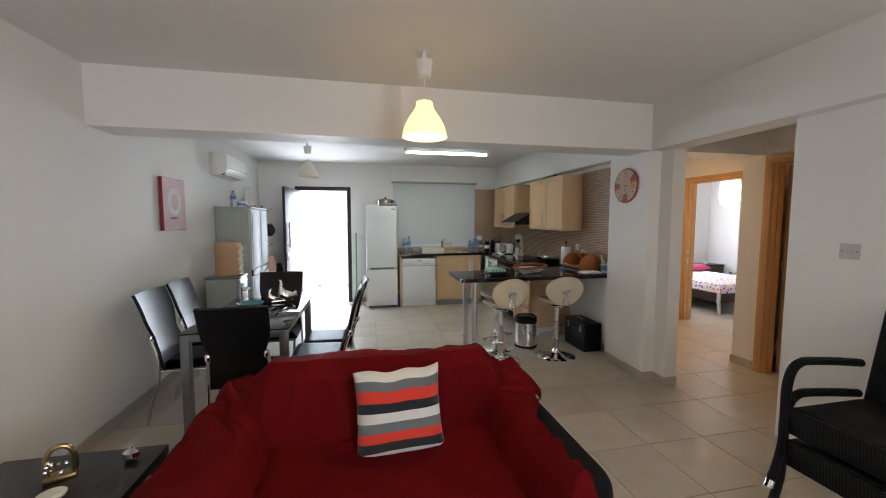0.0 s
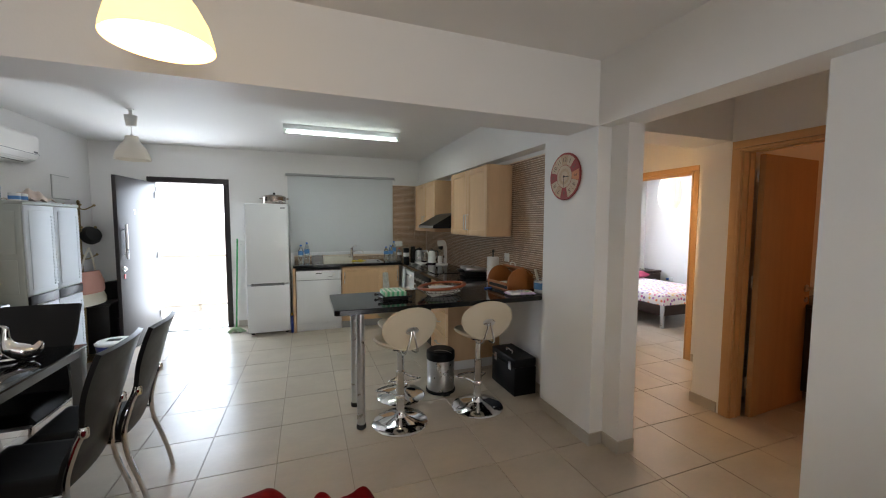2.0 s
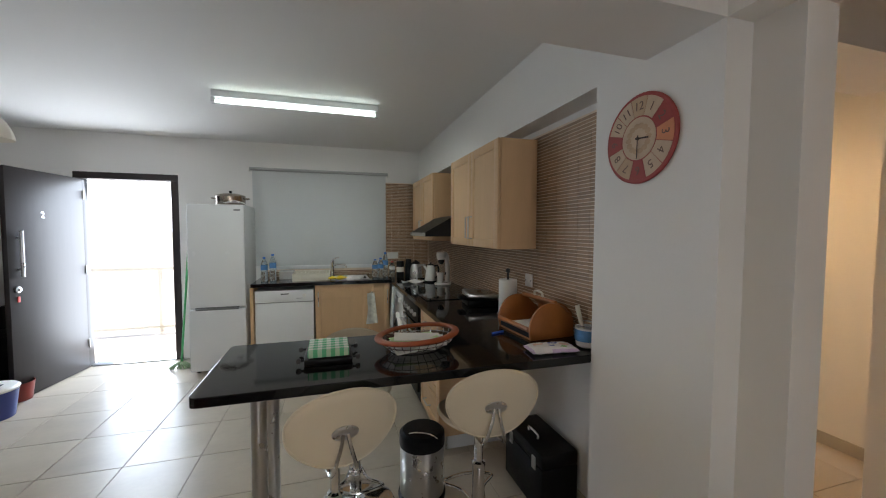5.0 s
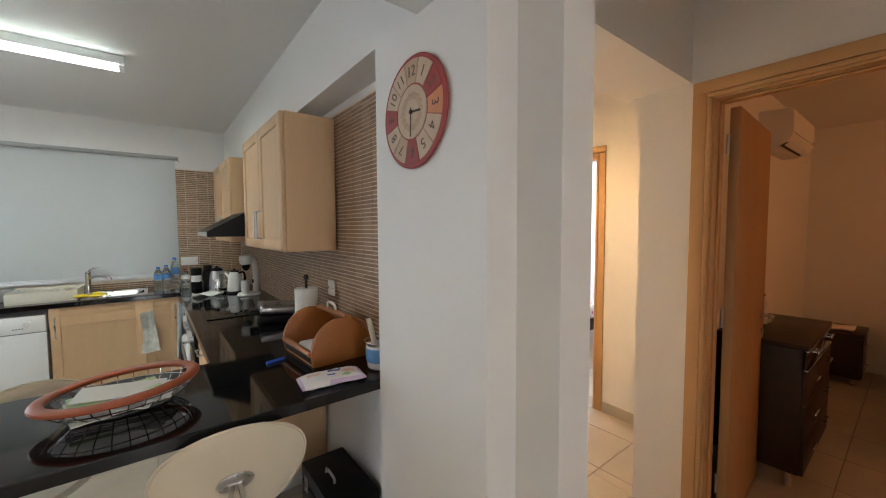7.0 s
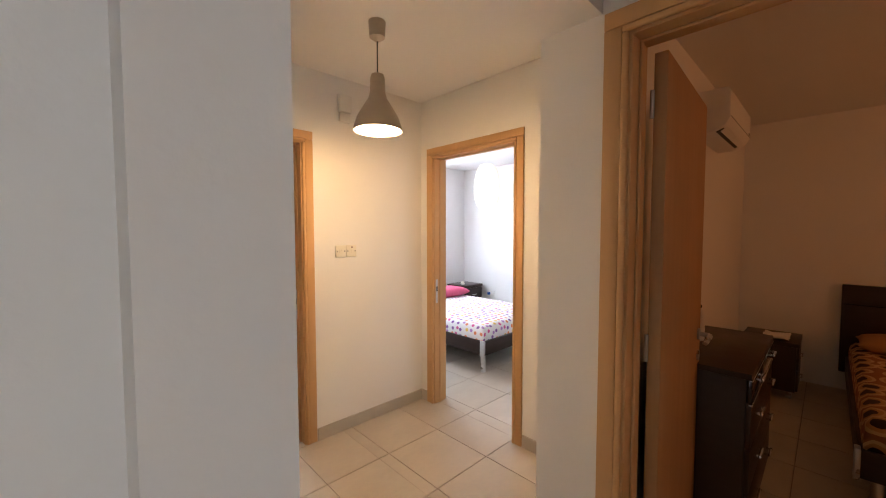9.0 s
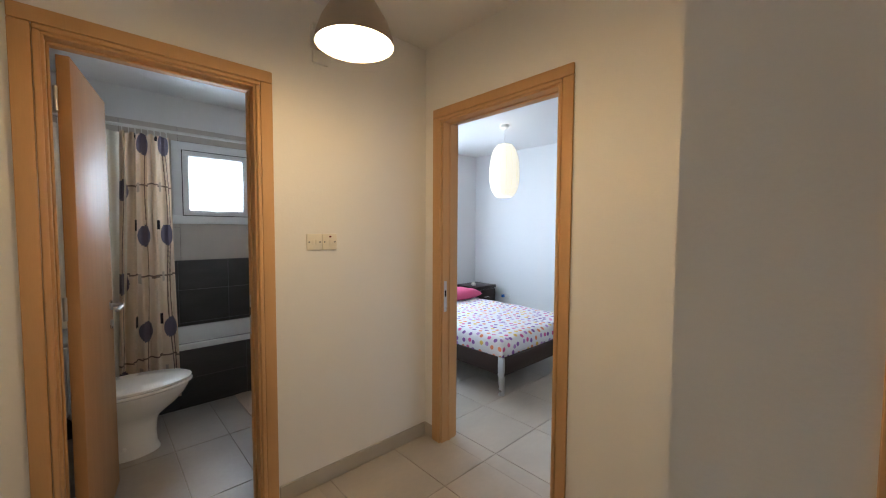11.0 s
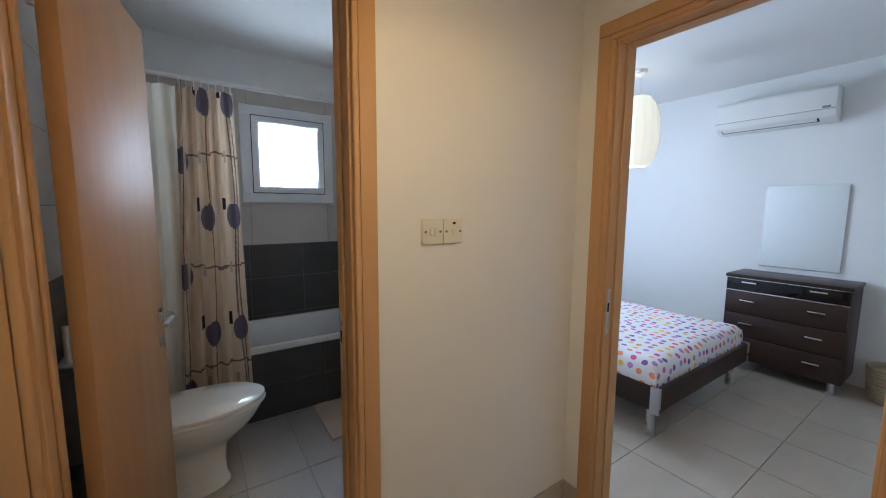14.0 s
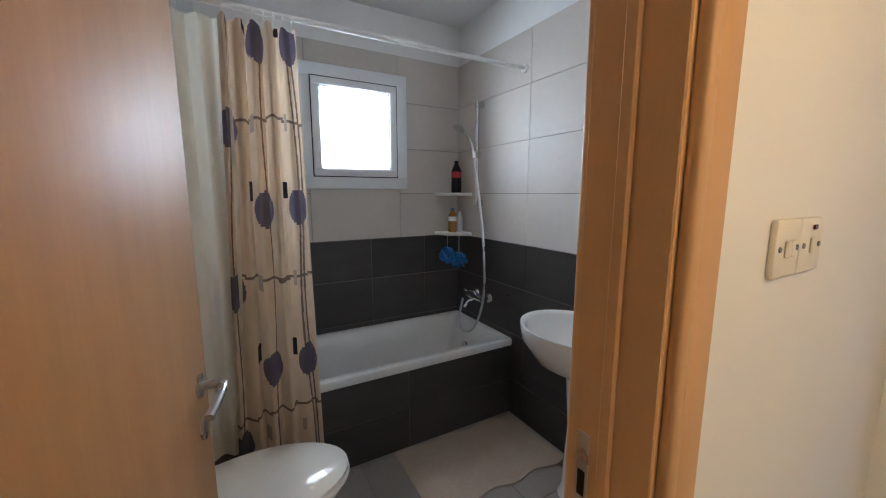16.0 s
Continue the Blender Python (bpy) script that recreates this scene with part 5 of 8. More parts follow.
bell_pendant(0.29, 2.06, 2.03, "lit cream bell pendant over the sofa", True)
bell_pendant(-0.82, 5.01, 2.09, "unlit cream bell pendant over the entrance side", False)
fl = thing("tube_light", "white fluorescent batten light under the ceiling", "ceiling light", 1.09, 5.05, H - 0.10)
part("batten", box(B(), -0.62, 0.62, -0.024, 0.024, 0.046, 0.10, 0.006), M_WHITE, fl)
part("tube", turned(lathe(B(), [(0.013, -0.59), (0.013, 0.59)], 16), pose(0, -0.012, 0.018, 0, 90, 0)), mat("lit_tube", (1, 1, 1), 0.4, emit=(0.80, 1.0, 0.96), emit_power=5), fl)
for s in (-0.605, 0.605):
    part("tube_holder", box(B(), s - 0.015, s + 0.015, -0.03, 0.016, 0.0, 0.042, 0.004), M_WHITE, fl)


# ---- air conditioners ----
def air_con(x, y, z, rz, width, label):
    """Wall unit: its back on a wall, the front facing local -y."""
    a = thing("air_conditioner", label, "air conditioner", x, y, z, rz, "wall air conditioners")
    bm = B()
    prof = [(0.0, 0.0), (-0.10, 0.0), (-0.175, 0.035), (-0.20, 0.08), (-0.20, 0.24), (-0.185, 0.265), (0.0, 0.27)]
    w = width / 2
    L = [bm.verts.new((-w, q[0], q[1])) for q in prof]
    R = [bm.verts.new((w, q[0], q[1])) for q in prof]
    bm.faces.new(L)
    bm.faces.new(R)
    for i in range(len(prof)):
        j = (i + 1) % len(prof)
        bm.faces.new((L[i], L[j], R[j], R[i]))
    bmesh.ops.recalc_face_normals(bm, faces=bm.faces[:])
    bmesh.ops.bevel(bm, geom=[e for e in bm.edges if e.calc_face_angle(0) > 0.3], offset=0.008, segments=2, affect="EDGES", profile=0.5)
    part("casing", bm, M_PLASTIC, a)
    part("air_slot", turned(box(B(), -w + 0.04, w - 0.10, -0.003, 0.003, -0.022, 0.022, 0.001, 1), pose(0, -0.142, 0.0175, 65)), M_BLACK, a, "dark air outlet slot")
    part("louvre", turned(box(B(), -w + 0.05, w - 0.11, -0.003, 0.003, -0.016, 0.016, 0.002, 1), pose(0, -0.157, 0.018, 50)), M_PLASTIC, a)
    part("front_joint", box(B(), -w + 0.004, w - 0.004, -0.2015, -0.199, 0.085, 0.089), M_ALU, a)
    part("display", box(B(), w - 0.08, w - 0.03, -0.202, -0.199, 0.095, 0.112, 0.001, 1), M_ALU, a)
    return a


air_con(XW, 5.07, 2.06, 90, 0.76, "white wall air conditioner above the cabinet")

# flush cover of the fuse box
fx = thing("fuse_box_cover", "white flush fuse box cover on the wall", "fuse box", XW, 6.155, 1.765, 90)
part("frame", box(B(), -0.165, 0.165, -0.006, 0.0, 0.0, 0.265, 0.003, 1), M_PLATE, fx)
part("door", box(B(), -0.155, 0.155, -0.011, -0.006, 0.010, 0.255, 0.003, 1), M_WALL, fx)

# picture
pc = thing("canvas_picture", "pink canvas print with dark red edges", "picture", XW, 3.74, 1.42, 90)
part("canvas", box(B(), -0.21, 0.21, -0.035, -0.003, 0, 0.49, 0.003), mat("canvas_edge", (0.22, 0.025, 0.03), 0.7, bump=0.3, bump_scale=300), pc)
part("print", box(B(), -0.206, 0.206, -0.0375, -0.0352, 0.004, 0.486), mat("pink_print", (0.62, 0.42, 0.44), 0.6, var=0.25, var_scale=7, grain=0.1), pc)
part("ring_motif", turned(lathe(B(), [(0.075, 0.0378), (0.125, 0.0385), (0.13, 0.0378)], 28, 0.0, 0.27, cap=False), pose(0, 0, 0, 90)), mat("print_grey", (0.62, 0.60, 0.62), 0.6, var=0.2, var_scale=20), pc)
part("scribble", box(B(), -0.09, 0.03, -0.0390, -0.0378, 0.105, 0.125), mat("print_ink", (0.22, 0.16, 0.18), 0.6, var=0.3, var_scale=40), pc)


# ---- dining set ----
M_TABLEGLASS = mat("black_glass", (0.010, 0.010, 0.012), 0.05)
M_LEATHER = mat("black_leatherette", (0.005, 0.005, 0.006), 0.36, spec=0.4, bump=0.18, bump_scale=260, var=0.2, var_scale=6, rough_var=0.08)
dtb = thing("dining_table", "black glass dining table with grey metal legs", "table", -0.98, 3.06, 0)
part("tabletop", box(B(), -0.35, 0.35, -0.59, 0.59, 0.738, 0.75, 0.003), M_TABLEGLASS, dtb)
for a in ((-0.33, 0.33, -0.575, -0.545), (-0.33, 0.33, 0.545, 0.575)):
    part("apron", box(B(), *a, 0.685, 0.736, 0.003), M_ALU, dtb)
for a in ((-0.335, -0.305, -0.545, 0.545), (0.305, 0.335, -0.545, 0.545)):
    part("apron", box(B(), *a, 0.685, 0.736, 0.003), M_ALU, dtb)
for sx in (-1, 1):
    for sy in (-1, 1):
        part("leg", box(B(), sx * 0.315 - 0.028, sx * 0.315 + 0.028, sy * 0.555 - 0.028, sy * 0.555 + 0.028, 0, 0.737, 0.004), M_ALU, dtb)


def build_chair():
    c = thing("dining_chair", "black leatherette dining chair with high curved back", "chair", 0, 0, 0, group="chairs round the table")

    def seat(u, v):
        x = (u - 0.5) * (0.40 + 0.04 * v)
        y = -0.19 + 0.40 * v
        edge = min(u, 1 - u, 1.2 * v + 0.05, (1 - v) * 1.0)
        return Vector((x, y, 0.415 + 0.05 * min(1, (edge * 9) ** 0.5 if edge > 0 else 0) + 0.012 * v))
    bm = sheet(B(), seat, 18, 18)
    bmesh.ops.solidify(bm, geom=bm.faces[:], thickness=0.03)
    part("seat", bm, M_LEATHER, c)
    part("seat_frame", box(B(), -0.19, 0.19, -0.18, 0.19, 0.395, 0.415, 0.006), M_ALU, c)

    def back(u, v):
        z = 0.40 + 0.57 * v
        w = 0.40 - 0.075 * math.exp(-((v - 0.42) / 0.16) ** 2) + 0.02 * v
        y = -0.20 - 0.06 * math.sin(v * math.pi) * (1 - v) - 0.23 * max(0, v - 0.22) ** 1.15 + 0.5 * ((u - 0.5) * w) ** 2
        return Vector(((u - 0.5) * w, y, z))
    part("backrest", sheet(B(), back, 14, 26, 0.022), M_LEATHER, c)
    for s in (-1, 1):
        part("front_leg", tube(B(), [(s * 0.185, 0.20, 0.0), (s * 0.187, 0.19, 0.22), (s * 0.188, 0.175, 0.40)], 0.0125, 10), M_CHROME, c)
        part("rear_leg", tube(B(), [(s * 0.20, -0.30, 0.0), (s * 0.202, -0.265, 0.15), (s * 0.200, -0.215, 0.32), (s * 0.197, -0.205, 0.45), (s * 0.182, -0.235, 0.58), (s * 0.172, -0.262, 0.645)], 0.0125, 10), M_CHROME, c)
        part("clamp", lathe(B(), [(0.016, 0.62), (0.018, 0.63), (0.018, 0.655), (0.012, 0.665)], 12, s * 0.172, -0.262), M_CHROME, c)
        part("side_rail", rod(B(), (s * 0.19, 0.18, 0.398), (s * 0.198, -0.205, 0.398), 0.010), M_CHROME, c)
    return c


chair0 = build_chair()
chair0.matrix_basis = pose(-0.47, 2.81, 0, 0, 0, 90)
for x, y, r in ((-0.43, 3.20, 92), (-1.38, 2.95, -90), (-1.40, 3.45, -88), (-0.91, 2.54, 2), (-0.94, 3.50, 181)):
    copy_thing(chair0, pose(x, y, 0, 0, 0, r))

bw = thing("glass_bowl", "mottled blue glass bowl on the dining table", "bowl", -1.03, 3.04, 0.75)
bw.scale = (0.80, 0.80, 1.12)
part("bowl", lathe(B(), [(0.001, 0.004), (0.04, 0.0), (0.05, 0.006), (0.09, 0.03), (0.125, 0.065), (0.13, 0.072), (0.122, 0.066), (0.085, 0.036), (0.045, 0.014), (0.001, 0.012)], 40), mat("blue_glass", (0.18, 0.42, 0.50), 0.12, trans=0.4, var=0.3, var_scale=14), bw)
sc = thing("silver_sculpture", "polished silver abstract figurine on the table", "figurine", -0.86, 3.40, 0.75, 20)
bm = B()


def swelling(points, radii, n=16):
    """A closed round body whose radius changes along its line."""
    ps = spline(points, 5)
    rings = []
    for i_, q in enumerate(ps):
        f_ = i_ / (len(ps) - 1) * (len(radii) - 1)
        k_ = min(int(f_), len(radii) - 2)
        rad = radii[k_] + (radii[k_ + 1] - radii[k_]) * (f_ - k_)
        d_ = (ps[min(i_ + 1, len(ps) - 1)] - ps[max(i_ - 1, 0)]).normalized()
        a_ = d_.cross(Vector((0, 1, 0))).normalized()
        rings.append([bm.verts.new(q + a_ * (rad * math.cos(2 * math.pi * m_ / n)) + Vector((0, rad * 0.85 * math.sin(2 * math.pi * m_ / n), 0))) for m_ in range(n)])
    for u_, v_ in zip(rings, rings[1:]):
        for m_ in range(n):
            bm.faces.new((u_[m_], u_[(m_ + 1) % n], v_[(m_ + 1) % n], v_[m_]))
    bm.faces.new(rings[0])
    bm.faces.new(rings[-1])


swelling([(0.125, 0, 0.095), (0.105, 0, 0.055), (0.055, 0, 0.048), (0.010, 0, 0.075), (-0.004, 0, 0.13), (-0.004, 0, 0.185), (-0.024, 0, 0.205)], [0.008, 0.032, 0.046, 0.042, 0.020, 0.013, 0.004])
swelling([(-0.025, 0.02, 0.03), (-0.060, 0.02, 0.030), (-0.092, 0.02, 0.045), (-0.100, 0.02, 0.085), (-0.092, 0.02, 0.118), (-0.078, 0.02, 0.125)], [0.010, 0.028, 0.026, 0.014, 0.011, 0.003])
swelling([(-0.09, 0, 0.008), (0.0, 0, 0.010), (0.10, 0, 0.010)], [0.006, 0.010, 0.006])
part("figure", bm, M_CHROME, sc)

# ---- sofa with its throw ----
M_SOFA = mat("black_sofa_cloth", (0.010, 0.010, 0.011), 0.8, bump=0.3, bump_scale=300, var=0.2, var_scale=5, spec=0.15)
M_THROW = mat("red_throw", (0.125, 0.0045, 0.006), 0.9, bump=0.5, bump_scale=380, var=0.12, var_scale=4, grain=0.08, spec=0.08)
sf = thing("sofa", "black two-seat sofa under a red throw", "sofa", 0.0, 1.27, 0)
part("base", box(B(), -0.86, 0.84, -0.42, 0.58, 0.06, 0.26, 0.03, 3), M_SOFA, sf)
part("seat_cushion", box(B(), -0.64, 0.62, -0.46, 0.24, 0.25, 0.405, 0.05, 4), M_SOFA, sf)
part("backrest", turned(box(B(), -0.58, 0.56, -0.12, 0.12, 0.0, 0.45, 0.08, 4), pose(0, 0.42, 0.25, -8)), M_SOFA, sf)
for s in (-1, 1):
    part("armrest", box(B(), min(s * 0.60, s * 0.86), max(s * 0.60, s * 0.86), -0.40, 0.54, 0.08, 0.555, 0.10, 5), M_SOFA, sf)
    for y in (-0.36, 0.50):
        part("foot", lathe(B(), [(0.025, 0), (0.03, 0.06)], 14, s * 0.78, y), M_BLACK, sf)


def drape(u, v):
    """The throw over seat, arms and back; u across, v from front hem over the back to the rear hem."""
    pts = [(-0.50, 0.16), (-0.50, 0.37), (-0.43, 0.425), (0.10, 0.422), (0.215, 0.435), (0.255, 0.54), (0.315, 0.71), (0.42, 0.770), (0.55, 0.755), (0.63, 0.65), (0.665, 0.42), (0.68, 0.22)]
    f = v * (len(pts) - 1)
    i = min(int(f), len(pts) - 2)
    t = f - i
    y = pts[i][0] * (1 - t) + pts[i + 1][0] * t
    z = pts[i][1] * (1 - t) + pts[i + 1][1] * t
    # the right hem runs aslant: over the arm at the back, inside it towards the front
    right = 0.67 + 0.235 * min(1, max(0, (y + 0.02) / 0.42)) + 0.012 * math.sin(y * 23)
    x = -0.97 + (right + 0.97) * u
    ax = abs(x)
    a = (ax - 0.72) / 0.19
    hump = 0.40 + 0.215 * max(0.0, 1 - abs(a) ** 3.2) ** 0.5 - 3.2 * max(0, ax - 0.905)
    arm = 1 / (1 + math.exp(-(ax - 0.535) / 0.009))
    if y > 0.22:
        top = max(hump, z - 1.5 * max(0, ax - 0.56) ** 1.15)
    else:
        top = hump
    if v < 0.15:
        top = min(top, z + 0.19)
    z = z * (1 - arm) + top * arm
    # tucked line along the foot of each arm
    z -= 0.012 * math.exp(-((ax - 0.525) / 0.012) ** 2) * (y < 0.22)
    fold = noise.noise(Vector((x * 3.1, y * 2.2, z * 2.5)))
    fine = noise.noise(Vector((x * 9.0 + y * 4, y * 5.0, 3.0 + z * 6)))
    crease = abs(noise.noise(Vector((x * 5.0 + y * 8, y * 2.5 - x * 3, 7.0))))
    on_arm = min(1, max(0, (ax - 0.52) / 0.12))
    ridge = math.sin((x * 2.2 + y * 1.6) * 13 + 4 * fold) * on_arm * (0.013 if x > 0 else 0.007) * (0.4 + max(0, y + 0.3))
    z += 0.013 * fold + 0.009 * fine + ridge - 0.022 * math.exp(-(crease / 0.06) ** 2) * (0.15 + on_arm)
    y += 0.012 * fine + 0.010 * fold - 0.012 * math.exp(-(crease / 0.05) ** 2) * (z > 0.5)
    x += 0.018 * noise.noise(Vector((y * 4, z * 4, 1.0)))
    return Vector((x, y, z + 0.022))


part("throw", sheet(B(), drape, 150, 110, 0.008), M_THROW, sf, "dark red fabric throw with folds", sharp=80)

M_STRIPES = []
for nm, col in (("cushion_grey", (0.16, 0.17, 0.18)), ("cushion_orange_red", (0.75, 0.055, 0.03)), ("cushion_black", (0.022, 0.023, 0.027)), ("cushion_white", (0.74, 0.74, 0.70))):
    M_STRIPES.append(mat(nm, col, 0.9, bump=0.4, bump_scale=420, var=0.05, var_scale=8, sheen=0.2))
cs = thing("cushion", "square cushion with grey, red, black and white stripes", "cushion", 0.072, 1.385, 0.410, 3, rx=-17, ry=-1)
bm = B()
N = 36
front = {}
for side in (-1, 1):
    for i in range(N + 1):
        for j in range(N + 1):
            u, v = i / N * 2 - 1, j / N * 2 - 1
            puff = 0.075 * ((1 - u ** 4) * (1 - v ** 4)) ** 0.6
            pinch = 0.93 + 0.07 * (abs(u) ** 3 * abs(v) ** 3) ** 0.5
            sx, sz = 0.21 * u * (pinch if abs(v) > 0.2 else 0.94 + 0.02 * abs(v)), 0.20 * v * (0.93 + 0.07 * abs(u) ** 2)
            sz += 0.006 * math.sin(u * 7) * max(0, v)
            if side == 1 and (abs(u) == 1 or abs(v) == 1):
                front[(side, i, j)] = front[(-1, i, j)]
                continue
            front[(side, i, j)] = bm.verts.new((sx, side * puff + 0.004 * noise.noise(Vector((u * 3, v * 3, side))), 0.20 + sz))
order = [3, 0, 1, 2, 3, 0, 1, 2, 3]
for side in (-1, 1):
    for i in range(N):
        for j in range(N):
            fc_ = bm.faces.new((front[(side, i, j)], front[(side, i + 1, j)], front[(side, i + 1, j + 1)], front[(side, i, j + 1)]))
            fc_.material_index = order[min(8, int((1 - (j + 0.5) / N) * 8.6))]
part("cover", bm, M_STRIPES, cs, sharp=80)

# ---- side table and ornaments ----
M_DARKTABLE = mat("black_ash", (0.016, 0.014, 0.014), 0.3, var=0.25, var_scale=5, stretch=(6, 0.6, 6), grain=0.15, rough_var=0.06)
st = thing("side_table", "low black wooden side table", "side table", -1.29, 1.26, 0)
part("top", box(B(), -0.31, 0.31, -0.31, 0.31, 0.45, 0.49, 0.003), M_DARKTABLE, st)
part("shelf", box(B(), -0.27, 0.27, -0.27, 0.27, 0.16, 0.18, 0.002), M_DARKTABLE, st)
for sx in (-1, 1):
    for sy in (-1, 1):
        part("leg", box(B(), sx * 0.28 - 0.025, sx * 0.28 + 0.025, sy * 0.28 - 0.025, sy * 0.28 + 0.025, 0, 0.45, 0.003), M_DARKTABLE, st)
M_BRASS = mat("old_brass", (0.30, 0.22, 0.10), 0.3, 1.0, var=0.2, var_scale=20, rough_var=0.1)
oc_ = thing("brass_ornament", "small arched brass ornament with glass flowers", "ornament", -1.28, 1.40, 0.49, 25)
part("plinth", box(B(), -0.05, 0.05, -0.03, 0.03, 0, 0.02, 0.004), M_BRASS, oc_)
part("arch", tube(B(), [(-0.04, 0, 0.015), (-0.042, 0, 0.08), (-0.02, 0, 0.125), (0.02, 0, 0.125), (0.042, 0, 0.08), (0.04, 0, 0.015)], 0.010, 10), M_BRASS, oc_)
rnd = random.Random(3)
for i in range(9):
    part("bead", lathe(B(), [(0.001, -0.009), (0.007, -0.006), (0.009, 0), (0.007, 0.006), (0.001, 0.009)], 10), M_CHROME if i % 3 else M_BRASS, oc_).location = (rnd.uniform(-.04, .035), -0.02 + rnd.uniform(-.02, .01), 0.03 + rnd.uniform(0, .06))
fg = thing("chrome_ornament", "small chrome egg-shaped ornament on the table", "ornament", -1.075, 1.47, 0.49)
part("body", lathe(B(), [(0.001, 0.0), (0.018, 0.003), (0.027, 0.02), (0.024, 0.038), (0.010, 0.05), (0.001, 0.052)], 24, sx=1.25), M_CHROME, fg)
part("knob", lathe(B(), [(0.004, 0.05), (0.008, 0.056), (0.006, 0.064), (0.001, 0.066)], 12), M_CHROME, fg)
ds = thing("cream_dish", "small round cream dish on the side table", "dish", -1.225, 1.27, 0.49)
part("dish", lathe(B(), [(0.001, 0.0), (0.03, 0.0), (0.042, 0.012), (0.044, 0.02), (0.03, 0.026), (0.012, 0.022), (0.001, 0.022)], 28), M_CREAM, ds)

# ---- rattan chairs, stacked ----
M_RATTAN = mat("black_rattan", (0.006, 0.006, 0.007), 0.5, spec=0.2, var=0.3, var_scale=20, rough_var=0.1)


def weave_bump(m, size=0.012):
    n, k = m.node_tree.nodes, m.node_tree.links
    co = n.new("ShaderNodeTexCoord")
    w1, w2 = n.new("ShaderNodeTexWave"), n.new("ShaderNodeTexWave")
    w1.bands_direction, w2.bands_direction = "Y", "Z"
    for w in (w1, w2):
        w.inputs["Scale"].default_value = 0.314 / size * 1.0
        k.new(co.outputs["Object"], w.inputs["Vector"])
    mul = n.new("ShaderNodeMath")
    mul.operation = "MULTIPLY"
    k.new(w1.outputs["Fac"], mul.inputs[0])
    k.new(w2.outputs["Fac"], mul.inputs[1])
    bp = n.new("ShaderNodeBump")
    bp.inputs["Strength"].default_value = 0.9
    bp.inputs["Distance"].default_value = 0.004
    k.new(mul.outputs[0], bp.inputs["Height"])
    k.new(bp.outputs[0], n["Principled BSDF"].inputs["Normal"])


weave_bump(M_RATTAN)


def rattan_chair(z, dx, label):
    """Front faces -x; seat 0.55 wide along y."""
    c = thing("rattan_chair", label, "chair", 2.26 + dx, 0.86, z, 0, "stacked rattan chairs")
    part("seat", box(B(), -0.27, 0.20, -0.25, 0.25, 0.385, 0.42, 0.012, 3), M_RATTAN, c)
    part("front_apron", turned(box(B(), -0.012, 0.012, -0.26, 0.26, -0.075, 0.06, 0.008), pose(-0.275, 0, 0.355, 0, -6)), M_RATTAN, c)
    for s in (-1, 1):
        part("side_apron", box(B(), -0.27, 0.20, s * 0.255 - 0.012, s * 0.255 + 0.012, 0.29, 0.41, 0.008), M_RATTAN, c)
    part("backrest", turned(box(B(), -0.016, 0.016, -0.245, 0.245, 0.0, 0.55, 0.010, 3), pose(0.195, 0, 0.40, 0, 12)), M_RATTAN, c)
    for s in (-1, 1):
        y = s * 0.275
        part("arm", tube(B(), [(0.20, y, 0.60), (0.06, y, 0.618), (-0.12, y, 0.635), (-0.20, y, 0.635), (-0.255, y, 0.60), (-0.28, y, 0.52), (-0.282, y, 0.42), (-0.28, y, 0.34)], 0.021, 12), M_RATTAN, c)
        fl_ = part("front_leg", tube(B(), [(-0.28, y, 0.36), (-0.285, y, 0.22), (-0.315, y, 0.10), (-0.345, y, 0.03)], 0.020, 12), M_RATTAN, c)
        part("foot_cap", tube(B(), [(-0.343, y, 0.036), (-0.358, y, 0.0)], 0.0215, 12, smooth=False), M_CHROME, fl_, "chrome foot cap")
        part("rear_leg", tube(B(), [(0.19, y * 0.92, 0.40), (0.21, y * 0.92, 0.2), (0.26, y * 0.92, 0.0)], 0.018, 10), M_RATTAN, c)
    return c


rattan_chair(0.0, 0.0, "black woven rattan armchair at the bottom of a stack")
rattan_chair(0.165, 0.0, "black woven rattan armchair on top of a stack")

# ---- tall cabinet, dispenser, coat stand corner ----
M_LOUVRE = mat("cool_white_plastic", (0.60, 0.64, 0.68), 0.65, spec=0.2, var=0.03, var_scale=5, rough_var=0.06)
M_GREYPLASTIC = mat("sage_grey_plastic", (0.38, 0.41, 0.38), 0.55, spec=0.3, var=0.06, var_scale=4, rough_var=0.08)
tc = thing("storage_cabinet", "tall grey plastic cabinet with white louvred doors", "cabinet", -1.50, 4.76, 0, 90)
part("body", box(B(), 0.0, 0.79, 0.0, 0.39, 0.04, 1.66, 0.012, 3), M_GREYPLASTIC, tc)
part("top_cap", box(B(), -0.008, 0.798, -0.02, 0.395, 1.655, 1.685, 0.008), M_GREYPLASTIC, tc)
for x0, x1 in ((0.01, 0.392), (0.398, 0.78)):
    for z0, z1 in ((0.06, 0.80), (0.90, 1.65)):
        d_ = part("door", box(B(), x0, x1, -0.018, 0.0, z0, z1, 0.008), M_LOUVRE, tc)
        part("inset_panel", box(B(), x0 + 0.04, x1 - 0.06, -0.024, -0.018, z0 + 0.04, z1 - 0.04, 0.004), M_LOUVRE, d_)
        k_ = int((z1 - z0 - 0.1) / 0.03)
        for q in range(k_):
            part("louvre", box(B(), x1 - 0.055, x1 - 0.012, -0.025, -0.018, z0 + 0.05 + q * 0.03, z0 + 0.068 + q * 0.03, 0.002, 1), M_LOUVRE, d_)
    part("latch_band", box(B(), x0, x1, -0.022, 0.0, 0.81, 0.89, 0.006), M_BLACK, tc, "dark latch band")
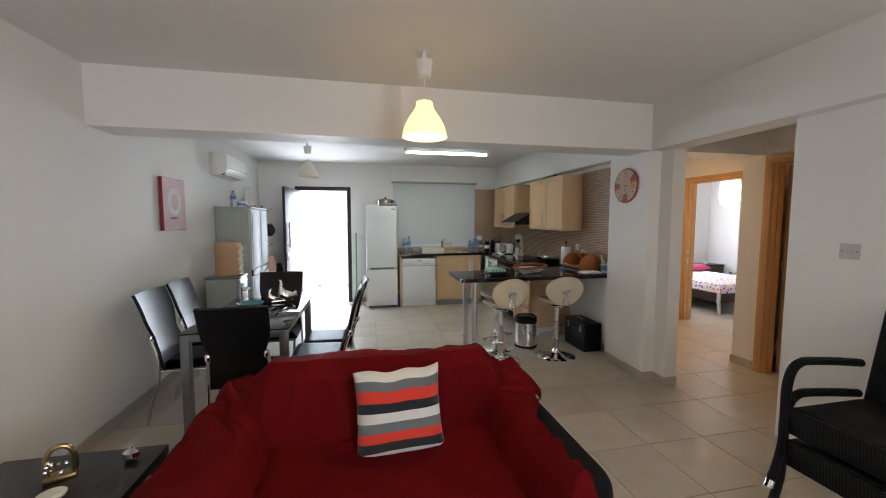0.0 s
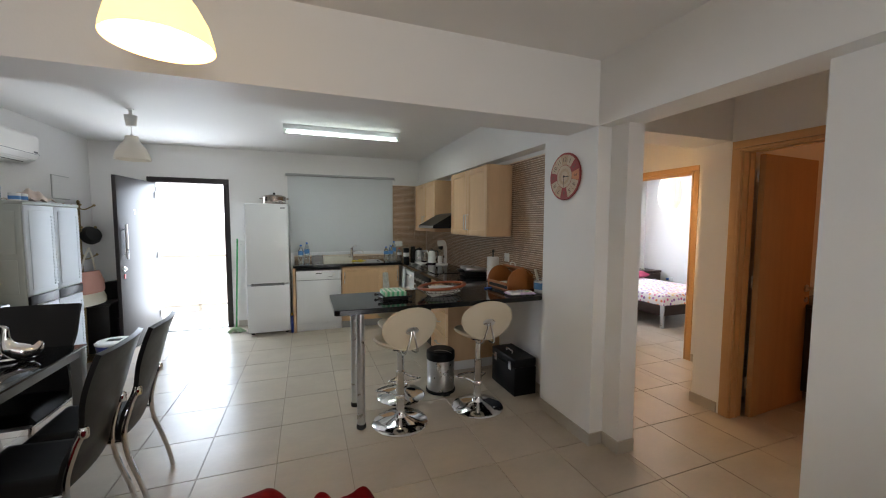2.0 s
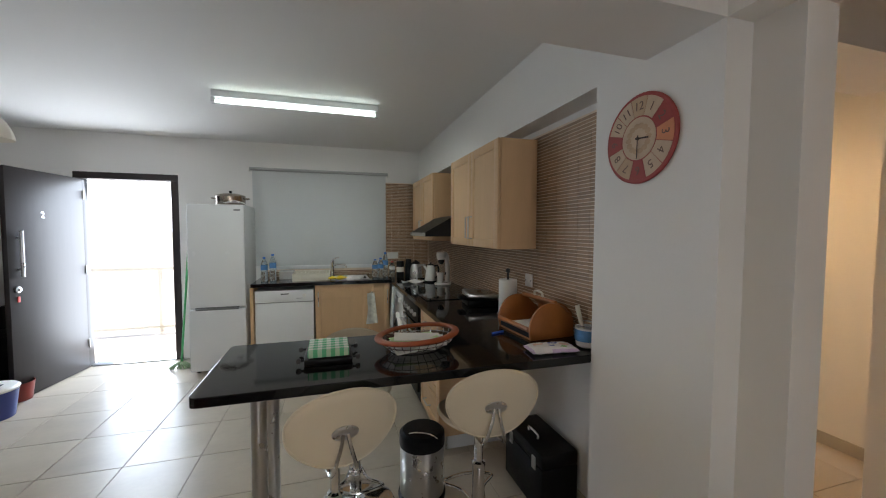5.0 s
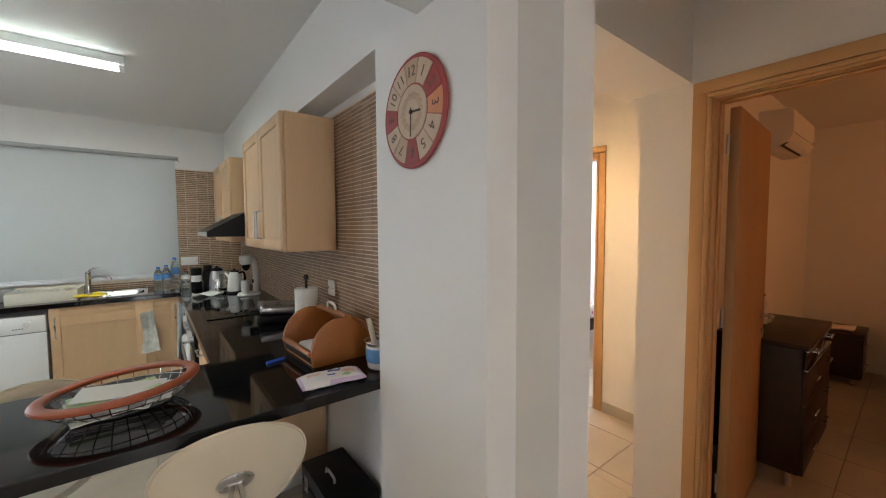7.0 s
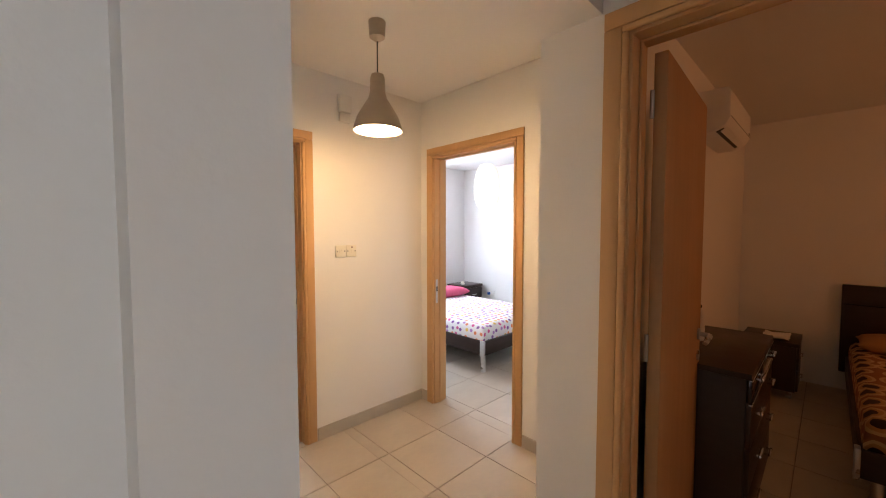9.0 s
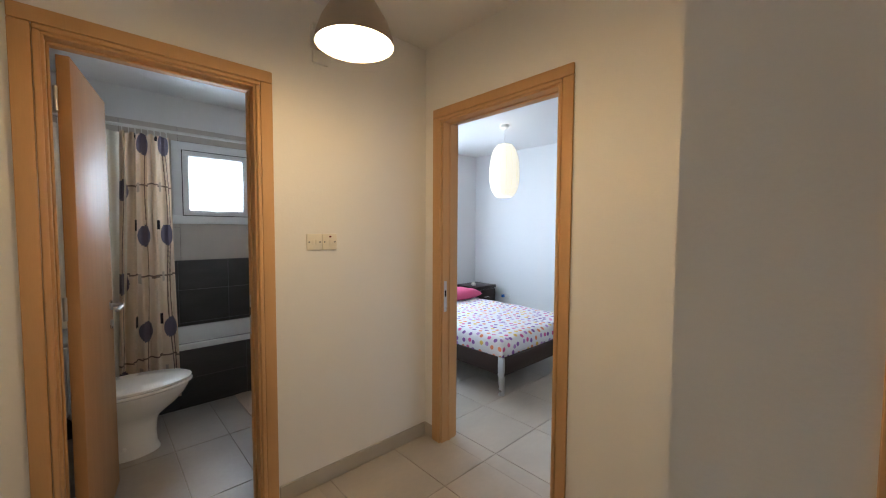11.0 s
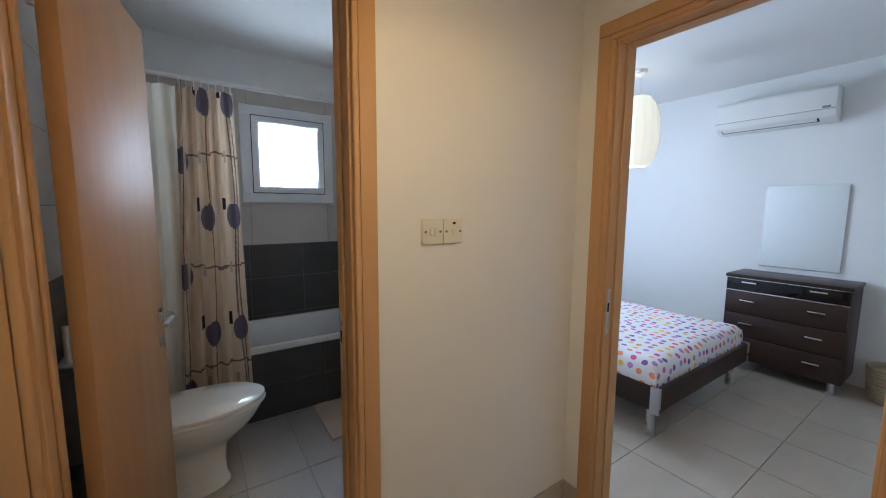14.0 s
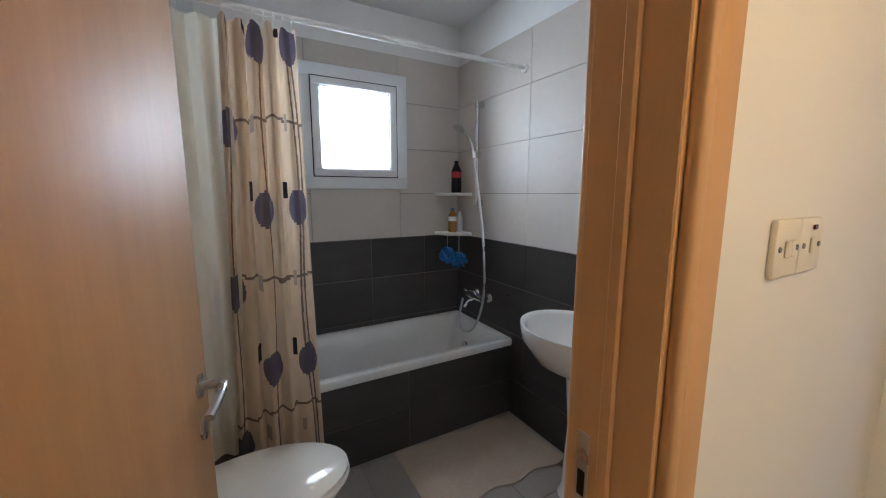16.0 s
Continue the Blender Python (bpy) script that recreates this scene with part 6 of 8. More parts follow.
for z0, z1 in ((0.10, 0.78), (0.92, 1.20), (1.25, 1.60)):
    part("side_panel", box(B(), -0.006, 0.0, 0.04, 0.35, z0, z1, 0.003), M_GREYPLASTIC, tc)
for x in (0.06, 0.73):
    for y in (0.05, 0.34):
        part("foot", lathe(B(), [(0.02, 0), (0.024, 0.05)], 12, x, y), M_BLACK, tc)
bottle_at(-1.70, 4.85, 1.685, 0.20, 0.035, "water bottle with blue cap on the cabinet")
for i, (x, y) in enumerate(((-1.66, 5.0), (-1.66, 5.09))):
    cn = thing("food_tin", "small pale tin on top of the cabinet", "tin", x, y, 1.685, group="tins")
    part("body", lathe(B(), [(0.038, 0), (0.038, 0.075)], 20), M_PAPER, cn)
    part("band", lathe(B(), [(0.0385, 0.02), (0.0385, 0.05)], 20, cap=False), M_LABEL, cn)
bg = part("bread_bag", sheet(B(), lambda u, v: Vector(((u - 0.5) * 0.24, (v - 0.5) * 0.30, 0.02 + 0.10 * math.sin(math.pi * u) * math.sin(math.pi * v) + 0.012 * math.sin(u * 17 + v * 13)))
          , 18, 18, 0.004), mat("bag_film", (0.62, 0.50, 0.42), 0.3, var=0.35, var_scale=16))
bg.location = (-1.70, 5.27, 1.69)
tagged(bg, "crumpled clear bag of bread on the cabinet", "bag")

wd = thing("water_dispenser", "grey and silver water dispenser", "water dispenser", -1.48, 4.36, 0, 90)
part("body", box(B(), -0.15, 0.15, 0.02, 0.34, 0.0, 0.86, 0.02, 3), M_GREYPLASTIC, wd)
part("front", box(B(), -0.145, 0.145, -0.01, 0.02, 0.03, 0.86, 0.02, 3), mat("silver_plastic", (0.50, 0.51, 0.52), 0.3, 0.5, rough_var=0.06), wd)
part("top_deck", box(B(), -0.155, 0.155, -0.015, 0.345, 0.86, 0.885, 0.01, 3), M_ALU, wd)
part("tap_recess", box(B(), -0.11, 0.11, -0.014, -0.008, 0.60, 0.80, 0.004), M_BLACK, wd)
for s in (-0.05, 0.05):
    part("tap", turned(lathe(B(), [(0.016, 0), (0.018, 0.03), (0.012, 0.05)], 14), pose(s, -0.012, 0.72, 90)), M_PLASTIC, wd)
part("drip_tray", box(B(), -0.10, 0.10, -0.07, -0.01, 0.50, 0.53, 0.006), M_BLACK, wd)
jc = part("bottle_cover", lathe(B(), [(0.10, 0.0), (0.135, 0.01), (0.137, 0.05), (0.133, 0.20), (0.137, 0.33), (0.125, 0.37), (0.10, 0.375), (0.001, 0.378)], 40), mat("tan_cover", (0.58, 0.36, 0.21), 0.6, bump=0.4, bump_scale=90, var=0.10, var_scale=6))
jc.location = (-1.62, 4.36, 0.886)
tagged(jc, "tan fabric cover over a water bottle", "bottle cover")
jf = part("crumpled_film", sheet(B(), lambda u, v: Vector((0.142 * math.cos(-0.5 + 0.6 * u), 0.142 * math.sin(-0.5 + 0.6 * u), 0.02 + 0.33 * v)) * 1.0 + Vector((0.012 * math.sin(v * 31 + u * 7), 0.01 * math.sin(v * 23), 0)), 8, 24, 0.002), mat("clear_film", (0.7, 0.62, 0.5), 0.12, var=0.3, var_scale=30))
jf.location = (-1.62, 4.36, 0.886)
tagged(jf, "shiny crumpled film on the bottle cover", "plastic film")

cst = thing("coat_stand", "brass coat stand in the corner", "coat stand", -1.62, 5.86, 0)
part("pole", lathe(B(), [(0.012, 0.03), (0.012, 1.72), (0.016, 1.73), (0.001, 1.75)], 14), M_BRASS, cst)
part("foot_ring", lathe(B(), [(0.001, 0), (0.15, 0), (0.15, 0.02), (0.02, 0.035)], 28), M_BRASS, cst)
for z in (1.12, 1.42, 1.66):
    for a in (-60, 20, 140, 230):
        hk = part("hook", tube(B(), [(0, 0, z), (0.05 * math.cos(radians(a)), 0.05 * math.sin(radians(a)), z - 0.01), (0.12 * math.cos(radians(a)), 0.12 * math.sin(radians(a)), z + 0.03)], 0.006, 8), M_BRASS, cst)
        part("knob", lathe(B(), [(0.001, -0.014), (0.010, -0.010), (0.014, 0), (0.010, 0.010), (0.001, 0.014)], 12), M_BRASS, hk).location = (0.125 * math.cos(radians(a)), 0.125 * math.sin(radians(a)), z + 0.035)
hb = thing("shoulder_bag", "pink and cream shoulder bag hanging on the stand", "bag", -1.52, 5.78, 0.62, 80)
M_PINK = mat("pink_canvas", (0.62, 0.33, 0.28), 0.85, bump=0.3, bump_scale=300, var=0.08, var_scale=6)


def bag_shape(z0, z1, w0, w1, d):
    bm = B()
    lathe(bm, [(0.90, z0), (1.0, z0 + 0.02), (1.02, (z0 + z1) / 2), (0.94, z1)], 28)
    for v in bm.verts:
        t = (v.co.z - z0) / (z1 - z0)
        w = w0 + (w1 - w0) * t
        v.co.x *= w
        v.co.y *= d * (1 - 0.5 * t)
        v.co.x += 0.01 * math.sin(v.co.z * 30)
    return bm


part("lower_panel", bag_shape(0.0, 0.13, 0.20, 0.20, 0.07), M_CREAM, hb, "cream lower panel")
part("upper_panel", bag_shape(0.13, 0.36, 0.20, 0.15, 0.07), M_PINK, hb)
for s in (-1, 1):
    part("strap", tube(B(), [(s * 0.11, 0.02, 0.34), (s * 0.06, 0.01, 0.50), (0.0, 0.0, 0.62)], 0.010, 8, flat=0.4), M_CREAM, hb)
hat = part("dark_hat", lathe(B(), [(0.10, 0.0), (0.10, 0.03), (0.08, 0.07), (0.03, 0.09), (0.001, 0.092)], 24), M_RUBBER)
hat.matrix_basis = pose(-1.56, 5.90, 1.36, 70, 0, 60)
tagged(hat, "dark cloth hat hanging on the coat stand", "hat")
cb = thing("low_chest", "low black chest in the entrance corner", "chest", -1.66, 6.20, 0)
part("body", box(B(), -0.22, 0.22, -0.26, 0.50, 0.02, 0.56, 0.006), M_DARKTABLE, cb)
part("top", box(B(), -0.23, 0.24, -0.27, 0.51, 0.56, 0.59, 0.006), M_DARKTABLE, cb)
for i in range(2):
    part("knob", turned(lathe(B(), [(0.008, 0), (0.014, 0.02), (0.001, 0.024)], 14), pose(0.22, -0.05 + i * 0.22, 0.46, 0, 90)), M_CHROME, cb)
bk2 = thing("blue_bucket", "blue and white plastic tub with a lid", "tub", -1.28, 5.62, 0)
part("tub", lathe(B(), [(0.001, 0), (0.13, 0), (0.155, 0.20), (0.16, 0.22)], 32), mat("navy_tub", (0.03, 0.05, 0.22), 0.4), bk2)
part("lid", lathe(B(), [(0.16, 0.22), (0.165, 0.235), (0.15, 0.25), (0.001, 0.252)], 32), M_PLASTIC, bk2)
part("lid_pattern", box(B(), -0.06, 0.06, -0.04, 0.04, 0.2515, 0.255, 0.001, 1), M_BLACK, bk2)
rb2 = part("red_basket", lathe(B(), [(0.001, 0), (0.09, 0), (0.11, 0.16), (0.105, 0.16), (0.085, 0.01)], 24), mat("red_plastic", (0.24, 0.03, 0.02), 0.4))
rb2.location = (-1.34, 5.98, 0)
tagged(rb2, "small red plastic basket on the floor", "basket")
tl = part("black_shopping_bag", bag_shape(0.0, 0.20, 0.17, 0.14, 0.10), M_RUBBER)
tl.matrix_basis = pose(-1.56, 6.35, 0.59, 0, 0, 70)
tagged(tl, "black shopping bag on the chest", "bag")
M_BROWNBAG = mat("brown_leather_bag", (0.085, 0.040, 0.022), 0.5, var=0.25, var_scale=9, bump=0.25, bump_scale=120, rough_var=0.1)
sb = thing("brown_satchel", "dark brown leather satchel standing on the floor", "bag", -1.44, 6.50, 0, 82)
part("body", bag_shape(0.0, 0.34, 0.19, 0.15, 0.085), M_BROWNBAG, sb)
part("flap", turned(bag_shape(0.0, 0.14, 0.185, 0.165, 0.075), pose(0, -0.012, 0.205)), M_BROWNBAG, sb)
for s in (-1, 1):
    part("strap", tube(B(), [(s * 0.10, 0.0, 0.33), (s * 0.07, 0.0, 0.45), (0.0, 0.0, 0.50)], 0.009, 8, flat=0.4), M_BROWNBAG, sb)
rs = thing("dark_rucksack", "dark grey rucksack leaning by the chest", "bag", -1.40, 6.22, 0, 75)
part("body", bag_shape(0.0, 0.38, 0.16, 0.13, 0.11), M_RUBBER, rs)
part("front_pocket", turned(bag_shape(0.0, 0.17, 0.12, 0.11, 0.05), pose(0, -0.085, 0.04)), M_RUBBER, rs)
part("grab_loop", tube(B(), [(-0.03, 0.0, 0.375), (-0.02, 0.0, 0.415), (0.02, 0.0, 0.415), (0.03, 0.0, 0.375)], 0.006, 8), M_RUBBER, rs)
mp_ = thing("mop", "green-handled string mop against the wall", "mop", -0.255, 6.46, 0)
part("handle", rod(B(), (0, 0.0, 0.06), (0.0, 0.30, 1.28), 0.011), mat("green_handle", (0.03, 0.30, 0.08), 0.35), mp_)
bm = B()
rnd = random.Random(11)
for i in range(46):
    a = rnd.uniform(0, 2 * math.pi)
    r = rnd.uniform(0.06, 0.13)
    tube(bm, [(0, 0, 0.07), (0.4 * r * math.cos(a), 0.4 * r * math.sin(a) - 0.02, 0.055), (r * math.cos(a), 0.55 * r * math.sin(a) - 0.03, 0.010)], 0.006, 5, steps=3)
part("strings", bm, mat("mop_green", (0.25, 0.34, 0.20), 0.9, var=0.3, var_scale=30), mp_)


# ---- hall ----
M_LAMPMETAL = mat("taupe_lamp_metal", (0.42, 0.36, 0.29), 0.4, 0.3, var=0.05, var_scale=10)
hl = thing("hall_pendant", "lit metal bell pendant in the hall", "pendant lamp", 3.68, 3.83, 1.99)
part("shade", lathe(B(), [(0.128, 0.0), (0.125, 0.02), (0.108, 0.07), (0.076, 0.125), (0.05, 0.165), (0.04, 0.20), (0.038, 0.27), (0.032, 0.29), (0.030, 0.20), (0.045, 0.155), (0.072, 0.115), (0.104, 0.065), (0.121, 0.02), (0.125, 0.0)], 48, cap=False), M_LAMPMETAL, hl)
part("diffuser", lathe(B(), [(0.118, 0.022), (0.07, 0.016), (0.001, 0.014)], 40, cap=False), mat("lit_diffuser", (1, 0.95, 0.85), 0.4, emit=(1.0, 0.86, 0.6), emit_power=9), hl)
part("cord", rod(B(), (0, 0, 0.29), (0, 0, H - 1.99 - 0.05), 0.003, 6), M_BLACK, hl)
part("ceiling_cup", lathe(B(), [(0.012, H - 1.99 - 0.10), (0.04, H - 1.99 - 0.08), (0.045, H - 1.99)], 20), M_LAMPMETAL, hl)
for dx in (0, 0.084):
    socket("light_switch", 3.876 + dx, 4.605, 1.32, 0, "cream double switch plate on the hall wall" if dx == 0 else "cream fused switch with red lamp on the hall wall", 0.083, 1, 2 if dx == 0 else 1, M_CREAM)
ind = part("indicator_lamp", box(B(), -0.006, 0.006, -0.003, 0, -0.004, 0.004, 0.001, 1), mat("dark_red_lens", (0.12, 0.01, 0.01), 0.2))
ind.location = (3.962, 4.594, 1.348)
tagged(ind, "small dark red indicator on the switch", "indicator")
ch = thing("door_chime", "white door chime box high on the hall wall", "door chime", 3.915, 4.605, 2.24)
part("casing", box(B(), -0.05, 0.05, -0.035, 0, 0.07, 0.19, 0.008), M_PLASTIC, ch)
part("terminal_box", box(B(), -0.04, 0.045, -0.02, 0, 0.0, 0.065, 0.006), M_PLASTIC, ch)

# ---- bathroom ----
M_LTILE = mat("light_grey_wall_tile", (0.56, 0.51, 0.455), 0.45, spec=0.25, bump=0.05, bump_scale=30, var=0.08, var_scale=3, rough_var=0.08, per_piece=0.03, grain=0.03, scatter=True)
M_DTILE = mat("dark_slate_tile", (0.062, 0.056, 0.052), 0.32, bump=0.12, bump_scale=25, var=0.28, var_scale=4, stretch=(1, 1, 3), rough_var=0.1, per_piece=0.12, grain=0.15, scatter=True)
M_TGROUT = mat("grey_joint", (0.21, 0.195, 0.18), 0.85, var=0.1)
bt = {}


def wall_tiles(parent_name, label, us, zs, place_box, material):
    """Separate wall tiles between the joint lines us and zs; place_box(u0, u1, z0, z1) gives a box."""
    p = thing(parent_name, label, "wall tiles", kind="structure")
    for a, b in zip(us, us[1:]):
        for c, d in zip(zs, zs[1:]):
            x0, x1, y0, y1, z0, z1 = place_box(a + 0.0015, b - 0.0015, c + 0.0015, d - 0.0015)
            key = (round(x1 - x0, 4), round(y1 - y0, 4), round(z1 - z0, 4), material.name)
            if key not in bt:
                bm_ = box(B(), 0, x1 - x0, 0, y1 - y0, 0, z1 - z0, 0.0012, 1)
                o = part("tile", bm_, material, p)
                bt[key] = o.data
            else:
                o = new("tile", bt[key])
                o.parent = p
            o.location = (x0, y0, z0)
    return p


DZ, LZ = (0.0, 0.23, 0.53, 0.83, 1.10), (1.10, 1.40, 1.70, 2.0, 2.29)
BX0, BX1, BY0 = 2.72, 4.66, 4.725
structure("trim_bath_east", box(B(), BX1 - 0.006, BX1, BY0, YN, 0, 2.288), M_TGROUT, "grey tile bed on the bathroom wall", "tile bed")
structure("trim_bath_north", box(box(box(box(B(), BX0, BX1 - 0.006, YN - 0.006, YN, 0, 1.446), BX0, BWIN[0], YN - 0.006, YN, 1.446, 2.166), BWIN[1], BX1 - 0.006, YN - 0.006, YN, 1.446, 2.166), BX0, BX1 - 0.006, YN - 0.006, YN, 2.166, 2.288), M_TGROUT, "grey tile bed on the bathroom wall", "tile bed")
structure("trim_bath_west", box(B(), BX0, BX0 + 0.006, BY0, YN - 0.006, 0, 2.288), M_TGROUT, "grey tile bed on the bathroom wall", "tile bed")
ue = (4.74, 5.25, 6.01, YN - 0.006)
for nm, zs, m_ in (("trim_dark_east", DZ, M_DTILE), ("trim_light_east", LZ, M_LTILE)):
    wall_tiles(nm, "large bathroom wall tiles", ue, zs, lambda a, b, c, d: (BX1 - 0.012, BX1 - 0.005, a, b, c, d), m_)
    wall_tiles(nm.replace("east", "west"), "large bathroom wall tiles", ue, zs, lambda a, b, c, d: (BX0 + 0.005, BX0 + 0.012, a, b, c, d), m_)
wall_tiles("trim_dark_north", "dark slate bathroom wall tiles", (BX0 + 0.012, 3.17, 3.57, 3.97, 4.37, BX1 - 0.012), DZ, lambda a, b, c, d: (a, b, YN - 0.012, YN - 0.005, c, d), M_DTILE)
wall_tiles("trim_light_north", "light grey bathroom wall tiles", (BX0 + 0.012, 3.2, BWIN[0]), LZ, lambda a, b, c, d: (a, b, YN - 0.012, YN - 0.005, c, d), M_LTILE)
wall_tiles("trim_light_north_side", "light grey bathroom wall tiles", (BWIN[1], BX1 - 0.012), LZ, lambda a, b, c, d: (a, b, YN - 0.012, YN - 0.005, c, d), M_LTILE)
wall_tiles("trim_light_north_sill", "light grey bathroom wall tiles", (BWIN[0], BWIN[1]), (1.10, 1.446), lambda a, b, c, d: (a, b, YN - 0.012, YN - 0.005, c, d), M_LTILE)
wall_tiles("trim_light_north_head", "light grey bathroom wall tiles", (BWIN[0], BWIN[1]), (2.166, 2.29), lambda a, b, c, d: (a, b, YN - 0.012, YN - 0.005, c, d), M_LTILE)

w2 = thing("window_2", "white bathroom window with frosted pane", "window", 3.889, YN, 1.796, kind="structure")


def ring_frame(w, h, t, y0, y1, bev=0.004):
    bm_ = B()
    box(bm_, -w, w, y0, y1, h - t, h, bev)
    box(bm_, -w, w, y0, y1, -h, -h + t, bev)
    box(bm_, -w, -w + t, y0, y1, -h + t, h - t, bev)
    box(bm_, w - t, w, y0, y1, -h + t, h - t, bev)
    return bm_


part("window_frame", ring_frame(0.345, 0.365, 0.075, -0.03, 0.06), M_PVC, w2)
ss = part("sash", ring_frame(0.268, 0.288, 0.046, -0.042, 0.045, 0.006), M_PVC, w2)
part("gasket", ring_frame(0.224, 0.244, 0.006, -0.030, -0.02, 0.001), M_BLACK, ss)
pn_ = part("pane", box(B(), -0.222, 0.222, -0.012, -0.006, -0.242, 0.242), mat("frosted_glass", (0.95, 0.97, 0.98), 0.45, trans=1.0), ss)
pn_.visible_shadow = False
# Solid black ring draws the shadow line between frame and sash.
part("sash_gap", ring_frame(0.2735, 0.2935, 0.006, -0.034, -0.0285, 0.001), M_BLACK, w2)
part("latch", box(B(), -0.03, 0.03, -0.056, -0.042, -0.275, -0.255, 0.004), M_PVC, ss)

tb = thing("bathtub", "white bathtub with a dark tiled front", "bathtub", BX0 + 0.013, 6.115, 0)
TL, TW = BX1 - BX0 - 0.026, YN - 6.115 - 0.013


def tub(u, v):
    x, y = u * TL, v * TW
    ex, ey = min(x, TL - x), min(y, TW - y)
    e = min(ex - 0.05, ey - 0.05)
    sl = 0.16 if x < TL / 2 else 0.07
    d = 0.0 if e <= 0 else 0.38 * (1 - math.exp(-max(0, min((ex - 0.05) / sl, (ey - 0.05) / 0.06)) ** 1.4))
    return Vector((x, y, 0.50 - d))


part("basin", sheet(B(), tub, 70, 34, 0.01), M_PORCELAIN, tb, sharp=60)
part("rim_edge", box(B(), 0, TL, -0.012, 0.03, 0.455, 0.5005, 0.008), M_PORCELAIN, tb)
part("overflow", turned(lathe(B(), [(0.001, 0), (0.03, 0), (0.028, 0.01), (0.001, 0.012)], 24), pose(TL - 0.135, TW / 2, 0.36, 0, -78)), M_CHROME, tb)
fp_ = part("front_panel_bed", box(B(), 0, TL, 0.006, 0.016, 0, 0.456), mat("dark_joint", (0.11, 0.10, 0.09), 0.85, var=0.1), tb)
for a, b in ((0.0, 0.60), (0.60, 1.21), (1.21, TL)):
    for c, d in ((0.002, 0.23), (0.23, 0.455)):
        part("tile", box(B(), a + 0.0015, b - 0.0015, 0, 0.006, c + 0.0015, d - 0.0015, 0.001, 1), M_DTILE, tb)

M_CUR = [mat("curtain_cream", (0.70, 0.56, 0.41), 0.8, bump=0.2, bump_scale=400, sheen=0.2, var=0.03), mat("curtain_mauve", (0.13, 0.11, 0.15), 0.8), mat("curtain_black", (0.012, 0.012, 0.014), 0.8), mat("curtain_brown_line", (0.20, 0.14, 0.11), 0.8), mat("curtain_taupe", (0.42, 0.35, 0.28), 0.8), mat("curtain_liner", (0.80, 0.76, 0.66), 0.7)]
for m_ in M_CUR:
    t_ = m_.node_tree
    tr_ = t_.nodes.new("ShaderNodeBsdfTranslucent")
    tr_.inputs[0].default_value = m_.node_tree.nodes["Principled BSDF"].inputs["Base Color"].default_value
    mx_ = t_.nodes.new("ShaderNodeMixShader")
    mx_.inputs[0].default_value = 0.28
    t_.links.new(t_.nodes["Principled BSDF"].outputs[0], mx_.inputs[1])
    t_.links.new(tr_.outputs[0], mx_.inputs[2])
    t_.links.new(mx_.outputs[0], t_.nodes["Material Output"].inputs[0])
sc_ = thing("shower_curtain", "cream shower curtain with mauve circles and black squares", "shower curtain", 3.175, 6.055, 0.14)
CWD, CHT, NU, NV = 0.66, 1.90, 170, 170


def cloth_pattern(s, t):
    """Printed motif on the flat cloth, in metres from its corner."""
    for col, (c0, ph) in enumerate(((0.045, 0.40), (0.30, 0.07), (0.575, 0.06))):
        for k in range(6):
            cy = ph + k * 0.655 - 0.02 * (k % 2)
            if (s - c0) ** 2 + (t - cy) ** 2 < 0.074 ** 2:
                return 1
            if abs(s - c0 + 0.105) < 0.022 and abs(t - cy + 0.07) < 0.038:
                return 2
            if abs(s - c0 + 0.06) < 0.014 and abs(t - cy - 0.30) < 0.032:
                return 4
    for c0 in (0.045, 0.32, 0.57, 0.60):
        if abs(s - c0 - 0.02 * math.sin(t * 5 + c0 * 9)) < 0.007:
            return 3
    for c0 in (0.36, 0.98, 1.58):
        if abs(t - c0 - 0.015 * math.sin(s * 7 + c0 * 5)) < 0.006:
            return 3
    return 0


bm = B()
vv = []
for i in range(NU + 1):
    s = i / NU
    row = []
    for j in range(NV + 1):
        t = j / NV
        amp = 0.052 * (0.75 + 0.35 * math.sin(s * 23)) * (1.0 if s < 0.66 else 0.40)
        x = 0.27 * (s + 0.016 * math.sin(s * 29 + 1.5 * (1 - t))) + (1 - t) * (0.09 * s - 0.06)
        y = -amp * math.sin((s ** 1.0) * 2 * math.pi * 5.2 + 0.7 * math.sin(t * 3)) * (0.65 + 0.35 * t) - 0.02 * (1 - t)
        row.append(bm.verts.new((x, y, t * CHT)))
    vv.append(row)
for i in range(NU):
    for j in range(NV):
        f_ = bm.faces.new((vv[i][j], vv[i + 1][j], vv[i + 1][j + 1], vv[i][j + 1]))
        f_.material_index = cloth_pattern((i + 0.5) / NU * CWD, (1 - (j + 0.5) / NV) * CHT)
part("cloth", bm, M_CUR, sc_, sharp=80)
for i in range(8):
    part("hook", tube(B(), [(0.014 + i * 0.0345, 0.0, 1.89), (0.014 + i * 0.0345, -0.014, 1.93), (0.014 + i * 0.0345, 0.0, 1.955), (0.014 + i * 0.0345, 0.014, 1.93)], 0.0025, 6), M_PLASTIC, sc_)
li = thing("curtain_liner", "plain white shower liner behind the curtain", "shower curtain", 2.80, 6.072, 0.30)
part("cloth", sheet(B(), lambda u, v: Vector((0.40 * u, 0.016 * math.sin(u * 30), 1.74 * v)), 50, 10), M_CUR[5], li)
for i in range(6):
    part("hook", tube(B(), [(0.03 + i * 0.055, 0.0, 1.73), (0.03 + i * 0.055, -0.014, 1.77), (0.03 + i * 0.055, -0.008, 1.795), (0.03 + i * 0.055, 0.012, 1.77)], 0.0025, 6), M_PLASTIC, li)
rd = thing("curtain_rod", "white shower curtain rod across the bath", "curtain rod", BX0, 6.055, 2.085)
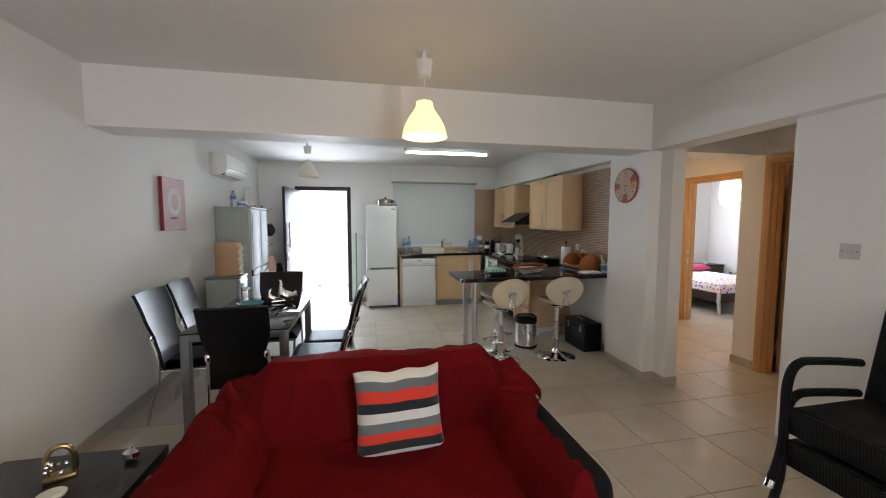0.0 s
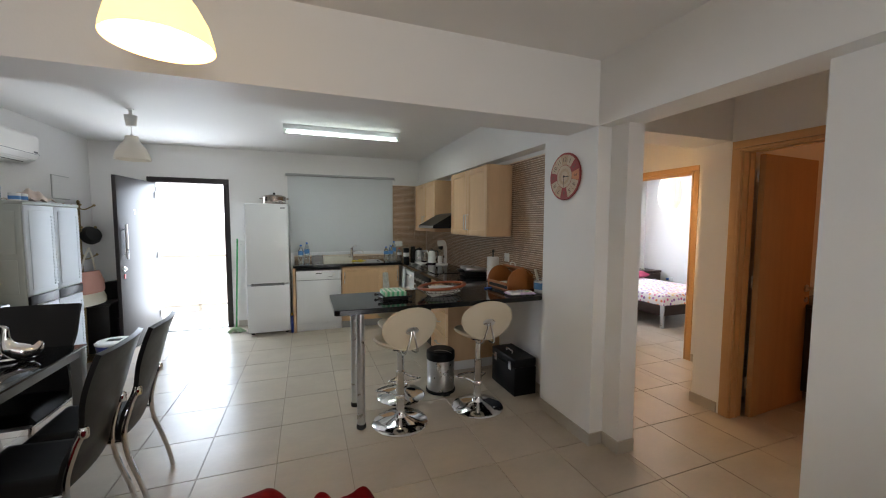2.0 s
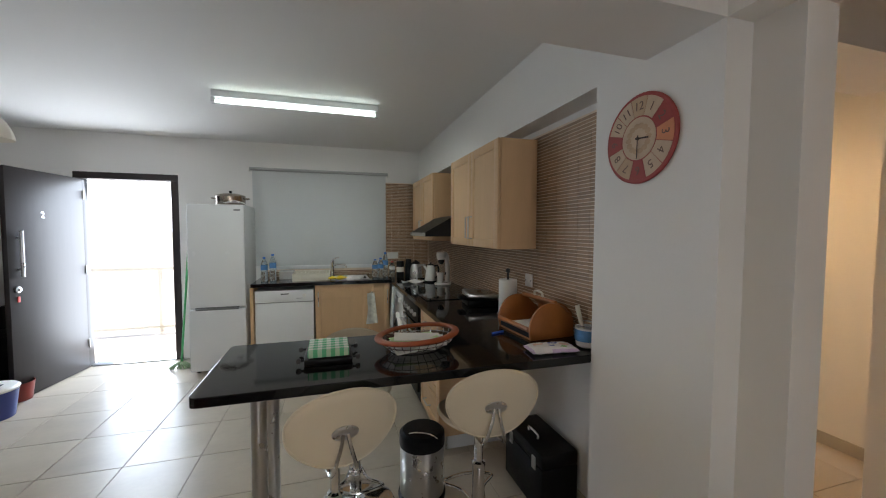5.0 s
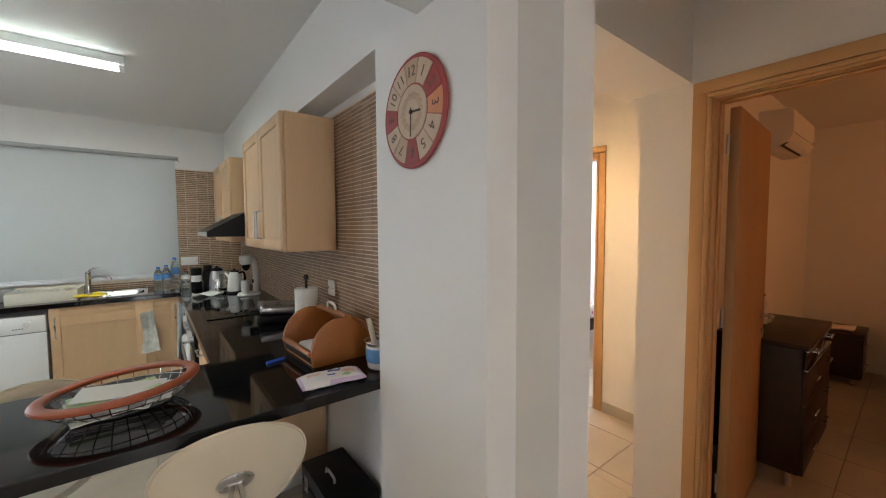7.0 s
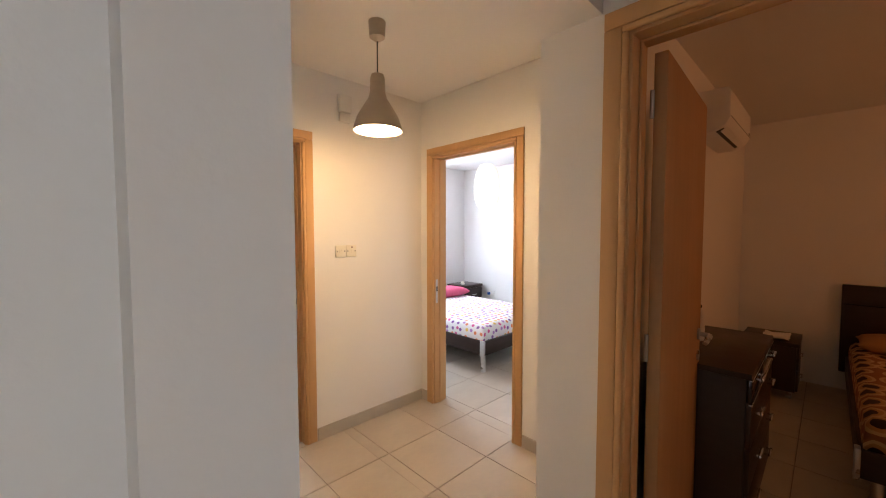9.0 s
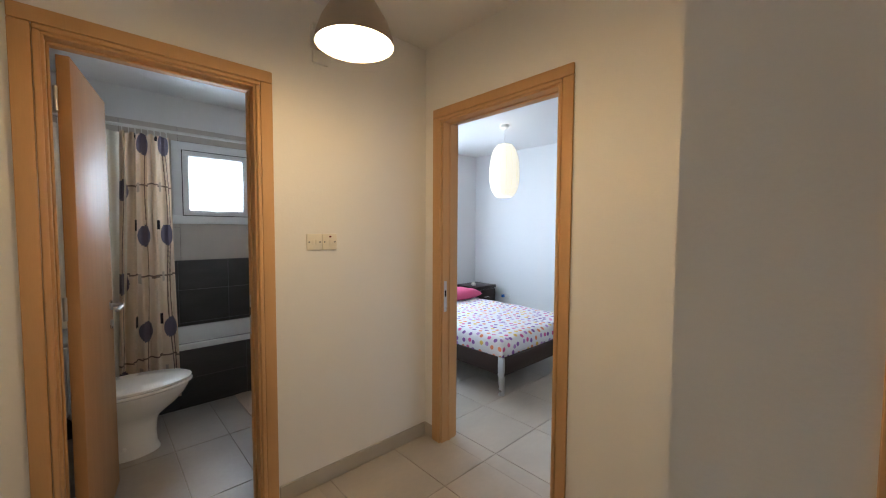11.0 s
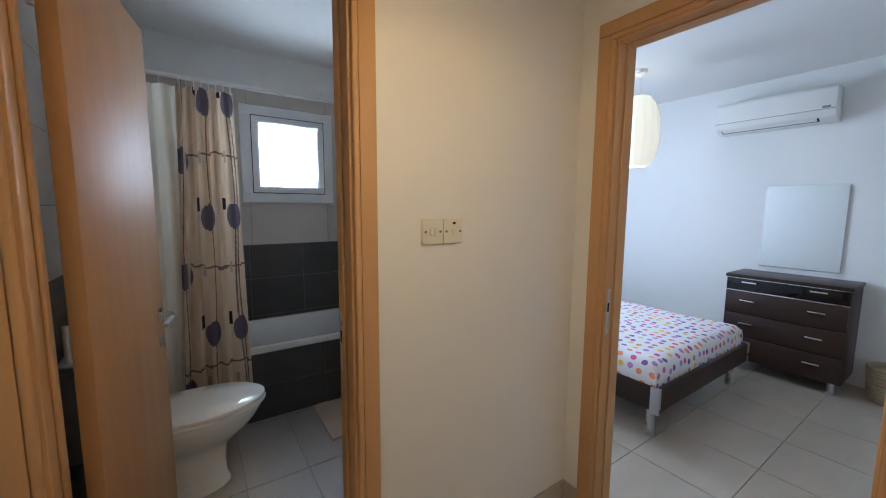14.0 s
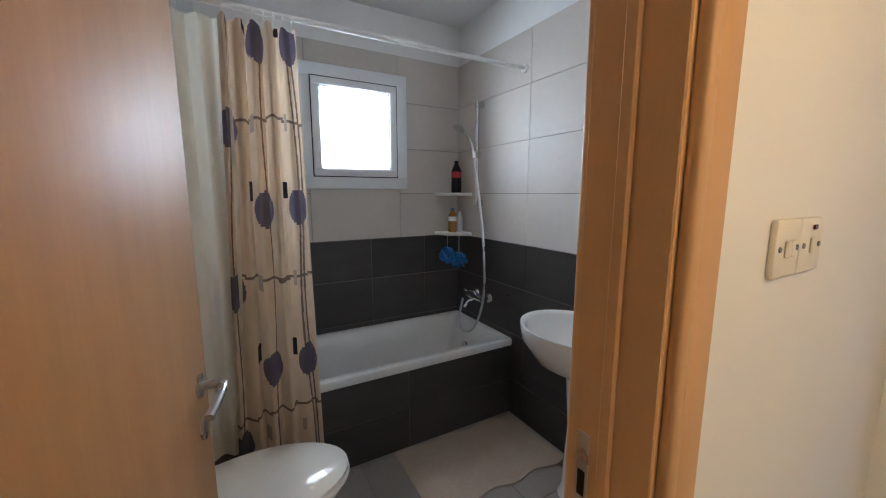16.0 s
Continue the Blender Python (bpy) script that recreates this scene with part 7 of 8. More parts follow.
part("rod", turned(lathe(B(), [(0.011, 0.013), (0.011, BX1 - BX0 - 0.013)], 14), pose(0, 0, 0, 0, 90, 0)), M_PLASTIC, rd)
for z in (0.013, BX1 - BX0 - 0.028):
    part("end_cap", turned(lathe(B(), [(0.022, z), (0.022, z + 0.015)], 16), pose(0, 0, 0, 0, 90, 0)), M_PLASTIC, rd)

sh_ = thing("shower_set", "chrome shower rail with hand shower and hose", "shower", BX1 - 0.012, 6.455, 1.33)
part("rail", rod(B(), (-0.045, 0, 0.0), (-0.045, 0, 0.65), 0.0135, 16), M_CHROME, sh_)
for z in (0.01, 0.64):
    part("bracket", box(B(), -0.06, 0.0, -0.018, 0.018, z - 0.02, z + 0.02, 0.006), M_CHROME, sh_)
part("slider", box(B(), -0.075, -0.025, -0.02, 0.02, 0.30, 0.345, 0.008), M_CHROME, sh_)
part("hand_shower", tube(B(), [(-0.07, 0, 0.30), (-0.085, 0, 0.38), (-0.13, 0, 0.45), (-0.17, 0, 0.475)], 0.012, 10), M_CHROME, sh_)
part("shower_head", turned(lathe(B(), [(0.012, 0.03), (0.036, 0.012), (0.040, 0.0), (0.001, -0.003)], 24), pose(-0.19, 0, 0.475, 0, 30)), M_CHROME, sh_)
part("hose", tube(B(), [(-0.07, 0, 0.29), (-0.06, -0.05, 0.05), (-0.055, -0.10, -0.25), (-0.06, -0.12, -0.60), (-0.09, -0.06, -0.83), (-0.12, 0.03, -0.88), (-0.13, 0.07, -0.80), (-0.10, 0.075, -0.66)], 0.008, 8), M_STEEL, sh_)
mx2 = thing("bath_mixer", "chrome bath mixer tap on the tiled wall", "tap", BX1 - 0.012, 6.43, 0.70)
part("body", turned(lathe(B(), [(0.022, -0.09), (0.024, -0.05), (0.024, 0.05), (0.022, 0.09)], 18), pose(-0.06, 0, 0, 90)), M_CHROME, mx2)
for y in (-0.075, 0.075):
    part("wall_flange", turned(lathe(B(), [(0.034, 0), (0.03, -0.01), (0.014, -0.02), (0.014, -0.06)], 20), pose(0, y, 0, 0, 90)), M_CHROME, mx2)
part("spout", tube(B(), [(-0.06, 0, -0.01), (-0.12, 0, -0.03), (-0.15, 0, -0.06)], 0.014, 10), M_CHROME, mx2)
part("lever", tube(B(), [(-0.06, 0, 0.02), (-0.08, 0, 0.045), (-0.15, 0.0, 0.06)], 0.009, 8), M_CHROME, mx2)


def corner_shelf(z, label):
    s = thing("corner_shelf", label, "shelf", BX1 - 0.012, YN - 0.012, z, group="bath corner shelves")
    o_ = [(0, 0)] + [(-0.20 * math.cos(a), -0.20 * math.sin(a)) for a in [math.pi / 2 * i / 10 for i in range(11)]]
    part("shelf", slab_from_outline(B(), o_, 0, 0.022, 0.004), M_PLASTIC, s)
    return s


corner_shelf(1.385, "white plastic corner shelf over the bath")
corner_shelf(1.105, "white plastic corner shelf with sponges below")
bottle_at(4.57, 6.66, 1.407, 0.22, 0.036, "black shampoo bottle on the corner shelf", M_BLACK, M_BLACK, "toiletries", mat("red_label", (0.45, 0.03, 0.04), 0.4))
bottle_at(4.545, 6.67, 1.127, 0.17, 0.030, "amber shower gel bottle with blue cap", None, mat("amber_gel", (0.65, 0.36, 0.10), 0.2, trans=0.4), "toiletries", M_PAPER)
bottle_at(4.60, 6.66, 1.127, 0.15, 0.022, "slim white tube on the corner shelf", M_PLASTIC, M_PLASTIC, "toiletries", M_PAPER)
rnd = random.Random(5)
M_SPONGE = mat("blue_net_sponge", (0.02, 0.14, 0.42), 0.6, bump=0.8, bump_scale=120)
for y, x, z in ((6.70, 4.52, 0.955), (6.62, 4.57, 0.925)):
    sp_ = thing("bath_sponge", "blue net bath sponge hanging from the shelf", "sponge", x, y, z, group="bath sponges")
    bm = B()
    for i in range(42):
        a, b_ = rnd.uniform(0, 6.28), rnd.uniform(-1, 1)
        d_ = Vector((math.cos(a) * math.sqrt(1 - b_ * b_), math.sin(a) * math.sqrt(1 - b_ * b_), b_))
        q_ = d_.orthogonal().normalized() * 0.02
        tube(bm, [d_ * 0.02, d_ * 0.05 + q_, d_ * 0.055 - q_, d_ * 0.02], 0.006, 5, steps=3)
    part("net", bm, M_SPONGE, sp_)
    part("cord", rod(B(), (0, 0, 0.03), (0.0, 0.0, 1.108 - z), 0.002, 5), M_PLASTIC, sp_)

bs = thing("wash_basin", "white pedestal wash basin on the dark tiled wall", "basin", BX1 - 0.012, 5.42, 0)


def basin_top(u, v):
    a = 2 * math.pi * u
    r = v
    ox = -0.22 - 0.22 * math.cos(a) * r * (1.0)
    oy = 0.27 * math.sin(a) * r
    ox = min(ox, -0.002)
    z = 0.83 - 0.13 * (1 - r ** 3) if r < 0.86 else 0.83 - 0.13 * (1 - 0.86 ** 3) * max(0, (0.92 - r) / 0.06)
    return Vector((ox, oy, z))


part("bowl", sheet(B(), basin_top, 48, 20), M_PORCELAIN, bs, sharp=70)
bm = B()
lathe(bm, [(0.10, 0.63), (0.20, 0.68), (0.26, 0.76), (0.272, 0.815), (0.272, 0.83)], 48, -0.22, 0, cap=False, sx=0.82)
part("underside", bm, M_PORCELAIN, bs)
bm = B()
lathe(bm, [(0.10, 0.0), (0.085, 0.05), (0.07, 0.35), (0.09, 0.60), (0.11, 0.66)], 28, -0.15, 0)
part("pedestal", bm, M_PORCELAIN, bs)
part("tap", tube(B(), [(-0.06, 0, 0.83), (-0.06, 0, 0.93), (-0.10, 0, 0.95), (-0.17, 0, 0.92)], 0.014, 10), M_CHROME, bs)

to = thing("toilet", "white toilet with its lid closed", "toilet", 2.74, 5.65, 0)
bm = B()
lathe(bm, [(0.70, 0.0), (0.69, 0.015), (0.60, 0.05), (0.545, 0.12), (0.53, 0.185), (0.56, 0.215), (0.70, 0.25), (0.86, 0.29), (0.955, 0.335), (0.99, 0.365), (1.0, 0.375), (1.0, 0.395)], 44)
for v in bm.verts:
    t = v.co.z / 0.4
    lx = v.co.x
    v.co.y *= 0.185 * (0.72 + 0.28 * t)
    v.co.x = 0.41 + lx * (0.22 + 0.09 * t) + 0.01 * t
part("bowl", bm, M_PORCELAIN, to)
for z0, z1, k, nm in ((0.397, 0.415, 1.0, "seat"), (0.417, 0.440, 0.985, "lid")):
    bm = B()
    lathe(bm, [(0.97 * k, z0), (1.0 * k, z0 + 0.004), (1.0 * k, z1 - 0.006), (0.96 * k, z1), (0.5 * k, z1 + 0.004), (0.001, z1 + 0.005)], 48)
    for v in bm.verts:
        v.co.y *= 0.192
        v.co.x = 0.43 + v.co.x * 0.315
    part(nm, bm, M_PORCELAIN, to)
part("cistern", box(B(), 0.0, 0.17, -0.19, 0.19, 0.38, 0.76, 0.02, 3), M_PORCELAIN, to)
part("cistern_lid", box(B(), 0.0, 0.18, -0.20, 0.20, 0.762, 0.79, 0.01, 3), M_PORCELAIN, to)
part("flush_button", lathe(B(), [(0.022, 0.79), (0.02, 0.797), (0.001, 0.798)], 16, 0.09, 0), M_CHROME, to)
part("fixing_cover", turned(lathe(B(), [(0.012, 0), (0.010, 0.012), (0.001, 0.014)], 12), pose(0.38, -0.125, 0.09, 90)), M_PLASTIC, to)

M_MAT = mat("bath_mat_cloth", (0.50, 0.39, 0.29), 0.95, bump=0.9, bump_scale=140, var=0.14, var_scale=8, grain=0.12, sheen=0.3)
mt = part("bath_mat", sheet(B(), lambda u, v: Vector((0.78 * u - 0.39, 0.46 * v - 0.23 + 0.012 * math.sin(u * 19) * (v > 0.95 or v < 0.05), 0.008 + 0.004 * noise.noise(Vector((u * 7, v * 6, 0))))), 40, 26, 0.008), M_MAT)
mt.matrix_basis = pose(4.23, 5.86, 0.004, 0, 0, -1)
tagged(mt, "beige towelling bath mat in front of the bath", "bath mat")

# ---- bright bedroom ----
M_WENGE = mat("wenge_wood", (0.036, 0.020, 0.015), 0.4, spec=0.35, bump=0.15, bump_scale=60, var=0.25, var_scale=4, stretch=(1, 1, 7), grain=0.2, rough_var=0.08)
bed = thing("double_bed", "dark wood double bed with dotted bedding", "bed", 6.12, 4.54, 0)
part("footboard", box(B(), -0.70, 0.70, 0.0, 0.03, 0.20, 0.345, 0.006), M_WENGE, bed)
for s in (-1, 1):
    part("side_rail", box(B(), s * 0.685 - 0.015, s * 0.685 + 0.015, 0.03, 2.12, 0.20, 0.345, 0.006), M_WENGE, bed)
    part("corner_plate", box(B(), s * 0.70 - 0.012, s * 0.70 + 0.012, -0.006, 0.05, 0.19, 0.352, 0.004), M_STEEL, bed, "brushed steel corner plate")
    part("leg", lathe(B(), [(0.026, 0.0), (0.026, 0.20)], 20, s * 0.62, 0.08), M_STEEL, bed)
    part("leg", lathe(B(), [(0.026, 0.0), (0.026, 0.20)], 20, s * 0.62, 2.0), M_STEEL, bed)
part("slat_base", box(B(), -0.67, 0.67, 0.03, 2.10, 0.24, 0.27), M_WENGE, bed)
part("headboard", sheet(B(), lambda u, v: Vector((-0.72 + 1.44 * u, 2.14 + 0.05 * v, 0.20 + (0.62 + 0.08 * math.sin(math.pi * u)) * v)), 20, 8, 0.03), M_WENGE, bed)
M_DOTS = mat("dotted_sheet", (0.80, 0.78, 0.80), 0.85, bump=0.15, bump_scale=300)


def dots(m, scale, radius):
    """Round printed dots of several colours on white cloth."""
    n, k = m.node_tree.nodes, m.node_tree.links
    co = n.new("ShaderNodeTexCoord")
    vo = n.new("ShaderNodeTexVoronoi")
    vo.voronoi_dimensions = "2D"
    vo.inputs["Scale"].default_value = scale
    vo.inputs["Randomness"].default_value = 0.45
    k.new(co.outputs["UV"], vo.inputs["Vector"])
    lt = n.new("ShaderNodeMath")
    lt.operation = "LESS_THAN"
    lt.inputs[1].default_value = radius
    k.new(vo.outputs["Distance"], lt.inputs[0])
    sp = n.new("ShaderNodeSeparateColor")
    k.new(vo.outputs["Color"], sp.inputs[0])
    cr = n.new("ShaderNodeValToRGB")
    cr.color_ramp.interpolation = "CONSTANT"
    cols = ((0.0, (0.25, 0.11, 0.34)), (0.25, (0.78, 0.26, 0.12)), (0.45, (0.68, 0.12, 0.32)), (0.62, (0.80, 0.55, 0.12)), (0.80, (0.46, 0.26, 0.55)))
    for i, (p_, c_) in enumerate(cols):
        e = cr.color_ramp.elements[i] if i < 2 else cr.color_ramp.elements.new(p_)
        e.position, e.color = p_, (*c_, 1)
    k.new(sp.outputs[0], cr.inputs[0])
    mx = n.new("ShaderNodeMix")
    mx.data_type = "RGBA"
    mx.inputs["A"].default_value = (0.80, 0.77, 0.78, 1)
    k.new(lt.outputs[0], mx.inputs["Factor"])
    k.new(cr.outputs[0], mx.inputs["B"])
    k.new(mx.outputs["Result"], n["Principled BSDF"].inputs["Base Color"])


dots(M_DOTS, 14.5, 0.27)


def mattress(name, w, l, h, material, parent, label):
    """A soft block with rounded edges and a few creases, unwrapped in metres."""
    bm = B()
    uvl = bm.loops.layers.uv.new("flat")
    NX, NY = 44, 60
    g = []
    for i in range(NX + 1):
        r_ = []
        for j in range(NY + 1):
            a, b = i / NX * (w + 2 * h) - h, j / NY * (l + 2 * h) - h
            x, y = min(max(a, 0), w), min(max(b, 0), l)
            drop = max(-min(a, 0), a - w if a > w else 0) + max(-min(b, 0), b - l if b > l else 0)
            edge = min(x, w - x, y, l - y)
            z = h - min(drop, h) - 0.02 * math.exp(-edge / 0.03) * (1 if drop == 0 else 1)
            out = 0.012 * math.sin(min(drop / h, 1) * math.pi)
            x += (-out if a < 0 else out if a > w else 0)
            y += (-out if b < 0 else out if b > l else 0)
            z += 0.006 * noise.noise(Vector((a * 4, b * 4, 2.0))) + 0.004 * math.sin(a * 16 + 6 * noise.noise(Vector((a * 2, b * 2, 0)))) * (drop == 0)
            r_.append((bm.verts.new((x - w / 2, y, z)), (a, b)))
        g.append(r_)
    for i in range(NX):
        for j in range(NY):
            q = (g[i][j], g[i + 1][j], g[i + 1][j + 1], g[i][j + 1])
            f_ = bm.faces.new([p_[0] for p_ in q])
            for lp, p_ in zip(f_.loops, q):
                lp[uvl].uv = p_[1]
    me = bpy.data.meshes.new(name)
    bm.normal_update()
    bm.to_mesh(me)
    bm.free()
    me.materials.append(material)
    me.polygons.foreach_set("use_smooth", [True] * len(me.polygons))
    o = new(name, me)
    o.parent = parent
    return tagged(o, label)


m1 = mattress("mattress", 1.34, 2.05, 0.215, M_DOTS, bed, "white sheet with coloured dots over a mattress")
m1.location = (0, 0.045, 0.272)


def pillow(x, y, z, rz, material, label, w=0.62, d=0.40, rx=0):
    bm = B()
    N_ = 22
    gg = {}
    for s in (-1, 1):
        for i in range(N_ + 1):
            for j in range(N_ + 1):
                u, v = i / N_ * 2 - 1, j / N_ * 2 - 1
                if s == 1 and (abs(u) == 1 or abs(v) == 1):
                    gg[(s, i, j)] = gg[(-1, i, j)]
                    continue
                pf = 0.07 * ((1 - u ** 4) * (1 - v ** 4)) ** 0.55
                gg[(s, i, j)] = bm.verts.new((w / 2 * u * (0.95 + 0.05 * v * v), d / 2 * v * (0.94 + 0.06 * u * u), 0.055 + s * pf + 0.008 * noise.noise(Vector((u * 3, v * 3, s)))))
    for s in (-1, 1):
        for i in range(N_):
            for j in range(N_):
                bm.faces.new((gg[(s, i, j)], gg[(s, i + 1, j)], gg[(s, i + 1, j + 1)], gg[(s, i, j + 1)]))
    o = part("pillow", bm, material, None, sharp=80)
    o.matrix_basis = pose(x, y, z, rx, 0, rz)
    return tagged(o, label, "pillow", "bed pillows")


M_PINKP = mat("pink_pillow_cloth", (0.62, 0.10, 0.20), 0.85, bump=0.2, bump_scale=300, var=0.06, var_scale=5)
pillow(5.78, 6.16, 0.50, 3, M_PINKP, "bright pink pillow at the head of the bed")
pillow(6.46, 6.13, 0.50, -2, M_PINKP, "bright pink pillow beside the nightstand")


def nightstand(x, y, rz, label):
    n_ = thing("nightstand", label, "nightstand", x, y, 0, rz, "nightstands")
    part("body", box(B(), -0.22, 0.22, -0.18, 0.19, 0.07, 0.46, 0.004), M_WENGE, n_)
    part("top", box(B(), -0.23, 0.23, -0.20, 0.20, 0.462, 0.50, 0.004), M_WENGE, n_)
    for z0, z1 in ((0.08, 0.26), (0.27, 0.45)):
        d_ = part("drawer", box(B(), -0.215, 0.215, -0.196, -0.181, z0, z1, 0.003), M_WENGE, n_)
        part("handle", tube(B(), [(-0.05, -0.196, (z0 + z1) / 2), (-0.05, -0.215, (z0 + z1) / 2), (0.05, -0.215, (z0 + z1) / 2), (0.05, -0.196, (z0 + z1) / 2)], 0.005, 8, smooth=False), M_CHROME, d_)
    for sx in (-0.17, 0.17):
        for sy in (-0.14, 0.14):
            part("foot", lathe(B(), [(0.02, 0), (0.02, 0.07)], 14, sx, sy), M_STEEL, n_)
    return n_


nightstand(7.22, 6.46, 0, "dark wood nightstand beside the bed").scale = (1.0, 1.0, 1.14)
nb = part("night_light", lathe(B(), [(0.001, 0), (0.03, 0), (0.034, 0.02), (0.02, 0.05), (0.001, 0.055)], 20), M_CREAM)
nb.location = (7.12, 6.42, 0.571)
tagged(nb, "small cream ornament on the nightstand", "ornament")
sk2 = socket("wall_socket", 7.55, 6.14, 0.40, -90, "white double socket low on the wall", 0.146, 2, 2)
part("blue_plug", box(B(), -0.055, -0.02, -0.055, -0.012, -0.02, 0.02, 0.006), M_BLUECAP, sk2, "blue plug-in device")


def drawer_chest(x, y, rz, w, label, black_top=True):
    c = thing("chest_of_drawers", label, "chest of drawers", x, y, 0, rz, "bedroom chests")
    part("body", box(B(), 0, w, 0.02, 0.42, 0.10, 0.815, 0.004), M_WENGE, c)
    part("top", box(B(), -0.008, w + 0.008, 0.0, 0.425, 0.817, 0.845, 0.004), M_WENGE, c)
    zs = ((0.105, 0.30), (0.305, 0.50), (0.505, 0.70), (0.712, 0.81))
    for i, (z0, z1) in enumerate(zs):
        d_ = part("drawer", box(B(), 0.004, w - 0.004, 0.0, 0.019, z0, z1, 0.003), M_GRANITE if (i == 3 and black_top) else M_WENGE, c)
        for hx in (0.22 * w, 0.78 * w):
            part("handle", box(B(), hx - 0.05, hx + 0.05, -0.028, -0.016, (z0 + z1) / 2 + 0.018, (z0 + z1) / 2 + 0.030, 0.003), M_CHROME, d_)
            for q in (-0.042, 0.042):
                part("handle_post", box(B(), hx + q - 0.004, hx + q + 0.004, -0.018, 0.001, (z0 + z1) / 2 + 0.019, (z0 + z1) / 2 + 0.029), M_CHROME, d_)
    part("chrome_line", box(B(), 0.0, w, -0.003, 0.01, 0.702, 0.709, 0.001, 1), M_CHROME, c)
    part("chrome_line", box(B(), 0.0, w, -0.003, 0.01, 0.811, 0.816, 0.001, 1), M_CHROME, c)
    for hx in (0.06, w - 0.06):
        for hy in (0.07, 0.36):
            part("leg", lathe(B(), [(0.022, 0), (0.022, 0.10)], 16, hx, hy), M_STEEL, c)
    return c


drawer_chest(7.11, 4.82, -90, 0.76, "dark wood chest of drawers with chrome handles")
mi = thing("wall_mirror", "rectangular frameless mirror above the chest", "mirror", 7.55, 4.46, 0.89, -90)
part("backing", box(B(), -0.26, 0.26, -0.012, 0.0, 0, 0.72, 0.002, 1), M_WENGE, mi)
part("glass", box(B(), -0.26, 0.26, -0.018, -0.0125, 0, 0.72, 0.001, 1), mat("mirror_silver", (0.86, 0.88, 0.87), 0.02, 1.0), mi)
air_con(7.55, 4.70, 2.10, -90, 0.80, "white wall air conditioner in the bedroom")
wb = thing("waste_basket", "woven wicker waste basket on the floor", "waste basket", 7.36, 3.84, 0)
bm = B()
for i in range(11):
    r_ = 0.11 + 0.002 * i
    tube(bm, [(r_ * math.cos(a), r_ * math.sin(a), 0.012 + i * 0.024) for a in [2 * math.pi * q / 24 for q in range(24)]], 0.012, 6, smooth=False, closed=True)
part("weave", bm, mat("wicker", (0.40, 0.31, 0.20), 0.7, var=0.25, var_scale=30, bump=0.5, bump_scale=120), wb)
part("base", lathe(B(), [(0.001, 0), (0.11, 0), (0.11, 0.01), (0.001, 0.011)], 24), M_RUBBER, wb)
ln = thing("paper_lantern", "lit white oval paper lantern in the bedroom", "pendant lamp", 6.39, 5.31, 1.76)
M_LANT = mat("lit_paper", (0.85, 0.82, 0.75), 0.9, emit=(1.0, 0.84, 0.56), emit_power=0.5, var=0.05, var_scale=10)
prof = [(0.075, 0.0)]
for k in range(15):
    v_ = k / 14
    q_ = abs((v_ - 0.42) / (0.46 if v_ < 0.42 else 0.60))
    prof.append((0.060 + 0.106 * max(0.0, 1 - q_ ** 2.3) ** 0.6, 0.01 + 0.56 * v_))
prof.append((0.055, 0.58))
part("paper", lathe(B(), prof, 16, cap=False), M_LANT, ln, sharp=10)
for k in range(16):
    a = 2 * math.pi * k / 16
    part("rib", tube(B(), [((r_ + 0.001) * math.cos(a), (r_ + 0.001) * math.sin(a), z) for r_, z in prof[::2]], 0.0016, 5, steps=3), M_PAPER, ln)
part("cord", rod(B(), (0, 0, 0.58), (0, 0, H - 1.76 - 0.04), 0.0025, 6), M_PLASTIC, ln)
part("ceiling_cup", lathe(B(), [(0.012, H - 1.76 - 0.05), (0.045, H - 1.76 - 0.03), (0.048, H - 1.76)], 20), M_PLASTIC, ln)

# ---- dark bedroom ----
drawer_chest(4.60, 2.37, 0, 0.86, "dark wood chest of drawers in the dark bedroom")
nightstand(7.12, 2.50, 0, "dark wood nightstand in the dark bedroom")
pt = part("folded_cloth", sheet(B(), lambda u, v: Vector(((u - 0.5) * 0.26, (v - 0.5) * 0.18, 0.012 + 0.012 * math.sin(u * 9 + v * 4))), 16, 12, 0.012), M_PAPER)
pt.location = (7.05, 2.46, 0.512)
tagged(pt, "pale folded cloth on the nightstand", "cloth")
bottle_at(5.05, 2.66, 0.845, 0.20, 0.03, "pale lotion bottle on the chest", M_BLACK, M_PLASTIC, "toiletries", M_PAPER)
bottle_at(5.14, 2.68, 0.845, 0.17, 0.032, "orange lotion bottle on the chest", M_BLACK, mat("orange_lotion", (0.6, 0.25, 0.1), 0.4), "toiletries", M_PAPER)
b2 = thing("single_bed", "dark wood bed with brown patterned cover", "bed", 5.40, 1.32, 0, -90)
part("footboard", box(B(), -0.70, 0.70, 0.0, 0.03, 0.18, 0.33, 0.006), M_WENGE, b2)
for s in (-1, 1):
    part("side_rail", box(B(), s * 0.685 - 0.015, s * 0.685 + 0.015, 0.03, 2.08, 0.18, 0.33, 0.006), M_WENGE, b2)
    part("corner_plate", box(B(), s * 0.70 - 0.012, s * 0.70 + 0.012, -0.006, 0.05, 0.17, 0.337, 0.004), M_STEEL, b2)
    part("leg", lathe(B(), [(0.026, 0.0), (0.026, 0.18)], 20, s * 0.62, 0.08), M_STEEL, b2)
    part("leg", lathe(B(), [(0.026, 0.0), (0.026, 0.18)], 20, s * 0.62, 1.98), M_STEEL, b2)
part("slat_base", box(B(), -0.67, 0.67, 0.03, 2.08, 0.23, 0.26), M_WENGE, b2)
part("headboard", box(B(), -0.74, 0.74, 2.085, 2.125, 0.18, 0.98, 0.008), M_WENGE, b2)
# Raised black strip gives the shade of a groove that isn't cut.
part("headboard_groove", box(B(), -0.741, 0.741, 2.083, 2.086, 0.80, 0.808), M_BLACK, b2)
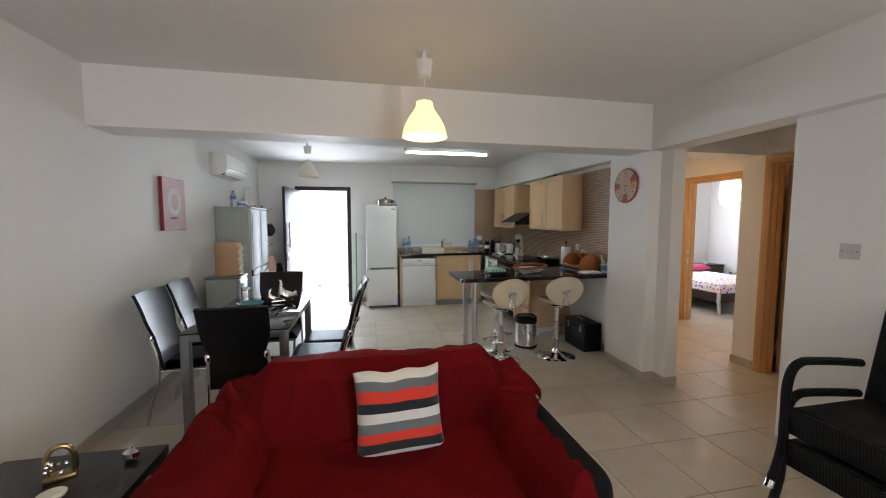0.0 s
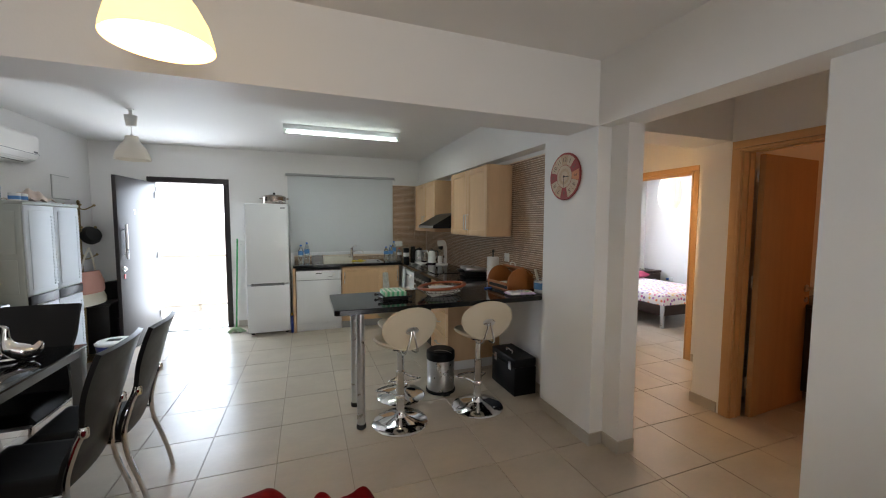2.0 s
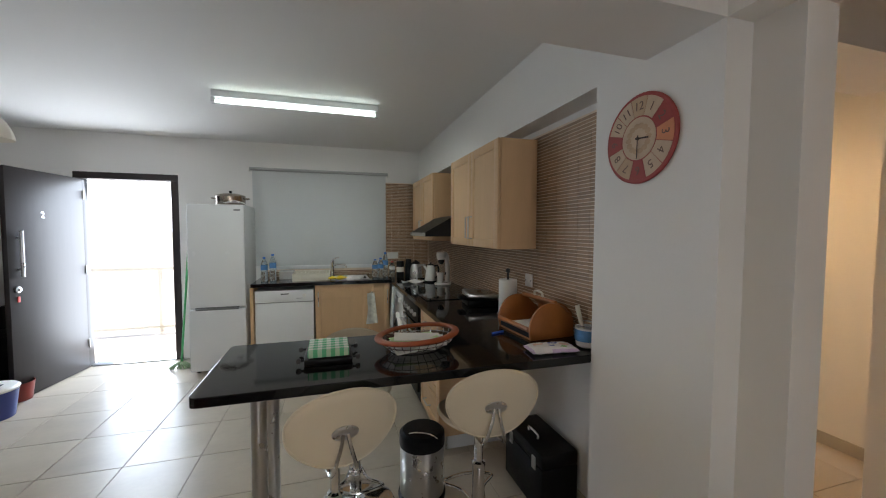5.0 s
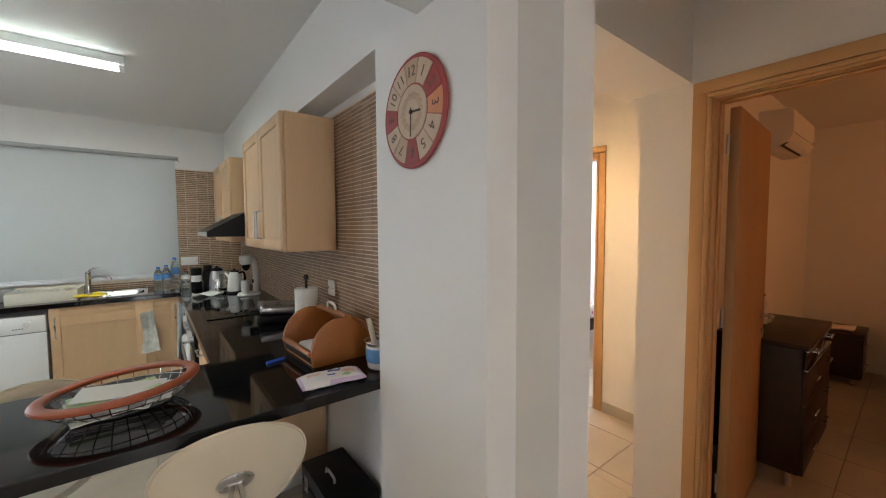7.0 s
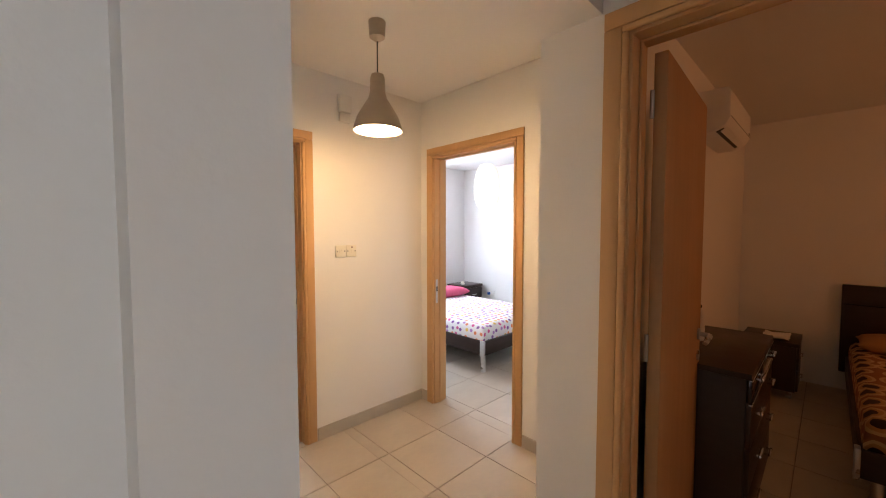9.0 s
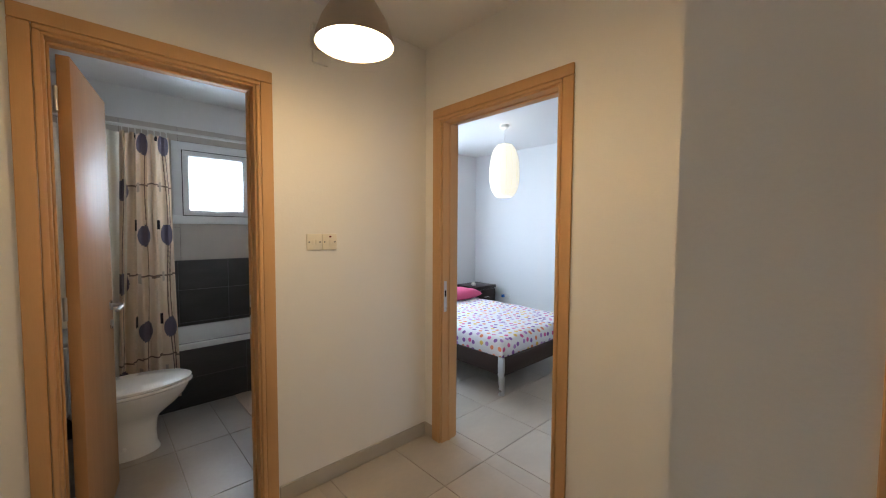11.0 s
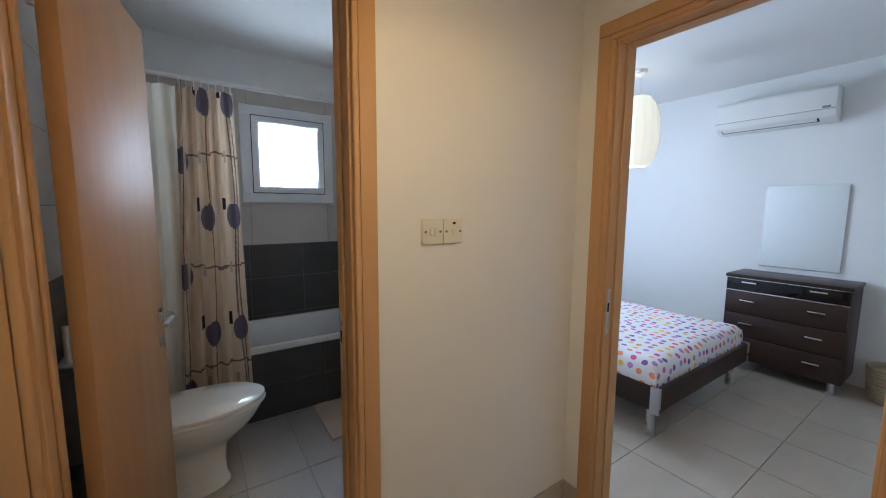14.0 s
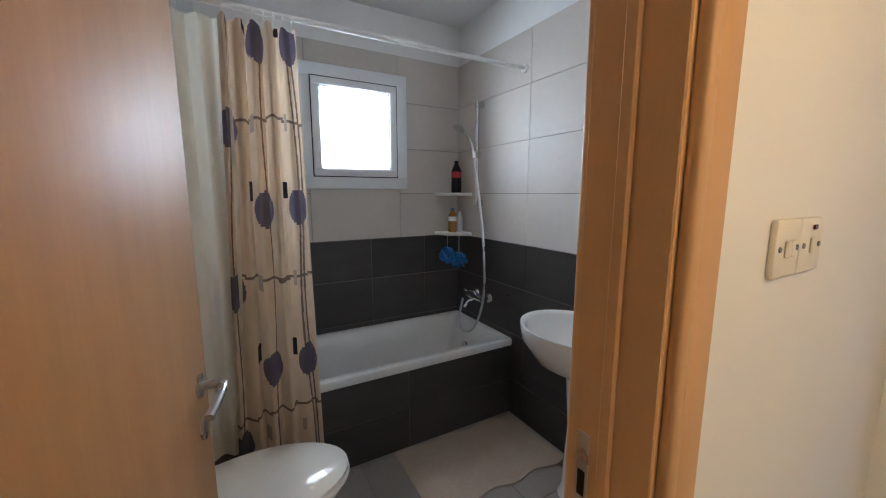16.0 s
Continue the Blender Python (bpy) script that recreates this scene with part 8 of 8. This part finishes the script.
M_OVALS = mat("brown_oval_cloth", (0.30, 0.16, 0.07), 0.85, bump=0.2, bump_scale=300)


def ovals(m):
    n, k = m.node_tree.nodes, m.node_tree.links
    co = n.new("ShaderNodeTexCoord")
    vo = n.new("ShaderNodeTexVoronoi")
    vo.voronoi_dimensions = "2D"
    vo.inputs["Scale"].default_value = 6.0
    vo.inputs["Randomness"].default_value = 0.3
    k.new(co.outputs["UV"], vo.inputs["Vector"])
    cr = n.new("ShaderNodeValToRGB")
    cr.color_ramp.interpolation = "CONSTANT"
    for i, (p_, c_) in enumerate(((0.0, (0.03, 0.014, 0.01)), (0.24, (0.42, 0.22, 0.08)), (0.36, (0.55, 0.36, 0.18)), (0.47, (0.28, 0.11, 0.04)))):
        e = cr.color_ramp.elements[i] if i < 2 else cr.color_ramp.elements.new(p_)
        e.position, e.color = p_, (*c_, 1)
    k.new(vo.outputs["Distance"], cr.inputs[0])
    k.new(cr.outputs[0], n["Principled BSDF"].inputs["Base Color"])


ovals(M_OVALS)
m2 = mattress("mattress", 1.34, 2.03, 0.22, M_OVALS, b2, "brown and orange oval patterned cover")
m2.location = (0, 0.045, 0.262)
pillow(7.18, 1.66, 0.49, 90, M_OVALS, "brown patterned pillow on the dark bed")
pillow(7.18, 0.96, 0.49, 88, M_OVALS, "brown patterned pillow near the headboard")
air_con(5.80, 2.80, 2.08, 0, 0.80, "white wall air conditioner in the dark bedroom")
# Unseen curtain, assumed as the cause of the orange light.
cw = thing("curtain", "orange curtain assumed at the dark bedroom's unseen window", "curtain", 5.6, -0.93, 0.6)
M_OCUR = mat("orange_curtain", (0.55, 0.22, 0.06), 0.85)
_o = M_OCUR.node_tree
_t2 = _o.nodes.new("ShaderNodeBsdfTranslucent")
_t2.inputs[0].default_value = (0.6, 0.24, 0.06, 1)
_m2 = _o.nodes.new("ShaderNodeMixShader")
_m2.inputs[0].default_value = 0.4
_o.links.new(_o.nodes["Principled BSDF"].outputs[0], _m2.inputs[1])
_o.links.new(_t2.outputs[0], _m2.inputs[2])
_o.links.new(_m2.outputs[0], _o.nodes["Material Output"].inputs[0])
part("cloth", sheet(B(), lambda u, v: Vector((1.5 * (u - 0.5), 0.03 * math.sin(u * 60), 1.65 * v)), 120, 4), M_OCUR, cw)


# ---- floor tiles, each a piece of its own ----
PX, PY, OX, OY = 0.4345, 0.4665, 0.037, 2.262
TJ = 0.0022
tile_mesh = {}


def lay(parent, x0, x1, y0, y1, material, px=PX, py=PY, ox=OX, oy=OY):
    """Lays tiles over a rectangle, cut at its edges."""
    i0, i1 = math.floor((x0 - ox) / px), math.ceil((x1 - ox) / px)
    j0, j1 = math.floor((y0 - oy) / py), math.ceil((y1 - oy) / py)
    for i in range(i0, i1):
        for j in range(j0, j1):
            a, b = max(ox + i * px + TJ, x0), min(ox + (i + 1) * px - TJ, x1)
            c, d = max(oy + j * py + TJ, y0), min(oy + (j + 1) * py - TJ, y1)
            if b - a < 0.01 or d - c < 0.01:
                continue
            key = (round(b - a, 3), round(d - c, 3), material.name)
            if key not in tile_mesh:
                o = part("tile", box(B(), 0, b - a, 0, d - c, -0.006, 0.0, 0.0015, 1), material, parent, smooth=False)
                tile_mesh[key] = o.data
            else:
                o = new("tile", tile_mesh[key])
                o.parent = parent
            o.location = (a, c, 0)


lay(floor, XW, 2.60, -3.2, YN, M_TILE)
hall_floor = thing("floor_hall", "beige ceramic tile floor of the hall", "floor", kind="structure")
lay(hall_floor, 2.60, 3.87, 1.30, 4.665, M_TILE)
lay(hall_floor, 3.87, 4.70, 2.90, 4.665, M_TILE)
room_floor = thing("floor_bedroom", "beige ceramic tile floor of the bedroom", "floor", kind="structure")
lay(room_floor, 4.70, 7.55, 2.90, YN, M_TILE)
dark_floor = thing("floor_dark_bedroom", "beige ceramic tile floor of the dark bedroom", "floor", kind="structure")
lay(dark_floor, 3.87, 7.55, -0.95, 2.80, M_TILE)
M_BTILE = mat("bathroom_floor_tile", (0.36, 0.32, 0.275), 0.38, bump=0.06, bump_scale=30, var=0.12, var_scale=4, rough_var=0.05, per_piece=0.05, grain=0.06, scatter=True)
bath_floor = thing("floor_bathroom", "grey ceramic tile floor of the bathroom", "floor", kind="structure")
lay(bath_floor, BX0, BX1, 4.665, YN, M_BTILE, 0.30, 0.60, 3.66, 6.09)
